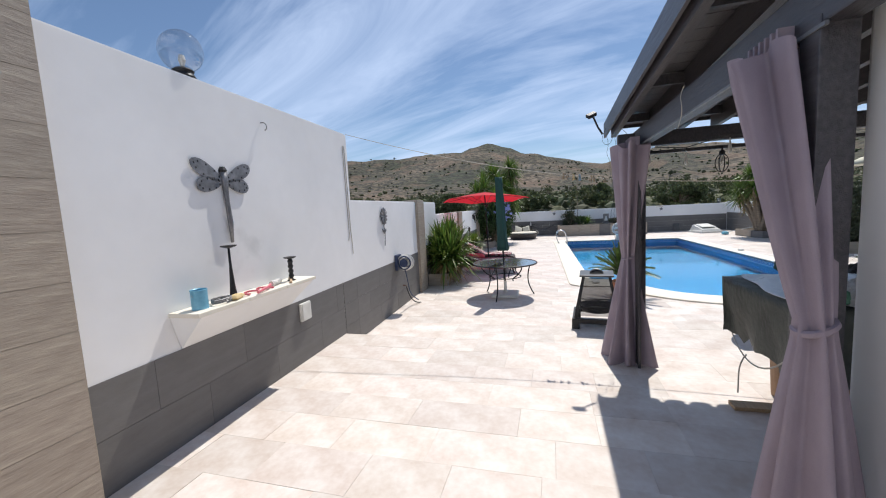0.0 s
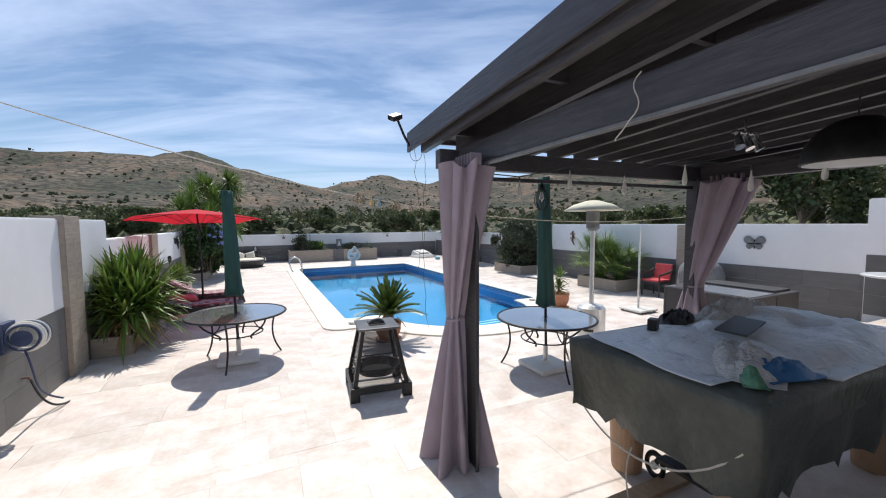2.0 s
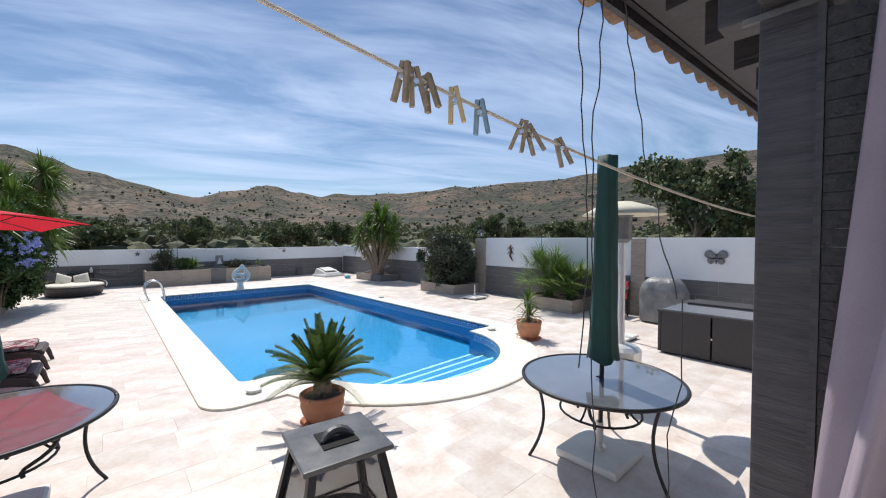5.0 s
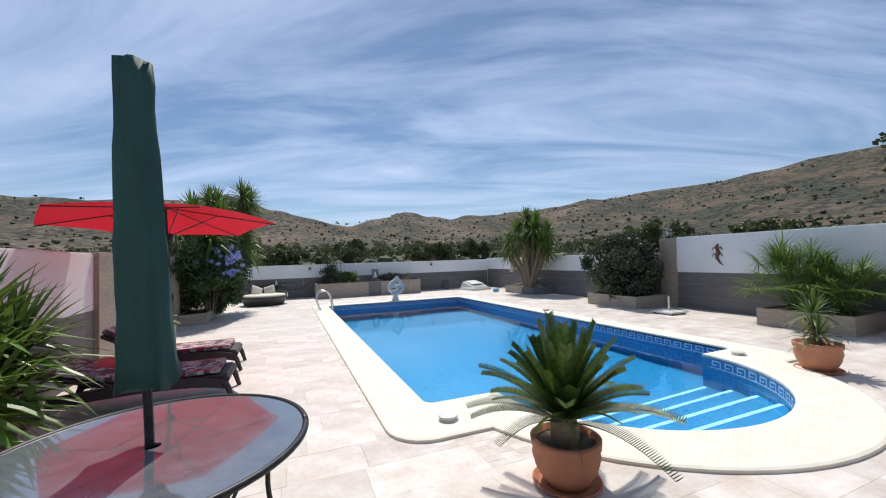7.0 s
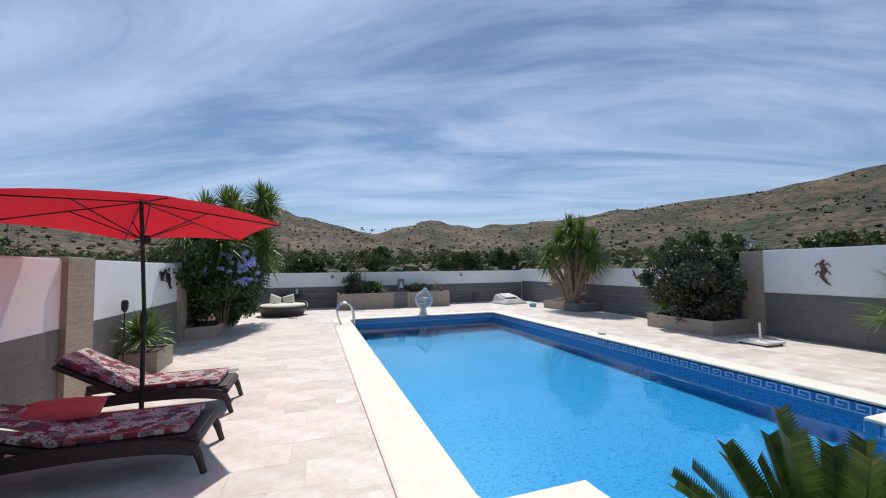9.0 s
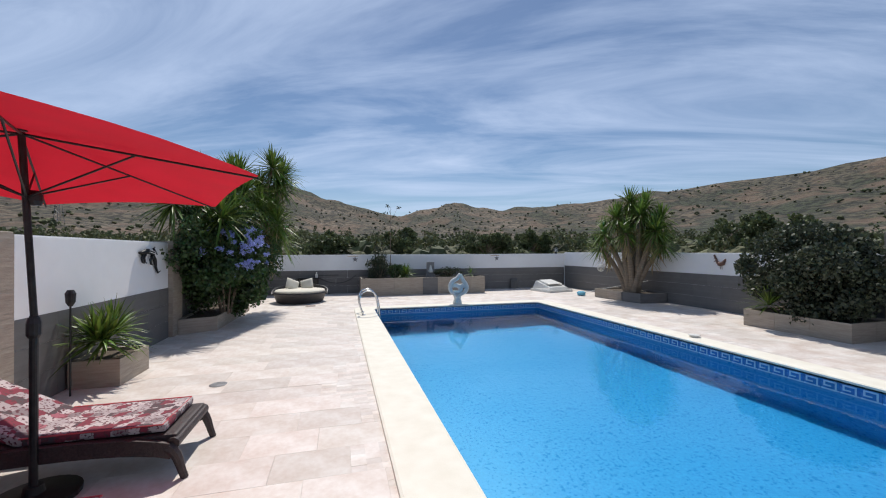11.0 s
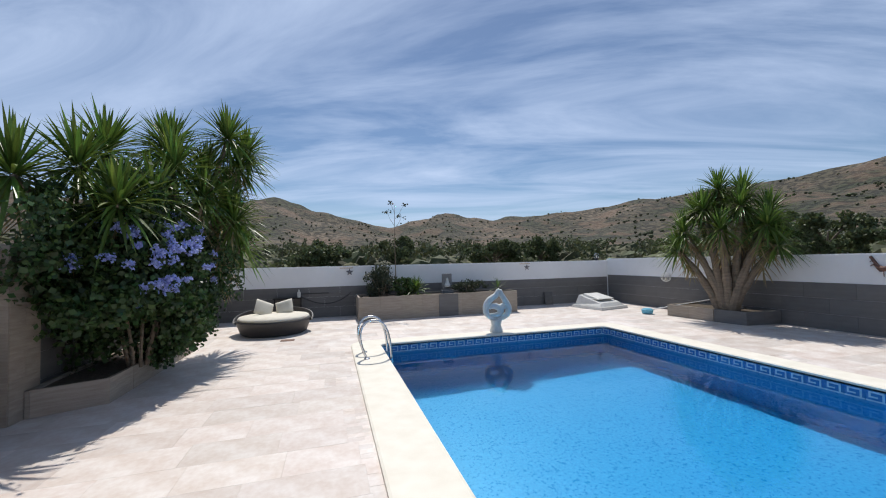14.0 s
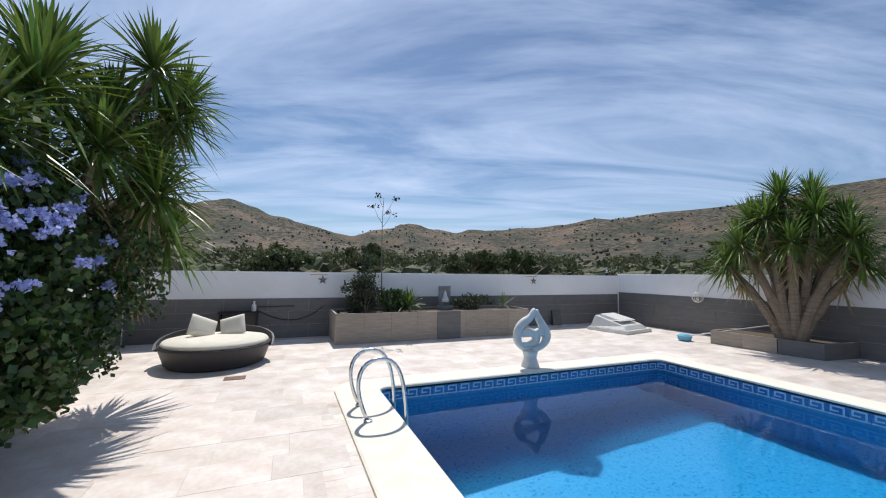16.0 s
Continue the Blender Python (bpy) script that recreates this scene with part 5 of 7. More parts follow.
def fire_stand():
    """Black chiminea: heavy skirted base, tapering frame with mesh sides, square plate top with a flue opening."""
    t = thing("fire_stand", "black metal garden fire stand with mesh sides", "fire pit", pose(1.34, 7.5, 0, 0, 0, -7) @ Matrix.Diagonal((1.04, 1.04, 1.02, 1)))
    w = 0.36
    for sx, sy in ((1, 1), (1, -1), (-1, 1), (-1, -1)):
        part("foot", B(-0.055, 0.055, -0.055, 0.055, 0.0, 0.16, bevel=0.012, m=Matrix.Translation((sx * (w - 0.055), sy * (w - 0.055), 0))), M_IRON, t)
        bm = bmesh.new()
        a, b = 0.30, 0.185
        for k in range(1):
            lo = [(sx * a + dx, sy * a + dy, 0.17) for dx, dy in ((-0.025, -0.025), (0.025, -0.025), (0.025, 0.025), (-0.025, 0.025))]
            hi = [(sx * b + dx, sy * b + dy, 0.80) for dx, dy in ((-0.02, -0.02), (0.02, -0.02), (0.02, 0.02), (-0.02, 0.02))]
            va, vb = [bm.verts.new(p) for p in lo], [bm.verts.new(p) for p in hi]
            bm.faces.new(va[::-1]); bm.faces.new(vb)
            for i in range(4):
                bm.faces.new((va[i], va[(i + 1) % 4], vb[(i + 1) % 4], vb[i]))
        part("corner_post", bm, M_IRON, t)
    for q in range(4):
        m = Matrix.Rotation(q * math.pi / 2, 4, "Z")
        part("skirt", B(-w + 0.01, w - 0.01, w - 0.03, w - 0.005, 0.09, 0.17, bevel=0.006, m=m), M_IRON, t)
        bm = bmesh.new()
        vs = [bm.verts.new(m @ Vector(p)) for p in ((-0.29, 0.295, 0.2), (0.29, 0.295, 0.2), (0.18, 0.185, 0.78), (-0.18, 0.185, 0.78))]
        bm.faces.new(vs)
        part("mesh_panel", bm, M_MESH, t, "see-through wire mesh side")
        part("crossbar", T([m @ Vector((-0.265, 0.27, 0.33)), m @ Vector((0.265, 0.27, 0.33))], 0.009, 6), M_IRON, t)
    part("fire_bowl", L([(0.05, 0.18), (0.22, 0.22), (0.27, 0.32), (0.265, 0.32), (0.2, 0.23)], 24), M_IRON, t)
    part("top_plate", B(-0.245, 0.245, -0.245, 0.245, 0.80, 0.83, bevel=0.008), M_ZINC, t, "grey metal plate top")
    part("flue_plate", B(-0.1, 0.1, -0.1, 0.1, 0.831, 0.836), M_SOOT, t, "black sooty flue opening")
    part("flue_lid", T(bezier((-0.09, -0.03, 0.842), (-0.04, 0.02, 0.885), (0.04, 0.02, 0.885), (0.09, -0.03, 0.842), 8), [0.012, 0.02, 0.026, 0.028, 0.028, 0.028, 0.026, 0.02, 0.012], 8), M_ZINC, t, "curved grey metal damper")
    part("lid_handle", T(bezier((-0.03, 0, 0.865), (-0.03, 0, 0.9), (0.03, 0, 0.9), (0.03, 0, 0.872), 6), 0.005, 6), M_IRON, t)


M_ZINC = mat("dull_zinc_plate", (0.07, 0.072, 0.075), (0.12, 0.122, 0.125), 9, 0.42, 0.15, metal=0.4)
M_SOOT = mat("soot", (0.006, 0.006, 0.006), (0.014, 0.013, 0.012), 12, 0.9, 0.3)
fire_stand()


def red_umbrella():
    t = thing("red_umbrella", "open red parasol on a dark pole above the loungers", "umbrella", (-1.27, 13.84, 0))
    part("pole", T([(0, 0, 0.02), (0, 0, 1.25)], 0.024, 12), M_IRON, t)
    part("pole_upper", T([(0, 0, 1.25), (-0.04, -0.05, 2.48)], 0.02, 12), M_IRON, t)
    part("crank_box", L([(0.03, 1.1), (0.04, 1.12), (0.04, 1.2), (0.03, 1.24)], 12), M_IRON, t)
    part("base_plate", L([(0.25, 0.0), (0.25, 0.03), (0.06, 0.05), (0.05, 0.1)], 24), M_IRON, t)
    apex, r, n = Vector((-0.04, -0.05, 2.50)), 1.47, 6
    rims = [apex + Vector((r * math.cos(q), r * math.sin(q), -0.265 - 0.11 * math.cos(q - 1.6))) for q in (2 * math.pi * k / n - 0.06 for k in range(n))]
    canopy = bmesh.new()
    seg = 6
    for k in range(n):
        a, b = rims[k], rims[(k + 1) % n]
        grid = []
        for i in range(seg + 1):
            row = []
            for j in range(seg + 1):
                u, v = i / seg, j / seg
                p = apex.lerp(a.lerp(b, v), u) + Vector((0, 0, 0.035 * u * u * math.sin(math.pi * v) + 0.015 * math.sin(math.pi * u)))
                row.append(canopy.verts.new(p))
            grid.append(row)
        for i in range(seg):
            for j in range(seg):
                canopy.faces.new((grid[i][j], grid[i + 1][j], grid[i + 1][j + 1], grid[i][j + 1]))
    bmesh.ops.remove_doubles(canopy, verts=canopy.verts, dist=0.002)
    can = part("canopy", canopy, M_RED, t, "bright red canvas canopy", smooth=True)
    hub = Vector((-0.015, -0.045, 2.05))
    for k in range(n):
        d = rims[k] - apex
        part("rib", T([apex + Vector((0, 0, -0.03)), rims[k] + Vector((0, 0, -0.02))], 0.008, 6), M_IRON, t)
        part("strut", T([hub, apex + d * 0.45 + Vector((0, 0, -0.03))], 0.007, 6), M_IRON, t)
    part("runner", L([(0.035, 2.0), (0.045, 2.03), (0.045, 2.07), (0.03, 2.1)], 12), M_IRON, t)
    part("finial", L([(0.03, 2.49), (0.035, 2.51), (0.02, 2.53), (0.0, 2.545)], 12, (-0.04, -0.05, 0)), M_IRON, t)


red_umbrella()


def lounger(at, back, label):
    """Woven sun lounger; its foot end points to +x."""
    t = thing("sun_lounger", label, "sun lounger", at, "sun loungers")
    w = 0.33
    for s in (-1, 1):
        pts = bezier((-1.55, s * w, 0.30), (-0.8, s * w, 0.36), (-0.2, s * w, 0.36), (0.05, s * w, 0.27), 10)
        bm = bmesh.new()
        for a, b in zip(pts, pts[1:]):
            vs = [bm.verts.new(p) for p in ((a.x, a.y - 0.025, a.z - 0.11), (a.x, a.y + 0.025, a.z - 0.11), (a.x, a.y + 0.025, a.z), (a.x, a.y - 0.025, a.z), (b.x, b.y - 0.025, b.z - 0.11), (b.x, b.y + 0.025, b.z - 0.11), (b.x, b.y + 0.025, b.z), (b.x, b.y - 0.025, b.z))]
            for f in ((0, 1, 5, 4), (1, 2, 6, 5), (2, 3, 7, 6), (3, 0, 4, 7)):
                bm.faces.new([vs[i] for i in f])
        bmesh.ops.remove_doubles(bm, verts=bm.verts, dist=0.0005)
        part("side_rail", bm, M_BROWNRATTAN, t)
        part("leg", T(bezier((0.03, s * w, 0.24), (0.1, s * w, 0.2), (0.1, s * w, 0.1), (0.14, s * w, 0.0), 6), [0.04, 0.04, 0.036, 0.034, 0.03, 0.028, 0.026], 8), M_BROWNRATTAN, t)
        part("leg", T(bezier((-1.5, s * w, 0.24), (-1.55, s * w, 0.2), (-1.55, s * w, 0.1), (-1.6, s * w, 0.0), 6), [0.04, 0.04, 0.036, 0.034, 0.03, 0.028, 0.026], 8), M_BROWNRATTAN, t)
    part("seat", B(-0.95, 0.08, -w + 0.02, w - 0.02, 0.27, 0.325, bevel=0.02), M_BROWNRATTAN, t)
    part("end_roll", T([(0.06, -w, 0.26), (0.06, w, 0.26)], 0.045, 10), M_BROWNRATTAN, t)
    hinge = Matrix.Translation((-0.9, 0, 0.3)) @ Matrix.Rotation(radians(back), 4, "Y")
    part("backrest", B(-0.78, 0.0, -w + 0.02, w - 0.02, -0.03, 0.02, bevel=0.02, m=hinge), M_BROWNRATTAN, t)
    cush = part("cushion", B(-0.9, 0.0, -0.29, 0.29, 0.335, 0.395, bevel=0.025), M_PATCH, t, "red, grey and cream patchwork cushion")
    part("back_cushion", B(-0.8, 0.02, -0.29, 0.29, 0.03, 0.095, bevel=0.025, m=hinge), M_PATCH, t, "red, grey and cream patchwork cushion")
    part("cushion_piping", T([(-0.88, -0.285, 0.392), (-0.02, -0.285, 0.392), (-0.02, 0.285, 0.392), (-0.88, 0.285, 0.392)], 0.006, 5), M_REDCUSH, t)
    return t


lounger((-0.46, 12.75, 0), 16, "dark rattan sun lounger in shade with a patchwork cushion")
lounger((-0.52, 14.2, 0), 30, "dark rattan sun lounger with raised back and patchwork cushion")


def soft_box(bm, sx, sy, sz, m, puff=0.5):
    r = bmesh.ops.create_grid(bm, x_segments=8, y_segments=8, size=0.5)
    vs = r["verts"]
    ex = bmesh.ops.extrude_face_region(bm, geom=list({f for v in vs for f in v.link_faces}))
    top = [v for v in ex["geom"] if isinstance(v, bmesh.types.BMVert)]
    for sign, grp in ((-1, vs), (1, top)):
        for v in grp:
            k = (1 - (2 * v.co.x) ** 4) * (1 - (2 * v.co.y) ** 4)
            v.co = Vector((v.co.x * sx, v.co.y * sy, sign * sz * 0.5 * (0.12 + 0.88 * max(k, 0) ** puff)))
    bmesh.ops.recalc_face_normals(bm, faces=list({f for v in vs + top for f in v.link_faces}))
    bmesh.ops.transform(bm, matrix=m, verts=vs + top)
    return bm


def pillow(name, m, sx, sy, sz, material, label):
    ob = part(name, soft_box(bmesh.new(), sx, sy, sz, Matrix.Identity(4)), material, smooth=True)
    ob.matrix_basis = m
    return tagged(ob, label, "cushion")


pillow("red_cushion", pose(-1.56, 13.0, 0.47, 6, 4, 15), 0.55, 0.42, 0.12, M_REDCUSH, "plain red cushion lying on a sun lounger")


def daybed():
    t = thing("daybed", "round black rattan daybed with cream cushion", "daybed", pose(-0.55, 24.25, 0, 0, 0, 0))
    part("body", L([(0.68, 0.0), (0.74, 0.04), (0.83, 0.30), (0.84, 0.335), (0.78, 0.34)], 40), M_RATTAN, t, smooth=True)
    part("mattress", L([(0.76, 0.335), (0.795, 0.345), (0.80, 0.375), (0.77, 0.41), (0.4, 0.42), (0.0, 0.42)], 40), M_CREAM, t, "cream round mattress", smooth=True)
    bm = bmesh.new()
    rows = []
    for j, (r, dz) in enumerate(((0.83, 0.26), (0.89, 1.0), (0.86, 1.0), (0.80, 0.26))):
        row = []
        for i in range(33):
            q = radians(-12 + 204 * i / 32)
            h = 0.28 + 0.25 * max(math.sin((q + 0.2) / 3.56 * math.pi), 0) ** 0.6 if dz == 1.0 else dz
            row.append(bm.verts.new((r * math.cos(q), r * math.sin(q), h)))
        rows.append(row)
    for a, b in zip(rows, rows[1:]):
        for i in range(32):
            bm.faces.new((a[i], a[i + 1], b[i + 1], b[i]))
    part("backrest", bm, M_RATTAN, t)
    return t


daybed()
pillow("cushion", pose(-0.84, 24.62, 0.55, 58, 24, 26), 0.44, 0.40, 0.14, M_CREAM, "cream cushion leaning on the daybed back")
pillow("cushion", pose(-0.38, 24.75, 0.54, 60, -16, -10), 0.42, 0.38, 0.14, M_CREAM, "cream cushion leaning on the daybed back")


def statue():
    """Abstract sculpture: a leaning pointed loop with a round eye, one plain form on a waisted block."""
    bm = bmesh.new()
    lathe(bm, [(0.155, 0.0), (0.155, 0.02), (0.11, 0.16), (0.13, 0.26), (0.15, 0.29), (0.08, 0.31)], 20)
    loops = [bezier((0.0, 0, 0.30), (-0.34, 0, 0.34), (-0.28, 0, 0.72), (-0.06, 0, 0.82), 14) + bezier((-0.06, 0, 0.82), (0.06, 0, 0.88), (0.04, 0, 0.98), (0.10, 0, 1.0), 6)[1:],
             bezier((0.0, 0, 0.30), (0.22, 0, 0.30), (0.34, 0, 0.46), (0.30, 0, 0.58), 10) + bezier((0.30, 0, 0.58), (0.24, 0, 0.74), (0.14, 0, 0.84), (0.10, 0, 1.0), 10)[1:],
             bezier((-0.14, 0, 0.40), (0.10, 0, 0.36), (0.18, 0, 0.50), (0.06, 0, 0.58), 10) + bezier((0.06, 0, 0.58), (-0.04, 0, 0.64), (-0.14, 0, 0.62), (-0.17, 0, 0.55), 8)[1:],
             bezier((0.06, 0, 0.58), (0.14, 0, 0.62), (0.22, 0, 0.60), (0.30, 0, 0.58), 8)]
    for l in loops:
        k = len(l)
        tube(bm, l, [0.078 - 0.030 * abs(2 * i / (k - 1) - 1) ** 1.5 for i in range(k)], 12)
    ob = part("statue", bm, M_STATUE, smooth=True)
    ob.matrix_basis = pose(4.3, 22.1, 0.034, 0, 0, -12) @ Matrix.Diagonal((0.95, 1.0, 0.93, 1))
    tagged(ob, "pale abstract stone sculpture on a waisted base by the pool", "statue")


statue()


def ladder():
    t = thing("pool_ladder", "stainless steel pool ladder with two curved handrails", "ladder", (0.05, -0.03, 0))
    for y in (20.72, 21.22):
        pts = bezier((1.28, y, 0.03), (1.12, y, 0.35), (1.12, y, 0.64), (1.38, y, 0.66), 10) + bezier((1.38, y, 0.66), (1.62, y, 0.67), (1.68, y, 0.4), (1.7, y, -0.15), 10)[1:] + [Vector((1.7, y, -0.9))]
        part("handrail", T(pts, 0.0215, 10), M_STEEL, t, smooth=True)
        part("flange", L([(0.05, 0.034), (0.045, 0.05), (0.025, 0.055)], 16, (1.28, y, 0)), M_STEEL, t)
    for z in (-0.3, -0.55, -0.8):
        part("rung", B(1.64, 1.74, 20.72, 21.22, z - 0.012, z + 0.012, bevel=0.005), M_STEEL, t)


ladder()


def hatch():
    t = thing("pump_hatch", "white plastic stepped hatch cover on the deck", "hatch", pose(9.3, 24.95, 0, 0, 0, 12))
    def frustum(x0, x1, y0, y1, z0, z1, ins, drop=0.0):
        bm = bmesh.new()
        a = [bm.verts.new(p) for p in ((x0, y0, z0), (x1, y0, z0), (x1, y1, z0), (x0, y1, z0))]
        b = [bm.verts.new(p) for p in ((x0 + ins, y0 + ins, z1 - drop), (x1 - ins, y0 + ins, z1 - drop), (x1 - ins, y1 - ins, z1), (x0 + ins, y1 - ins, z1))]
        bm.faces.new(a[::-1]); bm.faces.new(b)
        for i in range(4):
            bm.faces.new((a[i], a[(i + 1) % 4], b[(i + 1) % 4], b[i]))
        bmesh.ops.bevel(bm, geom=bm.edges[:], offset=0.012, segments=2, affect="EDGES")
        return bm
    part("base", frustum(-0.62, 0.62, -0.62, 0.62, 0, 0.09, 0.02), M_OFFWHITE, t)
    part("hood", frustum(-0.55, 0.55, -0.52, 0.55, 0.09, 0.42, 0.10, 0.22), M_OFFWHITE, t)
    part("lid", frustum(-0.38, 0.38, -0.30, 0.40, 0.30, 0.46, 0.04, 0.13), M_OFFWHITE, t)


hatch()
slab = part("paving_slab", B(-0.16, 0.16, 0, 0.03, 0, 0.46, bevel=0.006), M_ZINC)
slab.matrix_basis = pose(8.3, 26.36, 0.0, -9, 0, 0)
tagged(slab, "grey loose slab leaning against the far wall", "slab")


def skimmer(x, y, z):
    t = thing("skimmer_cap", "small round white plastic pool cap", "pool cap", (x, y, z), "white pool caps")
    part("body", L([(0.075, 0), (0.08, 0.03), (0.06, 0.045)], 18), M_OFFWHITE, t)
    part("rim", L([(0.095, 0.028), (0.1, 0.035), (0.095, 0.046), (0.03, 0.052)], 18), M_OFFWHITE, t)


skimmer(1.74, 10.72, 0.034); skimmer(6.6, 10.92, 0.034); skimmer(7.25, 16.4, 0.034)


def parasol_foot(x, y, pole):
    t = thing("parasol_stand", "white square parasol stand with a metal pole", "parasol stand", (x, y, 0), "white parasol stands")
    part("plate", B(-0.3, 0.3, -0.3, 0.3, 0.03, 0.08, bevel=0.02), M_OFFWHITE, t)
    for sx in (-0.24, 0.24):
        for sy in (-0.24, 0.24):
            part("castor", L([(0.03, 0), (0.035, 0.02), (0.03, 0.04)], 10, (sx, sy, 0)), M_IRON, t)
    part("pole", T([(0, 0, 0.08), (0, 0, pole)], 0.025, 10), M_ALU, t)


parasol_foot(9.62, 14.33, 0.45)
parasol_foot(8.1, 8.85, 2.0)


def heater():
    t = thing("patio_heater", "steel patio heater with cream domed reflector", "patio heater", Matrix.Translation((5.06, 7.45, 0)) @ Matrix.Diagonal((1.05, 1.05, 1.1, 1)))
    part("cabinet", L([(0.23, 0.0), (0.23, 0.05), (0.215, 0.06), (0.215, 0.62), (0.17, 0.66), (0.05, 0.68)], 24), M_ALU, t, "perforated pale metal gas cabinet")
    for k in range(24):
        q = 3.4 + 0.12 * (k % 6)
        part("vent_hole", B(-0.012, 0.012, -0.003, 0.003, -0.02, 0.02, m=Matrix.Translation((0.216 * math.cos(q), 0.216 * math.sin(q), 0.2 + 0.1 * (k // 6))) @ Matrix.Rotation(q + math.pi / 2, 4, "Z")), M_IRON, t)
    part("pole", T([(0, 0, 0.66), (0, 0, 1.82)], 0.035, 14), M_ALU, t)
    part("emitter", L([(0.06, 1.80), (0.1, 1.84), (0.1, 2.08), (0.12, 2.1)], 18), M_GREYPL, t, "dark emitter screen")
    part("reflector", L([(0.44, 2.1), (0.45, 2.105), (0.3, 2.19), (0.1, 2.25), (0.0, 2.26), (0.0, 2.24), (0.1, 2.23), (0.3, 2.17)], 28), M_CREAMCAN, t, "cream domed reflector", smooth=True)


heater()


def rattan_table():
    t = thing("rattan_table", "black rattan cube dining table with glass top", "table", Matrix.Translation((7.7, 6.35, 0)) @ Matrix.Diagonal((0.97, 1.2, 1.06, 1)))
    for x0, x1, y0, y1 in ((0, 0.84, 0, 0.04), (0.86, 1.7, 0, 0.04), (0, 0.84, 1.3, 1.34), (0.86, 1.7, 1.3, 1.34), (0, 0.04, 0.045, 0.66), (0, 0.04, 0.68, 1.295), (1.66, 1.7, 0.045, 0.66), (1.66, 1.7, 0.68, 1.295)):
        part("panel", B(x0, x1, y0, y1, 0.03, 0.70, bevel=0.008), M_RATTAN, t)
    part("rim", B(-0.01, 1.71, -0.01, 1.35, 0.69, 0.725, bevel=0.01), M_RATTAN, t)
    part("glass_top", B(0.05, 1.0, 0.05, 1.29, 0.726, 0.734), M_TABLEGLASS, t, "pale reflecting glass pane")
    part("stool_block", B(1.05, 1.65, 0.1, 1.2, 0.726, 0.76, bevel=0.01), M_RATTAN, t)


rattan_table()


def bbq():
    t = thing("covered_barbecue", "barbecue under a creased grey weather cover", "barbecue", (10.35, 8.75, 0))
    rnd = random.Random(4)
    bm = bmesh.new()
    rings, n = [], 26
    for j, (z, sx, sy) in enumerate(((0.04, 0.32, 0.5), (0.3, 0.33, 0.5), (0.6, 0.32, 0.5), (0.75, 0.33, 0.48), (0.95, 0.3, 0.42), (1.05, 0.22, 0.33), (1.09, 0.08, 0.15))):
        rings.append([bm.verts.new((sx * math.copysign(abs(math.cos(q)) ** 0.5, math.cos(q)) * (1 + rnd.uniform(-0.07, 0.07)), sy * math.copysign(abs(math.sin(q)) ** 0.5, math.sin(q)) * (1 + rnd.uniform(-0.07, 0.07)), z + rnd.uniform(-0.02, 0.02))) for q in (2 * math.pi * k / n for k in range(n))])
    for a, b in zip(rings, rings[1:]):
        for k in range(n):
            bm.faces.new((a[k], a[(k + 1) % n], b[(k + 1) % n], b[k]))
    bm.faces.new(rings[0][::-1]); bm.faces.new(rings[-1])
    part("cover", bm, M_GREYPL, t, smooth=True)


bbq()


def rattan_chair(at, label, w=0.56, seat=True):
    t = thing("rattan_chair", label, "chair", at)
    part("seat", B(-0.28, 0.28, -w / 2, w / 2, 0.36, 0.42, bevel=0.015), M_RATTAN, t)
    for s in (-1, 1):
        part("arm", T(bezier((-0.26, s * w / 2, 0.62), (0.0, s * w / 2, 0.66), (0.2, s * w / 2, 0.66), (0.28, s * w / 2, 0.75), 8), 0.03, 8), M_RATTAN, t)
        for x in (-0.25, 0.26):
            part("leg", T([(x, s * (w / 2 - 0.02), 0), (x, s * (w / 2 - 0.01), 0.62)], 0.022, 8), M_RATTAN, t)
    part("backrest", B(-0.02, 0.02, -w / 2, w / 2, 0.0, 0.52, bevel=0.015, m=pose(0.28, 0, 0.4, 0, 12, 0)), M_RATTAN, t)
    if seat:
        part("seat_pad", B(-0.27, 0.25, -w / 2 + 0.03, w / 2 - 0.03, 0.42, 0.48, bevel=0.02), M_REDCUSH, t, "coral red seat cushion")
        part("back_pad", B(-0.03, 0.03, -w / 2 + 0.03, w / 2 - 0.03, 0.05, 0.48, bevel=0.02, m=pose(0.24, 0, 0.42, 0, 12, 0)), M_REDCUSH, t, "coral red back cushion")
    return t


rattan_chair((10.3, 9.95, 0), "black rattan garden chair with coral red cushions")


def sofa():
    t = thing("rattan_sofa", "black rattan two-seat sofa with coral red cushions", "sofa", (10.1, 4.15, TERR_Z))
    part("base", B(0.0, 0.75, 0.0, 1.25, 0.06, 0.34, bevel=0.015), M_RATTAN, t)
    part("backrest", B(0.65, 0.78, 0.0, 1.25, 0.34, 0.72, bevel=0.02), M_RATTAN, t)
    for y in (0.0, 1.13):
        part("arm", B(0.0, 0.75, y, y + 0.12, 0.34, 0.58, bevel=0.02), M_RATTAN, t)
    for y in (0.13, 0.63):
        part("seat_pad", B(0.02, 0.62, y, y + 0.49, 0.345, 0.46, bevel=0.03), M_REDCUSH, t, "coral red seat cushion")
        part("back_pad", B(-0.07, 0.07, y, y + 0.49, 0.0, 0.42, bevel=0.03, m=pose(0.6, 0, 0.46, 0, 10, 0)), M_REDCUSH, t, "coral red back cushion")


sofa()


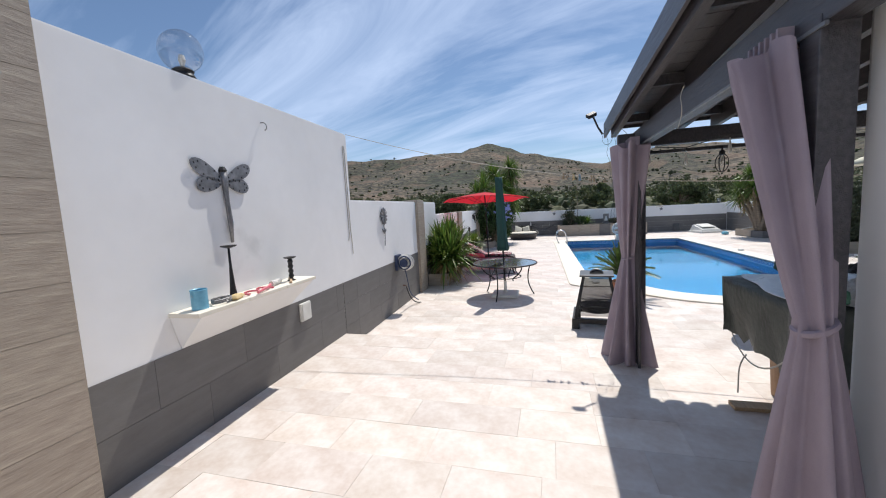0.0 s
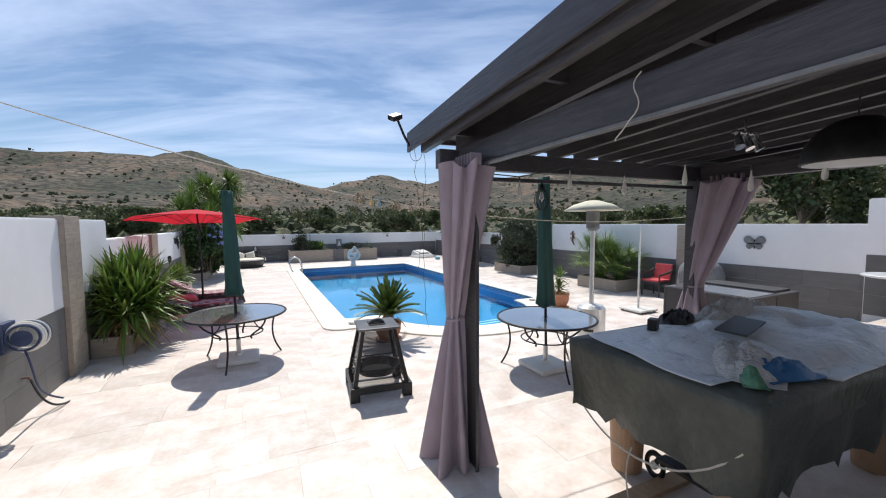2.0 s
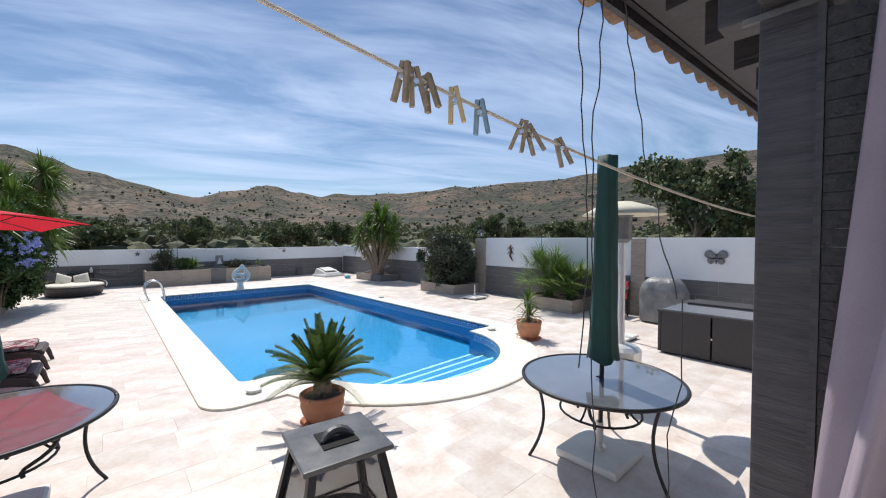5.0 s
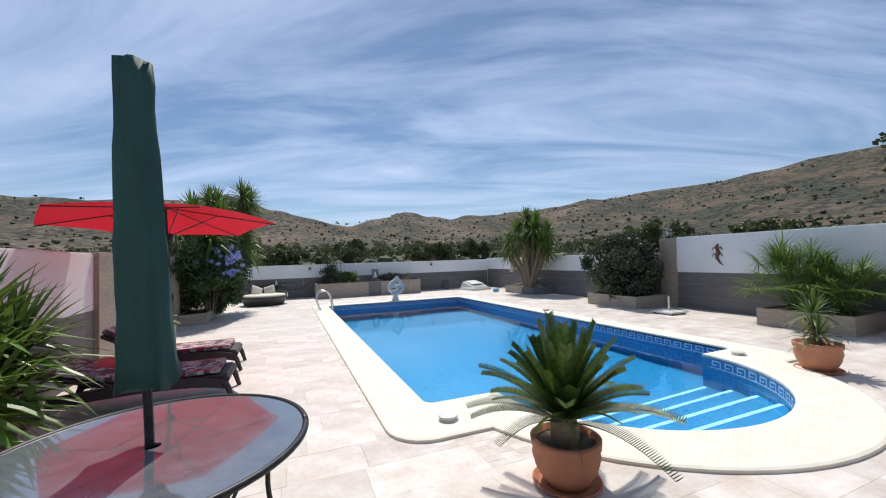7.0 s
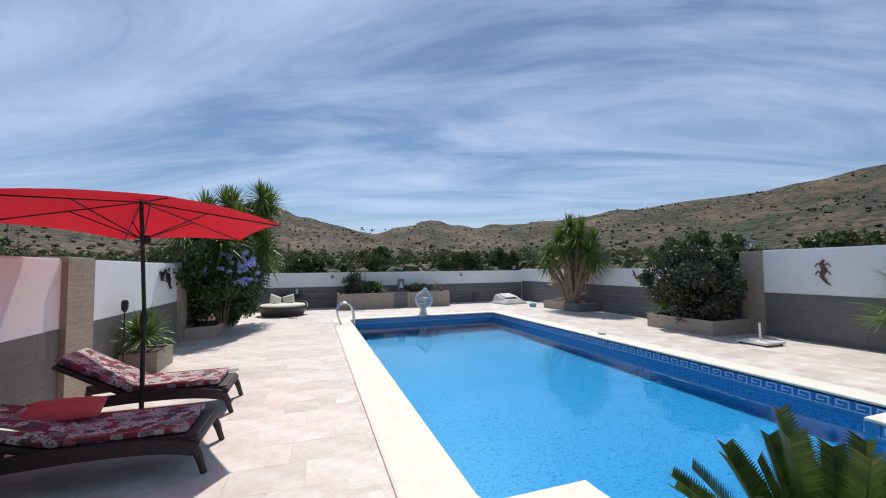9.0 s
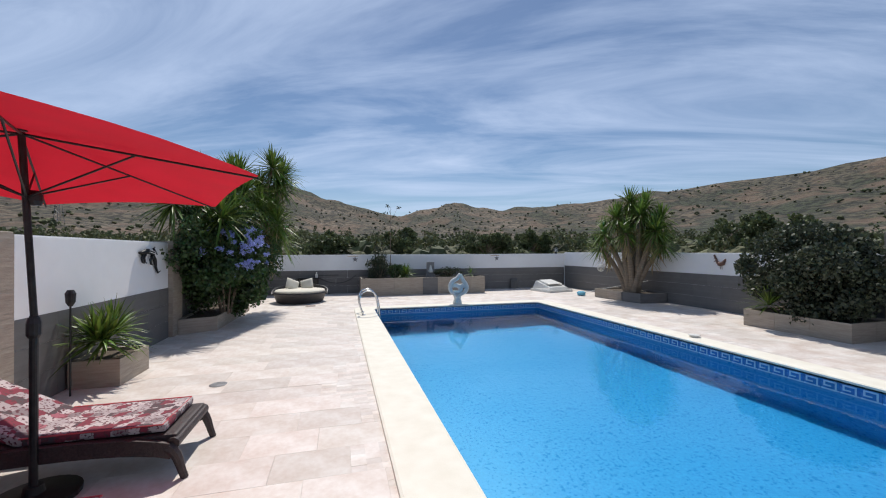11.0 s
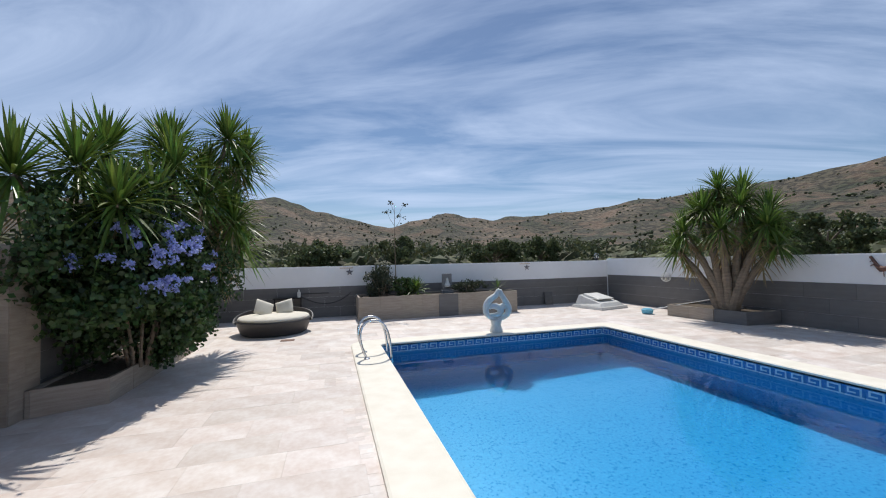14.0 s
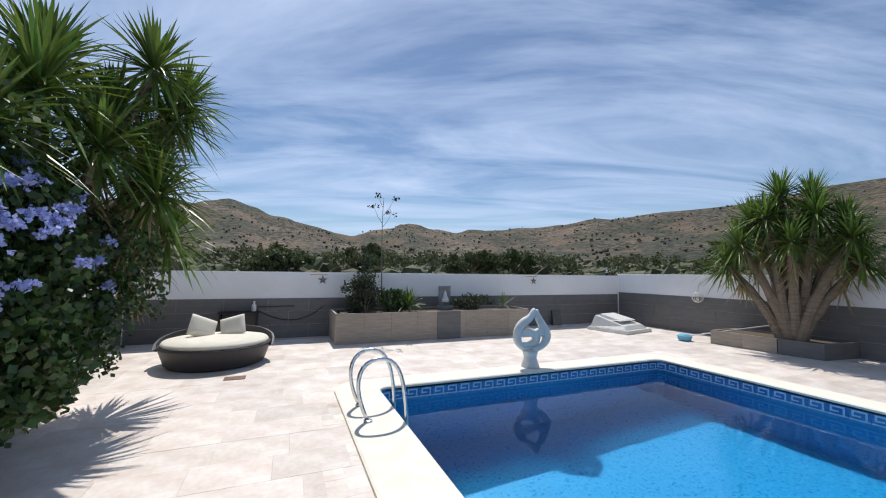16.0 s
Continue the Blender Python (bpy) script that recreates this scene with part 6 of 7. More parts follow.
def bar_table():
    t = thing("bar_table", "tall round pale bar table on a steel column", "table", (8.8, 4.95, TERR_Z))
    part("top", L([(0.4, 1.0), (0.42, 1.01), (0.42, 1.03), (0.4, 1.04)], 32), M_ALU, t)
    part("column", T([(0, 0, 0.03), (0, 0, 1.0)], 0.045, 14), M_STEEL, t)
    part("foot", L([(0.26, 0), (0.26, 0.015), (0.08, 0.04), (0.05, 0.06)], 24), M_STEEL, t)


bar_table()


def bar_stool(at, label, towel=False):
    t = thing("bar_stool", label, "stool", at)
    part("foot", L([(0.2, 0), (0.2, 0.012), (0.06, 0.035), (0.04, 0.05)], 22), M_STEEL, t)
    part("column", T([(0, 0, 0.04), (0, 0, 0.68)], 0.03, 12), M_STEEL, t)
    part("foot_ring", T([(0.16 * math.cos(a) + 0.05, 0.16 * math.sin(a), 0.28) for a in (2 * math.pi * i / 20 for i in range(21))], 0.01, 6), M_STEEL, t)
    part("seat", soft_box(bmesh.new(), 0.42, 0.42, 0.12, Matrix.Translation((0, 0, 0.73))), M_IRON, t, "black padded seat", smooth=True)
    for k in range(6):
        part("back_band", T([(0.2 * math.cos(a), 0.22 * math.sin(a), 0.8 + 0.035 * k + 0.06 * math.cos(a)) for a in (radians(-85 + 17 * i) for i in range(11))], 0.015, 6), M_IRON, t)
    if towel:
        bm = bmesh.new()
        soft_box(bm, 0.46, 0.5, 0.05, pose(0.1, 0, 0.86, 8, 22, 10))
        soft_box(bm, 0.4, 0.3, 0.05, pose(-0.12, 0.05, 0.79, -6, 10, 30))
        tw = part("towel", bm, M_TOWEL, smooth=True)
        tw.matrix_basis = frame_now[0] @ Matrix.Translation(at)
        tagged(tw, "light blue towel thrown over a bar stool", "towel")


bar_stool((8.7, 3.95, TERR_Z), "black padded bar stool with steel column")
bar_stool((7.9, 3.1, TERR_Z), "black padded bar stool under a blue towel", True)

# ---- gazebo contents ----
frame_now[0] = GAZEBO


def curtain(at, z0, z1, tie, label, material, ry=0.24, rx=0.12, seed=1, top_tilt=0.0):
    """Pleated curtain gathered round a post by a tie-back."""
    t = thing("curtain", label, "curtain", at, "tied gazebo curtains")
    rnd = random.Random(seed)
    ph = [rnd.uniform(0, 6.28) for _ in range(4)]
    bm = bmesh.new()
    n, m, rings = 72, 30, []
    for j in range(m + 1):
        u = j / m
        z = z0 + (z1 - z0) * u
        k = (z - tie) / (z1 - tie) if z > tie else (tie - z) / (tie - z0)
        s = 0.42 + (0.68 * k ** 0.75 if z > tie else 1.2 * k ** 0.85)
        row = []
        for i in range(n):
            q = 2 * math.pi * i / n
            f = 1 + (0.27 * math.sin(7 * q + ph[0] + 0.8 * u) + 0.12 * math.sin(12 * q + ph[1]) + 0.12 * math.sin(4 * q + ph[2] - 1.5 * u)) * (0.75 + 0.7 * k)
            row.append(bm.verts.new((rx * s * f * math.cos(q), ry * s * f * math.sin(q) + top_tilt * max(k if z > tie else 0, 0), z + (0.03 * math.sin(4 * q + ph[3]) if j == m else 0.012 * math.sin(6 * q) if j == 0 else 0))))
        rings.append(row)
    for a, b in zip(rings, rings[1:]):
        for i in range(n):
            bm.faces.new((a[i], a[(i + 1) % n], b[(i + 1) % n], b[i]))
    part("drape", bm, material, t, smooth=True)
    part("tie_back", T([(rx * 0.5 * math.cos(q), ry * 0.5 * math.sin(q), tie + 0.02 * math.cos(q)) for q in (2 * math.pi * i / 24 for i in range(25))], 0.012, 6), material, t)
    for k in range(6):
        part("curtain_loop", B(-0.05, 0.05, -0.008, 0.008, 0, 0.07, m=Matrix.Translation((0, ry * (0.9 - 0.36 * k) * 0.9 + top_tilt, z1 - 0.01))), material, t)
    return t


curtain((1.64, 5.0, 0.0), 0.18, 2.20, 1.18, "mauve-grey curtain tied back at the front gazebo post", M_CURTAIN, 0.155, 0.14, 1, -0.25)
curtain((5.06, 5.0, 0.0), 0.18, 2.19, 1.22, "mauve curtain tied back at the far gazebo post", M_CURTAIN, 0.2, 0.14, 2, -0.34)
curtain((1.72, 1.68, 0.0), 0.18, 2.20, 1.31, "mauve-grey curtain tied back at the near gazebo post", M_CURTAIN, 0.15, 0.12, 3, 0.36)
curtain((5.08, 1.78, 0.0), 0.18, 2.20, 1.15, "mauve-grey curtain tied back at the house side post", M_CURTAIN, 0.14, 0.13, 4, 0.0)


def rattan_screen():
    """Woven screen strip between the front post and the curtain."""
    t = thing("rattan_screen", "rolled dark woven rattan screen beside the gazebo post", "screen", (1.708, 5.03, FOOT_Z))
    n = 60
    for k in range(n):
        z = 0.02 + k * (1.98 / n)
        part("weave_band", B(-0.012, 0.012, -0.30, 0.045, z, z + 1.98 / n - 0.0005, bevel=0.002), M_RATTAN, t)
    part("frame_bar", B(-0.016, 0.016, -0.315, -0.301, 0, 2.02), M_BLACKWOOD, t)
    part("frame_bar", B(-0.016, 0.016, 0.046, 0.06, 0, 2.02), M_BLACKWOOD, t)


rattan_screen()


COVERED = GAZEBO @ Matrix.Translation((0, -0.37, 0.15))
frame_now[0] = COVERED


def game_table():
    t = thing("covered_table", "large table on clay pots draped in a dark green tarpaulin", "table", (0, 0, 0))
    x0, x1, y0, y1, zt = 2.42, 5.3, 3.36, 4.78, 0.93
    part("tabletop", B(x0 + 0.03, x1 - 0.03, y0 + 0.03, y1 - 0.03, 0.74, 0.91, bevel=0.02), M_BLACKWOOD, t)
    rnd = random.Random(7)
    bm = bmesh.new()
    per, n = [], 120
    L2 = 2 * (x1 - x0 + y1 - y0)
    for i in range(n):
        s = L2 * i / n
        if s < x1 - x0: p = (x0 + s, y0, 0, -1)
        elif s < x1 - x0 + y1 - y0: p = (x1, y0 + s - (x1 - x0), 1, 0)
        elif s < 2 * (x1 - x0) + y1 - y0: p = (x1 - (s - (x1 - x0) - (y1 - y0)), y1, 0, 1)
        else: p = (x0, y1 - (s - 2 * (x1 - x0) - (y1 - y0)), -1, 0)
        per.append(p)
    rings = []
    for j in range(9):
        u = j / 8
        row = []
        for i, (x, y, nx, ny) in enumerate(per):
            v = Vector((x * 2.2, y * 2.2, u * 1.5))
            w = noise.noise(v) * 0.05 * (0.3 + u) + 0.025 * math.sin(i * 0.9 + u * 3) * u - 0.05 * u
            hang = 0.43 + 0.09 * noise.noise(Vector((i * 0.22, 0, 5))) + 0.05 * noise.noise(Vector((i * 0.9, 2, 5)))
            row.append(bm.verts.new((x + nx * w, y + ny * w, zt - hang * u)))
        rings.append(row)
    for a, b in zip(rings, rings[1:]):
        for i in range(n):
            bm.faces.new((a[i], a[(i + 1) % n], b[(i + 1) % n], b[i]))
    c = bm.verts.new(((x0 + x1) / 2, (y0 + y1) / 2, zt + 0.005))
    for i in range(n):
        bm.faces.new((rings[0][(i + 1) % n], rings[0][i], c))
    bmesh.ops.recalc_face_normals(bm, faces=bm.faces)
    part("tarpaulin", bm, M_TARP, t, "creased dark green tarpaulin", smooth=True)
    for x, y in ((2.95, 4.6), (2.9, 3.7), (4.9, 4.6), (4.9, 3.7)):
        part("pot_leg", L([(0.12, 0.02), (0.125, 0.04), (0.165, 0.7), (0.18, 0.7), (0.18, 0.745)], 22, (x, y, 0)), M_POTLEG, t, "tan clay pot used as a leg")
    part("floor_board", B(2.35, 3.3, 4.22, 4.36, 0.021, 0.05, bevel=0.005), M_WOODPALE, t)
    part("cord", T(bezier((2.5, 4.8, 0.6), (2.45, 4.4, 0.3), (2.4, 3.8, 0.35), (2.42, 3.45, 0.72), 14), 0.006, 6), M_ROPE, t)
    part("cord", T(bezier((2.38, 4.1, 0.48), (2.3, 4.1, 0.4), (2.33, 4.1, 0.3), (2.3, 4.05, 0.22), 8), 0.006, 6), M_ROPE, t)


M_POTLEG = mat("tan_clay", (0.34, 0.21, 0.13), (0.46, 0.31, 0.20), 6, 0.8, 0.3)
game_table()


def sheet(name, at, sx, sy, h, material, label, category, seed, n=34, rough=2.5, th=0.0):
    """A crumpled sheet: a grid pushed up in folds, edges lying on the support."""
    bm = bmesh.new()
    bmesh.ops.create_grid(bm, x_segments=n, y_segments=n, size=0.5)
    for v in bm.verts:
        x, y = v.co.x, v.co.y
        e = max(0.0, 1 - (2 * math.hypot(x, y)) ** 3)
        w = 0.55 + 0.6 * noise.noise(Vector((x * 1.7 * rough, y * 1.7 * rough, seed))) + 0.22 * noise.noise(Vector((x * 5 * rough, y * 4 * rough, seed)))
        k = 1 + 0.18 * noise.noise(Vector((x * 2, y * 2, seed + 9)))
        r = min(1.0, 0.5 / max(max(abs(x), abs(y)), 1e-3))
        q = math.hypot(x, y)
        v.co = Vector((x * sx * k * (0.82 + 0.18 * (1 - q)), y * sy * k * (0.82 + 0.18 * (1 - q)), 0.004 + h * (0.25 + w) * e))
    ob = part(name, bm, material, smooth=True)
    so = ob.modifiers.new("solid", "SOLIDIFY"); so.thickness = 0.003; so.offset = 1
    ob.matrix_basis = frame_now[0] @ at
    return tagged(ob, label, category)


sheet("plastic_sheet", pose(4.15, 4.05, 0.94, 0, 0, 4), 2.2, 1.45, 0.13, M_PLASTIC, "crumpled cloudy plastic sheet lying on the tarpaulin", "plastic sheet", 3)
sheet("plastic_sheet", pose(3.1, 4.1, 0.945, 0, 0, -8), 1.35, 1.25, 0.07, M_PLASTIC, "thin clear plastic sheet lying on the tarpaulin", "plastic sheet", 5)
sheet("shaggy_cloth", pose(2.95, 3.75, 0.945, 0, 0, 30), 0.75, 0.45, 0.11, M_RUG, "white shaggy cloth heaped on the covered table", "cloth", 8, 40, 4.0)
sheet("shaggy_cloth", pose(4.1, 4.4, 0.99, 0, 0, 0), 1.1, 0.5, 0.13, M_RUG, "off-white shaggy cloth heaped on the covered table", "cloth", 10, 40, 4.0)
sheet("dark_net", pose(3.55, 4.58, 0.95, 0, 0, 5), 0.5, 0.3, 0.11, M_RATTAN, "dark tangled net of fairy lights", "lights", 12, 30, 5.0)
M_BLUEBAG = mat("blue_plastic_bag", (0.02, 0.10, 0.26), (0.05, 0.2, 0.42), 8, 0.4, 0.6, dist=0.02)
M_GLOVE = mat("green_glove", (0.05, 0.22, 0.12), (0.25, 0.42, 0.28), 12, 0.8, 0.3)
sheet("blue_bag", pose(3.0, 3.56, 0.95, 0, 0, -10), 0.5, 0.26, 0.08, M_BLUEBAG, "bright blue plastic bag on the covered table", "bag", 14)
sheet("garden_glove", pose(2.72, 3.58, 0.95, 0, 0, 40), 0.3, 0.14, 0.06, M_GLOVE, "green and white gardening glove on the covered table", "glove", 16)
panel = part("panel_board", B(-0.22, 0.22, -0.1, 0.1, 0, 0.012), M_ZINC)
panel.matrix_basis = frame_now[0] @ pose(3.42, 4.0, 1.06, 2, -4, 12)
tagged(panel, "flat dark grey board lying on plastic sheet", "board")
bx = part("black_box", B(-0.05, 0.05, -0.035, 0.035, 0, 0.07, bevel=0.008), M_IRON)
bx.matrix_basis = frame_now[0] @ pose(3.0, 4.42, 1.0, 0, 0, 25)
tagged(bx, "small black plastic box on the plastic sheet", "box")



def black_box():
    """Low chest under a black fitted cover with a sagging lid, standing past the covered table."""
    t = thing("covered_chest", "low chest under a loose black fabric cover", "chest", pose(4.55, 2.95, TERR_Z, 0, 0, -6))
    bm = bmesh.new()
    rings, n = [], 40
    for z, k in ((0.02, 1.03), (0.2, 1.0), (0.45, 1.01), (0.64, 1.0), (0.70, 0.97), (0.73, 0.8), (0.70, 0.4)):
        row = []
        for i in range(n):
            q = 2 * math.pi * i / n
            cx, cy = math.copysign(abs(math.cos(q)) ** 0.35, math.cos(q)), math.copysign(abs(math.sin(q)) ** 0.35, math.sin(q))
            w = 1 + 0.03 * noise.noise(Vector((i * 0.5, z * 4, 2)))
            row.append(bm.verts.new((0.55 * k * w * cx + 0.55, 0.32 * k * w * cy, z)))
        rings.append(row)
    for a, b in zip(rings, rings[1:]):
        for i in range(n):
            bm.faces.new((a[i], a[(i + 1) % n], b[(i + 1) % n], b[i]))
    bm.faces.new(rings[-1])
    part("cover", bm, M_RATTAN, t, smooth=True)
    for x in (0.08, 1.02):
        for y in (-0.25, 0.25):
            part("foot", L([(0.03, 0.0), (0.035, 0.02), (0.03, 0.05)], 10, (x, y, 0)), M_IRON, t)


frame_now[0] = POOL_SIDE
black_box()
frame_now[0] = COVERED


def scooter():
    t = thing("scooter", "black children's scooter parked under the covered table", "scooter", (3.05, 4.1, 0.02))
    part("deck", B(-0.06, 0.06, -0.3, 0.25, 0.14, 0.17, bevel=0.01), M_IRON, t)
    for y in (-0.34, 0.3):
        w = part("wheel", T([(0.045 * 0, y, 0)] * 0 + [(math.cos(a) * 0.0 , y + 0.075 * math.cos(a), 0.085 + 0.075 * math.sin(a)) for a in (2 * math.pi * i / 20 for i in range(21))], 0.02, 8), M_IRON, t, "black rubber wheel")
        part("hub", L([(0.03, -0.02), (0.03, 0.02)], 12, (0, 0, 0)), M_OFFWHITE, w).matrix_basis = pose(0, y, 0.085, 0, 90, 0)
    part("fork", T([(0, 0.25, 0.16), (0, 0.3, 0.09)], 0.02, 8), M_IRON, t)


scooter()

frame_now[0] = GAZEBO


def pendant():
    t = thing("pendant_lamp", "large black dome pendant lamp under the gazebo roof", "lamp", Matrix.Translation((3.62, 3.12, 2.12)) @ Matrix.Diagonal((0.9, 0.9, 0.82, 1)))
    part("shade", L([(0.30, 0.0), (0.305, 0.01), (0.285, 0.11), (0.22, 0.2), (0.12, 0.255), (0.03, 0.275), (0.0, 0.275), (0.0, 0.262), (0.12, 0.242), (0.21, 0.19), (0.275, 0.1), (0.292, 0.0)], 32), M_IRON, t, smooth=True)
    part("diffuser", L([(0.286, -0.004), (0.286, 0.006)], 32), M_OFFWHITE, t)
    part("cord", T([(0, 0, 0.27), (0, 0, 0.44)], 0.006, 6), M_CABLE, t)


pendant()


def teardrop(p, k):
    t = thing("hanging_bulb", "small frosted teardrop bulb hanging from a cord", "light bulb", p, "teardrop string lights")
    part("bulb", L([(0.0, -0.15), (0.016, -0.14), (0.021, -0.12), (0.015, -0.085), (0.006, -0.045), (0.004, -0.02)], 10), M_OFFWHITE, t, smooth=True)
    part("cap", L([(0.008, -0.025), (0.008, 0.0)], 8), M_CABLE, t)


drops = [Vector((1.9 + 0.31 * i, 5.12 - 0.30 * i, 2.20 - 0.05 * math.sin(math.pi * ((i * 0.5) % 1)))) for i in range(10)]
lc = thing("light_cord", "thin dark cord carrying teardrop bulbs under the roof", "cable", (0, 0, 0))
part("cord", T(drops, 0.004, 5), M_CABLE, lc)
for k, p in enumerate(drops):
    teardrop(p, k)


def spot_rail():
    t = thing("spotlights", "triple chrome spotlight fixed under the roof", "lamp", (3.7, 3.8, 2.37))
    part("bar", B(-0.16, 0.16, -0.02, 0.02, 0.0, 0.02, bevel=0.005), M_STEEL, t)
    for k, x in enumerate((-0.12, 0.0, 0.12)):
        part("spot", T([(x, 0, 0.0), (x + 0.02 * (k - 1), -0.04, -0.09)], [0.022, 0.034], 12), M_STEEL, t)
    part("stem", T([(0, 0, 0.02), (0, 0, 0.1)], 0.01, 6), M_STEEL, t)


spot_rail()


def floodlight():
    t = thing("floodlight", "small black floodlight on an arm at the roof corner", "lamp", (1.36, 5.56, 2.5))
    part("arm", T([(0.06, 0.0, -0.08), (0.0, 0.0, 0.0), (-0.06, 0.02, 0.12)], 0.012, 8), M_IRON, t)
    part("head", B(-0.06, 0.06, -0.045, 0.045, -0.018, 0.018, bevel=0.008, m=pose(-0.08, 0.02, 0.13, 20, -18, 20)), M_IRON, t)
    part("lens", B(-0.05, 0.05, -0.035, 0.035, -0.021, -0.018, m=pose(-0.08, 0.02, 0.13, 20, -18, 20)), M_OFFWHITE, t)


floodlight()
for k, (a, b, c, d) in enumerate((((1.49, 5.56, 2.5), (1.44, 5.6, 2.2), (1.62, 5.6, 1.9), (1.5, 5.58, 1.45)), ((1.55, 5.56, 2.5), (1.66, 5.58, 2.3), (1.5, 5.6, 1.7), (1.6, 5.56, 1.0)), ((1.6, 5.54, 2.5), (1.9, 5.6, 2.3), (1.95, 5.6, 1.9), (1.85, 5.42, 1.6)), ((1.85, 5.4, 1.6), (1.75, 5.45, 1.0), (1.95, 5.5, 0.6), (1.7, 5.5, 0.25)), ((1.47, 5.5, 2.5), (1.35, 5.55, 2.3), (1.5, 5.55, 2.2), (1.6, 5.5, 2.48)))):
    t = thing("loose_wire", "thin loose dark wire dangling from the roof corner", "cable", (0, 0, 0), "loose wires")
    pts = [p + Vector((noise.noise(p * 9) * 0.03, noise.noise(p * 9 + Vector((5, 0, 0))) * 0.02, 0)) for p in bezier(a, b, c, d, 24)]
    part("wire", T(pts, 0.0022, 5), M_CABLE, t)


def wire_lantern():
    t = thing("bulb_lantern", "small black wire cage lantern hanging from the rail", "lantern", (2.65, 5.05, 2.03))
    for k in range(4):
        a = math.pi * k / 4
        part("cage_wire", T([(0.07 * math.sin(u) * math.cos(a), 0.07 * math.sin(u) * math.sin(a), -0.02 + 0.08 * math.cos(u)) for u in (2 * math.pi * i / 16 for i in range(17))], 0.004, 5), M_IRON, t)
    part("cap", L([(0.03, 0.05), (0.03, 0.08), (0.008, 0.1), (0.006, 0.13)], 12), M_IRON, t)
    part("bulb", L([(0.0, -0.04), (0.025, -0.01), (0.012, 0.04)], 10), M_OFFWHITE, t)


wire_lantern()


def rope_loop():
    t = thing("rope_tassel", "pale knotted rope hanging from the gazebo beam", "rope", (1.70, 3.2, 2.36))
    part("rope", T(bezier((0, 0, 0.0), (-0.02, 0.1, -0.06), (-0.03, -0.1, -0.1), (0, 0.06, -0.16), 10), 0.003, 6), M_ROPE, t)
    part("tail", T(bezier((0, 0.06, -0.16), (0, 0.1, -0.2), (0, 0.16, -0.22), (0, 0.13, -0.22), 8), 0.0028, 6), M_ROPE, t)


rope_loop()

# ---- clothes line ----
frame_now[0] = POOL_SIDE
line = thing("clothes_line", "pale rope clothes line strung across the terrace", "clothes line", (0, 0, 0))


def line_pt(x):
    return Vector((x, 6.37 - 0.117 * (x + 2.36), 2.122 + 0.036 * (x - 3.3) ** 2 - 0.0085 * max(0.0, -x) ** 2.4))


part("rope", T([line_pt(-2.36 + 7.5 * i / 48) for i in range(49)], 0.0042, 6), M_ROPE, line)


def peg(p, turn, swing, material, label):
    t = thing("clothes_peg", label, "clothes peg", Matrix.Translation(p) @ pose(0, 0, 0, swing, 0, turn), "clothes pegs on the line")
    for s in (-1, 1):
        part("jaw", B(-0.006, 0.006, -0.005, 0.005, -0.055, 0.022, bevel=0.002, m=pose(0, s * 0.0075, 0, s * 7, 0, 0)), material, t)
    part("spring", T([(-0.008, 0, -0.008), (0.008, 0, -0.008)], 0.006, 8), M_STEEL, t)


M_PEGBLUE = mat("faded_blue_plastic", (0.18, 0.30, 0.38), (0.28, 0.40, 0.48), 20, 0.6, 0.1)
M_PEGYEL = mat("faded_yellow_plastic", (0.55, 0.40, 0.18), (0.66, 0.52, 0.28), 20, 0.6, 0.1)
for x, q, sw, mm, lab in ((0.73, 20, 12, M_PEGWOOD, "weathered wooden"), (0.755, 60, -8, M_PEGWOOD, "weathered wooden"), (0.785, 10, -14, M_PEGWOOD, "weathered wooden"), (0.85, 40, -6, M_PEGYEL, "faded yellow"), (0.92, 30, -4, M_PEGBLUE, "faded blue"), (1.05, 45, 16, M_PEGWOOD, "weathered wooden"), (1.08, 20, -22, M_PEGWOOD, "weathered wooden"), (1.19, 50, -20, M_PEGWOOD, "weathered wooden")):
    peg(line_pt(x + 0.04) + Vector((0, 0, -0.002)), q, sw, mm, lab + " clothes peg on the line")

# ---- things on the left wall ----
frame_now[0] = LEDGE


def ledge():
    t = thing("wall_ledge", "cream stone ledge on a plastered wedge on the wall", "ledge", (0, 0, 0))
    bm = bmesh.new()
    y0, y1 = 2.72, 4.08
    v = [bm.verts.new(p) for p in ((-1.873, y0 + 0.06, 0.84), (-1.60, y0 + 0.02, 1.06), (-1.873, y0, 1.06), (-1.873, y1 - 0.1, 0.84), (-1.60, y1 - 0.02, 1.06), (-1.873, y1, 1.06))]
    for f in ((0, 1, 2), (3, 5, 4), (0, 3, 4, 1), (1, 4, 5, 2), (2, 5, 3, 0)):
        bm.faces.new([v[i] for i in f])
    bmesh.ops.recalc_face_normals(bm, faces=bm.faces)
    part("wedge", bm, M_WHITE, t)
    for k in range(3):
        a = y0 - 0.01 + k * 0.46
        part("stone", B(-1.872, -1.585, a, a + 0.456, 1.062, 1.09, bevel=0.005), M_COPING, t)


ledge()


def tin(at):
    t = thing("paint_tin", "pale blue paint tin on the wall ledge", "tin", at)
    part("body", L([(0.055, 0), (0.057, 0.004), (0.055, 0.008), (0.055, 0.12), (0.058, 0.124), (0.055, 0.128), (0.05, 0.124), (0.05, 0.02)], 24), M_BLUE, t)
    part("handle", T([(0, 0.057 * math.cos(a), 0.1 - 0.05 * math.sin(a)) for a in (math.pi * i / 10 for i in range(11))], 0.002, 5), M_STEEL, t)


tin((-1.72, 2.84, 1.09))


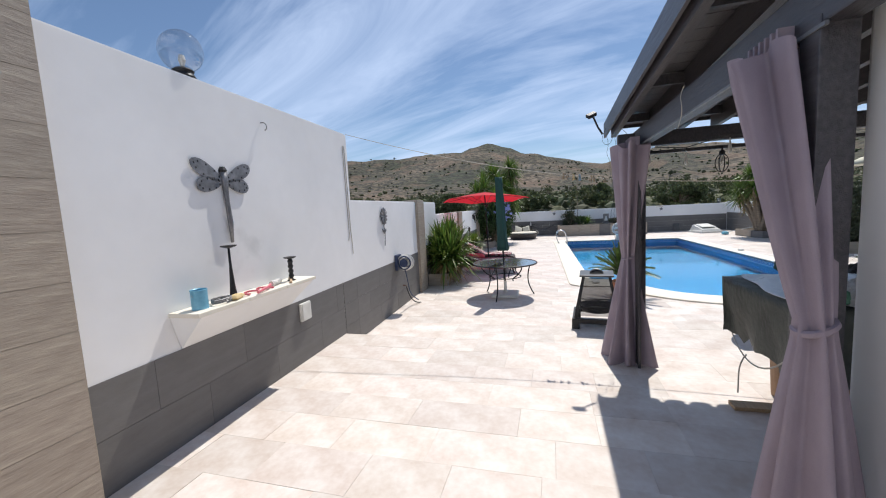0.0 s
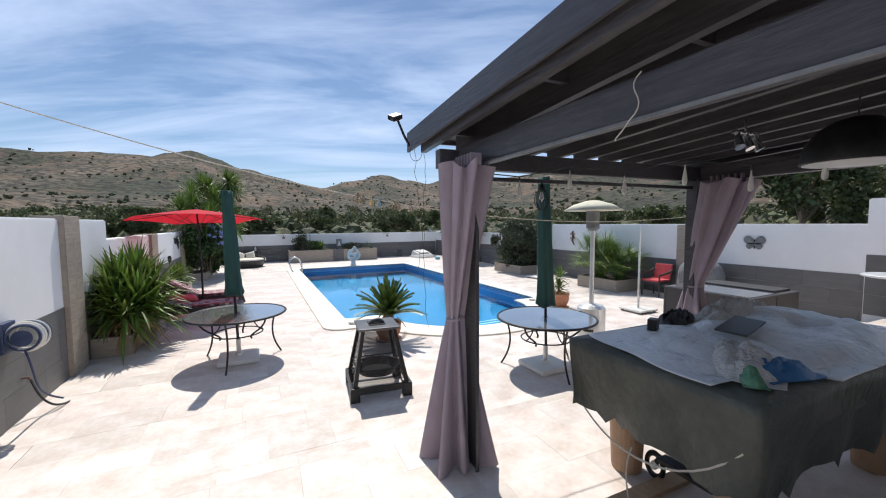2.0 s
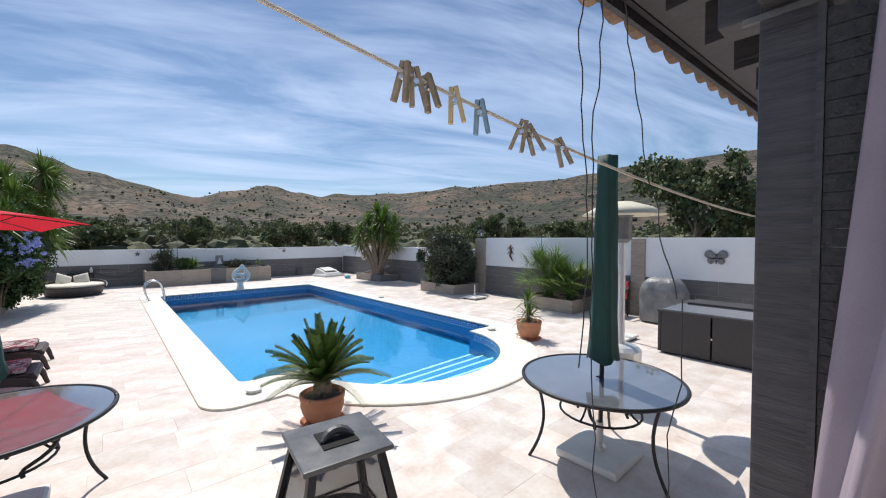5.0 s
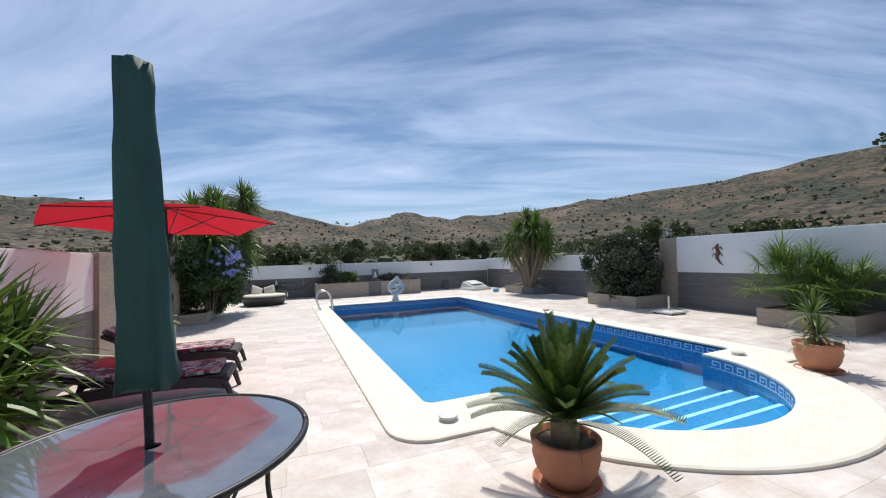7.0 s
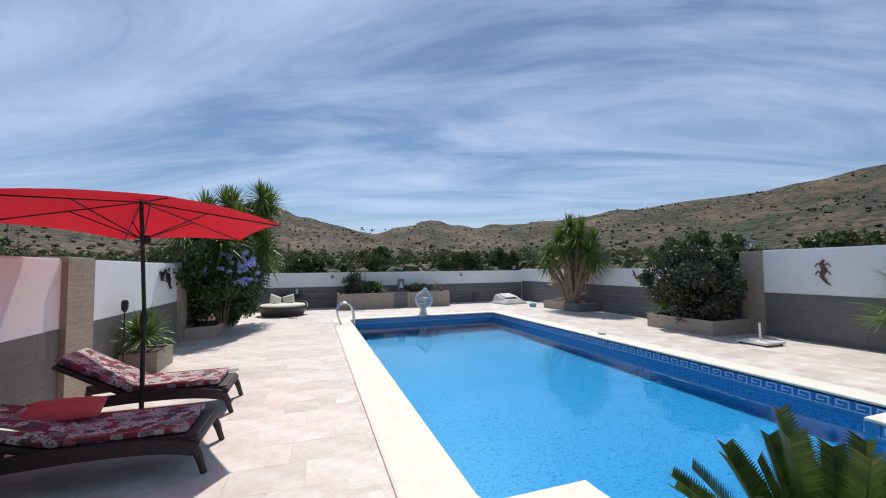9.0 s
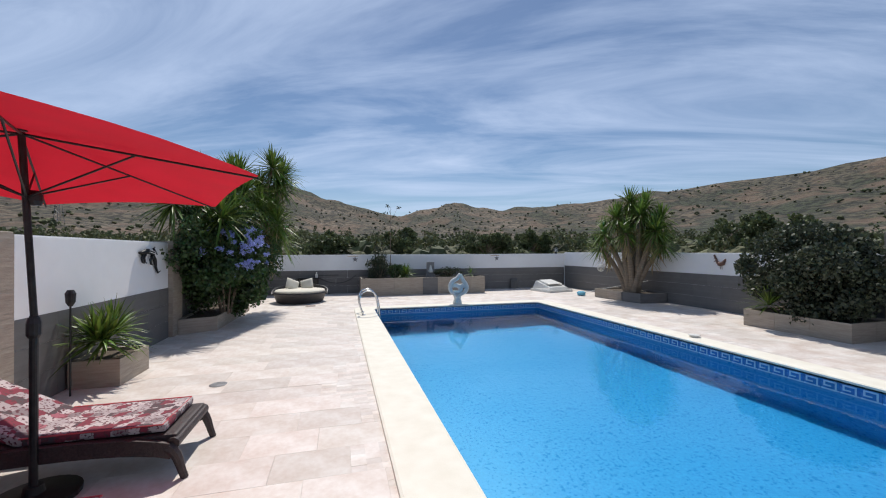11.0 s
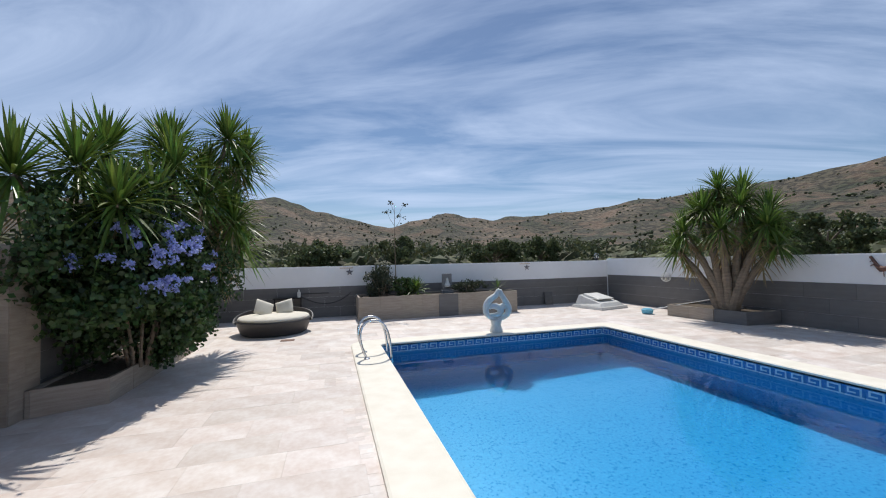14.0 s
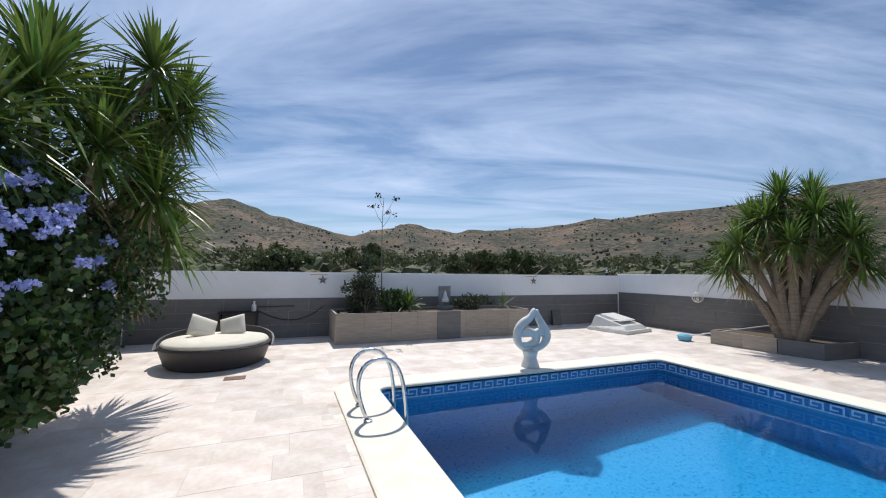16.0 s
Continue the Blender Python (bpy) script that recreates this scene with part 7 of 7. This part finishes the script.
def candlestick(at, h, twist, label):
    t = thing("candlestick", label, "candlestick", at)
    part("stem", L([(0.035, 0.0), (0.03, 0.01), (0.02, 0.1), (0.011, h * 0.6), (0.009, h - 0.02)] if not twist else [(0.045, 0.0), (0.02, 0.015)] + [(0.016 + 0.012 * abs(math.sin(i * 0.9)), 0.02 + (h - 0.04) * i / 14) for i in range(15)], 12), M_IRON, t, smooth=True)
    part("dish", L([(0.015, h - 0.02), (0.06, h - 0.008), (0.062, h), (0.012, h - 0.004)], 20), M_IRON, t)


candlestick((-1.74, 3.16, 1.09), 0.38, False, "tall slim black iron candlestick on the wall ledge")
candlestick((-1.72, 3.86, 1.09), 0.21, True, "short twisted black candlestick on the wall ledge")
rl = thing("paint_roller", "paint roller with pink handle lying on the ledge", "paint roller", pose(-1.70, 3.55, 1.115, 0, 0, 15))
part("sleeve", T([(0, 0.0, 0), (0.01, 0.16, 0)], 0.024, 12), M_RUG, rl)
part("handle", T([(0, -0.02, 0), (0.03, -0.12, 0.0), (0.02, -0.3, -0.008)], 0.012, 8), M_PINK, rl)
cd = thing("pink_cord", "tangled pink cord lying on the ledge", "cord", (-1.7, 3.3, 1.09))
part("cord", T([(0.06 * math.sin(i * 0.9), -0.25 + i * 0.02, 0.01 + 0.006 * math.sin(i)) for i in range(26)], 0.008, 6), M_PINK, cd)
br = thing("paint_brush", "pale wooden paint brush lying on the ledge", "brush", pose(-1.68, 3.8, 1.1, 0, 0, 35))
part("handle", B(-0.012, 0.012, -0.12, 0.1, -0.008, 0.008, bevel=0.005), M_WOODPALE, br)
part("bristles", B(-0.025, 0.025, 0.1, 0.17, -0.009, 0.009, bevel=0.004), M_PEGWOOD, br)
gl = thing("wire_bundle", "small grey bundle of wire on the ledge", "wire", (-1.68, 2.99, 1.09))
part("coil", T([(0.05 * math.cos(i * 0.8) , 0.08 * math.sin(i * 0.8), 0.006 + 0.0012 * i) for i in range(30)], 0.005, 5), M_ORN, gl)
yl = thing("yellow_sponge", "yellow-green sponge lying on the ledge", "sponge", pose(-1.67, 3.12, 1.108, 0, 0, 20))
part("sponge", soft_box(bmesh.new(), 0.08, 0.14, 0.035, Matrix.Identity(4)), M_PEGYEL, yl)


def socket_box():
    t = thing("wall_socket", "cream plastic wall box on the grey tiles", "wall box", (-1.868, 4.2, 0.72))
    part("back", B(-0.002, 0.03, -0.09, 0.09, -0.09, 0.09, bevel=0.012), M_OFFWHITE, t)
    part("cover", B(0.031, 0.04, -0.075, 0.075, -0.08, 0.08, bevel=0.008), M_OFFWHITE, t)


socket_box()


def dragonfly():
    t = thing("dragonfly_ornament", "grey metal dragonfly wall ornament with spotted wings", "ornament", (-1.865, 3.30, 1.93))
    part("body", T([(0, 0, 0.07), (0.01, 0, 0.0), (0.012, 0.005, -0.15), (0.012, 0.015, -0.3), (0.005, 0.02, -0.45)], [0.03, 0.026, 0.018, 0.022, 0.012], 10), M_ORN, t, smooth=True)
    part("head", L([(0.0, 0.05), (0.03, 0.07), (0.035, 0.085), (0.02, 0.11)], 12), M_IRON, t)
    for s in (-1, 1):
        for le, rot in ((0.30, 24), (0.24, -8)):
            m = Matrix.Rotation(radians(rot * s), 4, "X")
            bm = bmesh.new()
            ring, top = [], []
            for i in range(18):
                a = 2 * math.pi * i / 18
                p = m @ Vector((0, s * (le / 2 + 0.02 + le / 2 * math.cos(a)), 0.052 * math.sin(a) * (1 + 0.3 * math.cos(a))))
                ring.append(bm.verts.new(p)); top.append(bm.verts.new(p + Vector((0.008, 0, 0))))
            bm.faces.new(ring[::-1]); bm.faces.new(top)
            for i in range(18):
                bm.faces.new((ring[i], ring[(i + 1) % 18], top[(i + 1) % 18], top[i]))
            w = part("wing", bm, M_ORN, t)
            for i in range(9):
                a = math.pi * 2 * i / 9
                p = m @ Vector((0.009, s * (le / 2 + 0.02 + le * 0.4 * math.cos(a)), 0.038 * math.sin(a)))
                part("wing_spot", L([(0.008, 0), (0.0, 0.003)], 8), M_IRON, w).matrix_basis = Matrix.Translation(p) @ pose(0, 0, 0, 0, 90, 0)


dragonfly()


def globe_lamp(at, r, label):
    t = thing("globe_lamp", label, "lamp", at, "globe lamps on the walls")
    part("collar", L([(0.5 * r, 0.0), (0.55 * r, 0.02), (0.45 * r, 0.05), (0.5 * r, 0.07), (0.35 * r, 0.09)], 18), M_IRON, t)
    part("globe", L([(max(r * math.sin(a), 0.0), 0.07 + r * 0.94 - r * math.cos(a)) for a in (0.35 + (math.pi - 0.35) * i / 14 for i in range(15))], 24), M_GLASS, t, "clear glass globe", smooth=True)
    part("bulb", L([(0.015, 0.09), (0.02, 0.13), (0.03, 0.16), (0.02, 0.2), (0.0, 0.205)], 12), M_OFFWHITE, t)


frame_now[0] = POOL_SIDE
globe_lamp((left_x(3.7) - 0.12, 3.72, 3.22), 0.17, "clear glass globe lamp on top of the tall wall")
globe_lamp((WALL_R + 0.06, 15.3, 2.03), 0.13, "clear glass globe lamp on a tiled pillar")
globe_lamp((10.55, WALL_F + 0.1, 1.55), 0.11, "clear glass globe lamp on the far wall corner")
globe_lamp((WALL_R + 0.08, 3.8, 2.55), 0.16, "clear glass globe lamp on the tall side wall")

frame_now[0] = LEDGE
wr = thing("wall_cable", "thin pale cables running down the tall wall", "cable", (0, 0, 0))
part("cable", T([(-1.872, 5.33, 2.47), (-1.872, 5.34, 1.4), (-1.87, 5.31, 1.32)], 0.005, 5), M_ROPE, wr)
part("cable", T([(-1.872, 5.37, 2.47), (-1.872, 5.385, 1.45), (-1.872, 5.40, 1.33), (-1.872, 5.41, 1.15)], 0.005, 5), M_ROPE, wr)
hk = thing("wall_hook", "small iron hook on the tall wall", "hook", (-1.872, 3.8, 2.45))
part("hook", T(bezier((0, 0, 0), (0.06, 0.02, 0.02), (0.07, 0.03, -0.05), (0.03, 0.02, -0.06), 8), 0.005, 6), M_ORN, hk)


def flower_ornament(at, r, label, face=(1, 0), stem=False):
    t = thing("flower_ornament", label, "ornament", at)
    fx = face[0]
    for k in range(12):
        a = 2 * math.pi * k / 12
        bm = bmesh.new()
        bezier_pts = [(fx * 0.012, r * u * math.cos(a) , r * u * math.sin(a)) for u in (0.25, 0.5, 0.75, 1.0)]
        tube(bm, bezier_pts, [0.012, 0.024, 0.022, 0.006], 6)
        part("petal", bm, M_ORN, t)
    part("disc", L([(r * 0.28, 0), (r * 0.2, 0.015), (0.0, 0.02)], 16), M_ORN, t).matrix_basis = pose(0, 0, 0, 0, 90 * fx, 0)
    if stem:
        part("stem", T([(0, 0, -r), (0.01, 0.02, -r - 0.15), (0, 0.01, -r - 0.38)], 0.008, 6), M_ORN, t)
        for s in (-1, 1):
            part("leaf", T([(0.005, 0, -r - 0.16), (0.01, s * 0.05, -r - 0.1), (0.005, s * 0.09, -r - 0.06)], [0.006, 0.018, 0.003], 6), M_ORN, t)


frame_now[0] = POOL_SIDE
flower_ornament((left_x(7.67) + 0.012, 7.67, 1.93), 0.17, "grey metal flower wall ornament on the low wall", stem=True)
def hose_reel():
    t = thing("hose_reel", "navy and white hose reel mounted on the wall", "hose reel", (left_x(8.2) + 0.008, 8.25, 0.97))
    part("bracket", B(0, 0.06, -0.12, 0.12, -0.16, 0.16, bevel=0.015), M_NAVY, t)
    for y, rr in ((-0.13, 0.17), (0.13, 0.17)):
        part("flange", L([(0.03, 0), (rr * 0.5, 0.004), (rr * 0.5, 0.014), (0.03, 0.018)], 26), M_NAVY if y < 0 else M_OFFWHITE, t).matrix_basis = pose(0.2, y, 0.0, 90, 0, 0)
    for k in range(8):
        part("hose_turn", T([(0.2 + (0.13 + 0.012 * (k % 3)) * math.cos(a), -0.11 + 0.028 * k, (0.13 + 0.012 * (k % 3)) * math.sin(a)) for a in (2 * math.pi * i / 24 for i in range(25))], 0.013, 6), M_NAVY if k in (0, 4, 7) else M_OFFWHITE, t)
    part("handle", T([(0.2, 0.15, 0), (0.2, 0.2, 0.05), (0.2, 0.26, 0.05)], 0.012, 8), M_NAVY, t)
    part("hose_tail", T(bezier((0.2, -0.1, -0.12), (0.3, -0.1, -0.5), (0.1, 0.2, -0.7), (0.25, 0.5, -0.90), 14), 0.011, 6), M_NAVY, t)


hose_reel()
tp = thing("garden_tap", "brass garden tap with a short hose on the wall", "tap", (left_x(8.55), 8.55, 0.43))
part("spout", T([(0, 0, 0), (0.06, 0, 0), (0.08, 0, -0.03)], 0.012, 8), M_RUST, tp)
part("hose", T(bezier((0.08, 0, -0.03), (0.1, 0.1, -0.3), (0.3, -0.2, -0.35), (0.3, 0.25, -0.43), 12), 0.012, 6), M_CABLE, tp)


frame_now[0] = POOL_SIDE


def lizard(at, label, wing=False):
    t = thing("lizard_ornament" if not wing else "bird_ornament", label, "ornament", at)
    if not wing:
        part("body", T([(0, -0.02, 0.26), (0, 0.02, 0.18), (0, -0.03, 0.05), (0, 0.02, -0.1), (0, -0.06, -0.24), (0, -0.14, -0.3)], [0.03, 0.035, 0.05, 0.04, 0.02, 0.004], 8), M_RUST, t, smooth=True)
        for s, z in ((-1, 0.13), (1, 0.13), (-1, -0.04), (1, -0.04)):
            part("leg", T([(0, 0, z), (0, s * 0.09, z + 0.05), (0, s * 0.13, z - 0.02)], [0.018, 0.014, 0.012], 6), M_RUST, t)
    else:
        part("body", T([(0, -0.12, 0.12), (0, -0.05, 0.0), (0, 0.06, -0.02), (0, 0.16, 0.08)], [0.02, 0.06, 0.06, 0.02], 8), M_RUST, t, smooth=True)
        for s in (0.02, 0.1, 0.17):
            part("feather", T([(0, 0.08, 0.0), (0, 0.14 + s * 0.4, 0.06 + s), (0, 0.22, 0.02 + s)], [0.02, 0.025, 0.006], 6), M_RUST, t)
        for y in (-0.02, 0.03):
            part("leg", T([(0, y, -0.06), (0, y, -0.16)], 0.007, 5), M_RUST, t)


lizard((WALL_R - 0.02, 13.84, 1.53), "rusty metal lizard ornament on the white wall")
lizard((WALL_R - 0.02, 18.8, 1.32), "rusty metal rooster ornament on the white wall", True)


def striped_lizard(at):
    """Black and white striped lizard, head towards the gazebo, tail curling down."""
    t = thing("lizard_ornament", "black and white striped metal lizard on the low white wall", "ornament", at)
    spine = [(0.02, -0.34, 0.17), (0.03, -0.25, 0.17), (0.04, -0.10, 0.20), (0.04, 0.08, 0.17), (0.03, 0.20, 0.06), (0.02, 0.26, -0.10), (0.02, 0.34, -0.20), (0.02, 0.46, -0.17)]
    body = part("body", T(spine, [0.016, 0.038, 0.042, 0.042, 0.034, 0.022, 0.016, 0.005], 10), M_IRON, t, smooth=True)
    for dy in (-0.018, 0.018):
        part("stripe", T([(x + 0.038, y, z + dy) for x, y, z in spine[2:5]], 0.007, 6), M_WHITE, body, "white painted stripe")
    for y, z, s in ((-0.2, 0.16, -1), (-0.12, 0.16, -1), (0.1, 0.12, -1), (0.19, 0.1, 1)):
        part("leg", T([(0.03, y, z), (0.03, y - 0.07 * (1 if s < 0 else -1), z + 0.06 * s - 0.02), (0.02, y - 0.02, z + 0.15 * s), (0.02, y + 0.04, z + 0.17 * s)], [0.022, 0.02, 0.016, 0.01], 8), M_IRON, t, smooth=True)


striped_lizard((far_left_x(18.42) + 0.01, 18.42, 1.5))


def butterfly(at, label):
    t = thing("butterfly_ornament", label, "ornament", at)
    part("body", T([(0, 0, -0.12), (0, 0, 0.1)], [0.012, 0.02], 8), M_IRON, t)
    for s in (-1, 1):
        for le, a0, wdt in ((0.26, 35, 0.09), (0.19, -30, 0.07)):
            bm = bmesh.new()
            m = Matrix.Rotation(radians(a0 * s), 4, "X")
            top, low = [], []
            for i in range(16):
                a = 2 * math.pi * i / 16
                p = m @ Vector((-0.004, s * (le / 2 + le / 2 * math.cos(a)), wdt * math.sin(a) * (1 + 0.4 * math.cos(a))))
                low.append(bm.verts.new(p)); top.append(bm.verts.new(p + Vector((-0.01, 0, 0))))
            bm.faces.new(low); bm.faces.new(top[::-1])
            for i in range(16):
                bm.faces.new((low[(i + 1) % 16], low[i], top[i], top[(i + 1) % 16]))
            part("wing", bm, M_ORN, t)


butterfly((WALL_R - 0.02, 7.85, 1.57), "dark metal butterfly ornament on the white wall")
flower_ornament((WALL_R - 0.03, 4.62, 2.12), 0.29, "large grey metal sun ornament on the wall", (-1, 0))


def star(x):
    t = thing("star_ornament", "grey metal star hung on the far wall", "ornament", (x, WALL_F - 0.02, 1.36), "star ornaments on the far wall")
    pts = [((0.12 if i % 2 == 0 else 0.05) * math.sin(math.pi * i / 5), (0.12 if i % 2 == 0 else 0.05) * math.cos(math.pi * i / 5)) for i in range(10)]
    bm = bmesh.new()
    a = [bm.verts.new((px, 0.0, pz)) for px, pz in pts]
    c, d = bm.verts.new((0, -0.03, 0)), bm.verts.new((0, 0.01, 0))
    for i in range(10):
        bm.faces.new((a[i], a[(i + 1) % 10], c)); bm.faces.new((a[(i + 1) % 10], a[i], d))
    part("star", bm, M_ORN, t)
    part("shelf_stick", T([(-0.3, -0.02, 0.13), (0.1, -0.02, 0.13)], 0.01, 6), M_WOODPALE, t)


star(1.33); star(7.5)


def lantern():
    t = thing("wire_lantern", "round white wire lantern hanging on the wall", "lantern", (WALL_R - 0.16, 23.66, 1.0))
    for k in range(8):
        a = math.pi * k / 8
        part("hoop", T([(0.14 * math.sin(u) * math.cos(a), 0.14 * math.sin(u) * math.sin(a), 0.14 * math.cos(u)) for u in (2 * math.pi * i / 20 for i in range(21))], 0.006, 5), M_OFFWHITE, t)
    part("hanger", T([(0, 0, 0.14), (0.08, 0, 0.35), (0.14, 0, 0.42)], 0.004, 5), M_CABLE, t)
    part("candle", L([(0.03, -0.1), (0.03, -0.02)], 12), M_CREAM, t)


lantern()
lf = thing("leaf_net", "blue pool leaf net on a pale pole by the planter", "pool net", (0, 0, 0))
part("pole", T([(9.55, 23.1, 0.12), (10.8, 21.3, 0.66)], 0.014, 8), M_ALU, lf)
part("net", L([(0.0, 0.0), (0.14, 0.02), (0.16, 0.12), (0.1, 0.16)], 14, (9.5, 23.15, 0.0)), M_TOWEL, lf, "blue net scoop")


def pump_shelf():
    t = thing("wall_shelf", "small dark shelf with pool gear on the far wall", "shelf", (-0.5, WALL_F - 0.3, 0.0))
    part("shelf_board", B(-0.35, 0.45, 0.0, 0.28, 0.62, 0.65, bevel=0.005), M_IRON, t)
    for x in (-0.32, 0.0, 0.4):
        part("support", B(x, x + 0.03, 0.02, 0.28, 0.0, 0.62), M_IRON, t)
    bt = thing("plastic_bottle", "white plastic bottle on the wall shelf", "bottle", (-0.15, WALL_F - 0.15, 0.651))
    part("body", L([(0.045, 0), (0.05, 0.02), (0.05, 0.14), (0.02, 0.18), (0.02, 0.2)], 16), M_OFFWHITE, bt)
    part("cap", L([(0.024, 0.2), (0.024, 0.23)], 12), M_OFFWHITE, bt)


pump_shelf()
hs = thing("black_hose", "black hose drooping along the far wall", "hose", (0, 0, 0))
part("hose", T(bezier((-0.1, WALL_F - 0.03, 0.66), (0.4, WALL_F - 0.03, 0.35), (0.9, WALL_F - 0.03, 0.3), (1.35, WALL_F - 0.03, 0.72), 16), 0.012, 6), M_CABLE, hs)
part("pipe", T([(-0.2, WALL_F - 0.03, 0.74), (0.7, WALL_F - 0.03, 0.74)], 0.012, 6), M_CABLE, hs)
dr = thing("floor_drain", "round grey metal drain cover in the deck", "drain", (-0.75, 16.03, 0.001))
part("plate", L([(0.1, 0), (0.1, 0.004), (0.09, 0.006)], 24), M_ORN, dr)
dr2 = thing("floor_drain", "small brown rectangular floor grate in the deck", "drain", (-0.14, 23.06, 0.001))
part("plate", B(-0.14, 0.14, -0.1, 0.1, 0, 0.006), M_RUST, dr2)
tc1 = thing("garden_torch", "black garden torch standing by the wall", "torch", (-2.3, 16.05, 0))
part("stick", T([(0, 0, 0), (0, 0, 1.05)], 0.01, 6), M_IRON, tc1)
part("head", L([(0.02, 1.05), (0.045, 1.1), (0.05, 1.2), (0.03, 1.24)], 12), M_IRON, tc1)


def pylon(x, y, h):
    t = thing("pylon", "distant steel lattice electricity pylon on a ridge", "pylon", (x, y, ground_height(x, y)))
    bm = bmesh.new()
    for s in ((1, 1), (1, -1), (-1, 1), (-1, -1)):
        tube(bm, [(s[0] * h * 0.1, s[1] * h * 0.1, 0), (s[0] * h * 0.02, s[1] * h * 0.02, h)], h * 0.006, 4)
    for k in range(8):
        z0, z1 = h * k / 8, h * (k + 1) / 8
        w0, w1 = h * (0.1 - 0.08 * k / 8), h * (0.1 - 0.08 * (k + 1) / 8)
        tube(bm, [(-w0, -w0, z0), (w1, -w1, z1)], h * 0.004, 4); tube(bm, [(w0, -w0, z0), (-w1, -w1, z1)], h * 0.004, 4)
    part("lattice", bm, M_ORN, t)
    for z in (0.78, 0.9):
        part("arm", T([(-h * 0.14, 0, h * z), (h * 0.14, 0, h * z)], h * 0.006, 4), M_ORN, t)


pylon(-135.0, 245.0, 17.0)

# ---- paving tiles, last ----
def inside(pts, x, y):
    c = False
    for (x0, y0), (x1, y1) in zip(pts, pts[1:] + pts[:1]):
        if (y0 > y) != (y1 > y) and x < (x1 - x0) * (y - y0) / (y1 - y0) + x0:
            c = not c
    return c


def lay_tiles():
    """Large travertine tiles in staggered courses; the ones beside the walk are single pieces, the rest one sheet."""
    mid = pool_outline(0.25)
    near_edge = pool_outline(0.12)
    rnd = random.Random(9)
    pieces, sheet_tiles = [], []

    def add(x0, x1, y0, y1, z, own):
        (pieces if own else sheet_tiles).append((x0, x1, y0, y1, z, own))

    def course(y0, y1, z, lo, hi, parent):
        x = lo - rnd.uniform(0, 0.8)
        while x < hi - 0.01:
            w = rnd.choice((0.6, 0.6, 0.9, 0.75))
            a, b = max(x, lo), min(x + w, hi)
            x += w
            if b - a < 0.02:
                continue
            cells = [(a, b, y0, y1)]
            hit = [inside(mid, px, py) for px in (a, (a + b) / 2, b) for py in (y0, (y0 + y1) / 2, y1)]
            if all(hit):
                continue
            if any(hit):
                k = 5
                cells = [(a + (b - a) * i / k, a + (b - a) * (i + 1) / k, y0 + (y1 - y0) * j / k, y0 + (y1 - y0) * (j + 1) / k) for i in range(k) for j in range(k)]
                cells = [c for c in cells if not any(inside(near_edge, px, py) for px in c[:2] for py in c[2:])]
                for c in cells:
                    sheet_tiles.append((*c, z, None))
                continue
            cx, cy = (a + b) / 2, (y0 + y1) / 2
            own = parent if (-2.3 < cx < 1.1 and (-4.0 < cy < 0.4 or 7.4 < cy < 22.0)) else None
            add(a, b, y0, y1, z, own)
    y = -5.9
    while y < -0.01:
        y2 = min(y + 0.42, 0.0)
        course(y, y2, TERR_Z, -2.36, 1.42 if y < -4.9 else 10.75, terrace)
        y = y2
    course(0.003, TREAD, STEP_Z, -2.36, 10.75, terrace)
    y = 5.2
    while y < WALL_F - 0.01:
        y2 = min(y + 0.42, WALL_F - 0.005)
        course(y, y2, 0.0, far_left_x(max(y2, 9.0)) + 0.003 + max(0.0, (11.7 - y2) * 0.018), WALL_R - 0.002, deck)
        y = y2
    meshes = {}
    g = 0.0005
    for x0, x1, y0, y1, z, own in pieces[:310]:
        key = (round(x1 - x0, 2), round(y1 - y0, 3))
        if key not in meshes:
            w, h = key
            c = 0.0006
            vs = [(g, g, -0.011), (w - g, g, -0.011), (w - g, h - g, -0.011), (g, h - g, -0.011), (g, g, -c), (w - g, g, -c), (w - g, h - g, -c), (g, h - g, -c), (g + c, g + c, 0), (w - g - c, g + c, 0), (w - g - c, h - g - c, 0), (g + c, h - g - c, 0)]
            fs = [(8, 9, 10, 11)] + [(i, (i + 1) % 4, 4 + (i + 1) % 4, 4 + i) for i in range(4)] + [(4 + i, 4 + (i + 1) % 4, 8 + (i + 1) % 4, 8 + i) for i in range(4)]
            me = bpy.data.meshes.new("paving_tile")
            me.from_pydata(vs, [], fs)
            me.update()
            me.materials.append(M_STONE)
            meshes[key] = me
        ob = new("paving_tile", meshes[key])
        ob.parent = own
        ob.matrix_basis = pose(x0, y0, z + rnd.uniform(-0.0012, 0.0012), rnd.uniform(-0.06, 0.06), rnd.uniform(-0.06, 0.06), 0)
    for ground in (terrace, deck):
      vs, fs = [], []
      for x0, x1, y0, y1, z, own in [p for p in sheet_tiles + pieces[310:] if (p[4] > 0.05) == (ground is terrace)]:
          k = len(vs)
          e = 0.0 if own is None and (x1 - x0) < 0.19 else g
          dz = rnd.uniform(-0.001, 0.001)
          vs.extend([(x0 + e, y0 + e, z - 0.011), (x1 - e, y0 + e, z - 0.011), (x1 - e, y1 - e, z - 0.011), (x0 + e, y1 - e, z - 0.011), (x0 + e, y0 + e, z + dz), (x1 - e, y0 + e, z + dz), (x1 - e, y1 - e, z + dz), (x0 + e, y1 - e, z + dz)])
          fs.extend([(k + 4, k + 5, k + 6, k + 7), (k, k + 1, k + 5, k + 4), (k + 1, k + 2, k + 6, k + 5), (k + 2, k + 3, k + 7, k + 6), (k + 3, k, k + 4, k + 7)])
      ob = flat_mesh("paving_rest", vs, fs, M_STONE_J, ground)
      tagged(ob, kind="stuff")


lay_tiles()
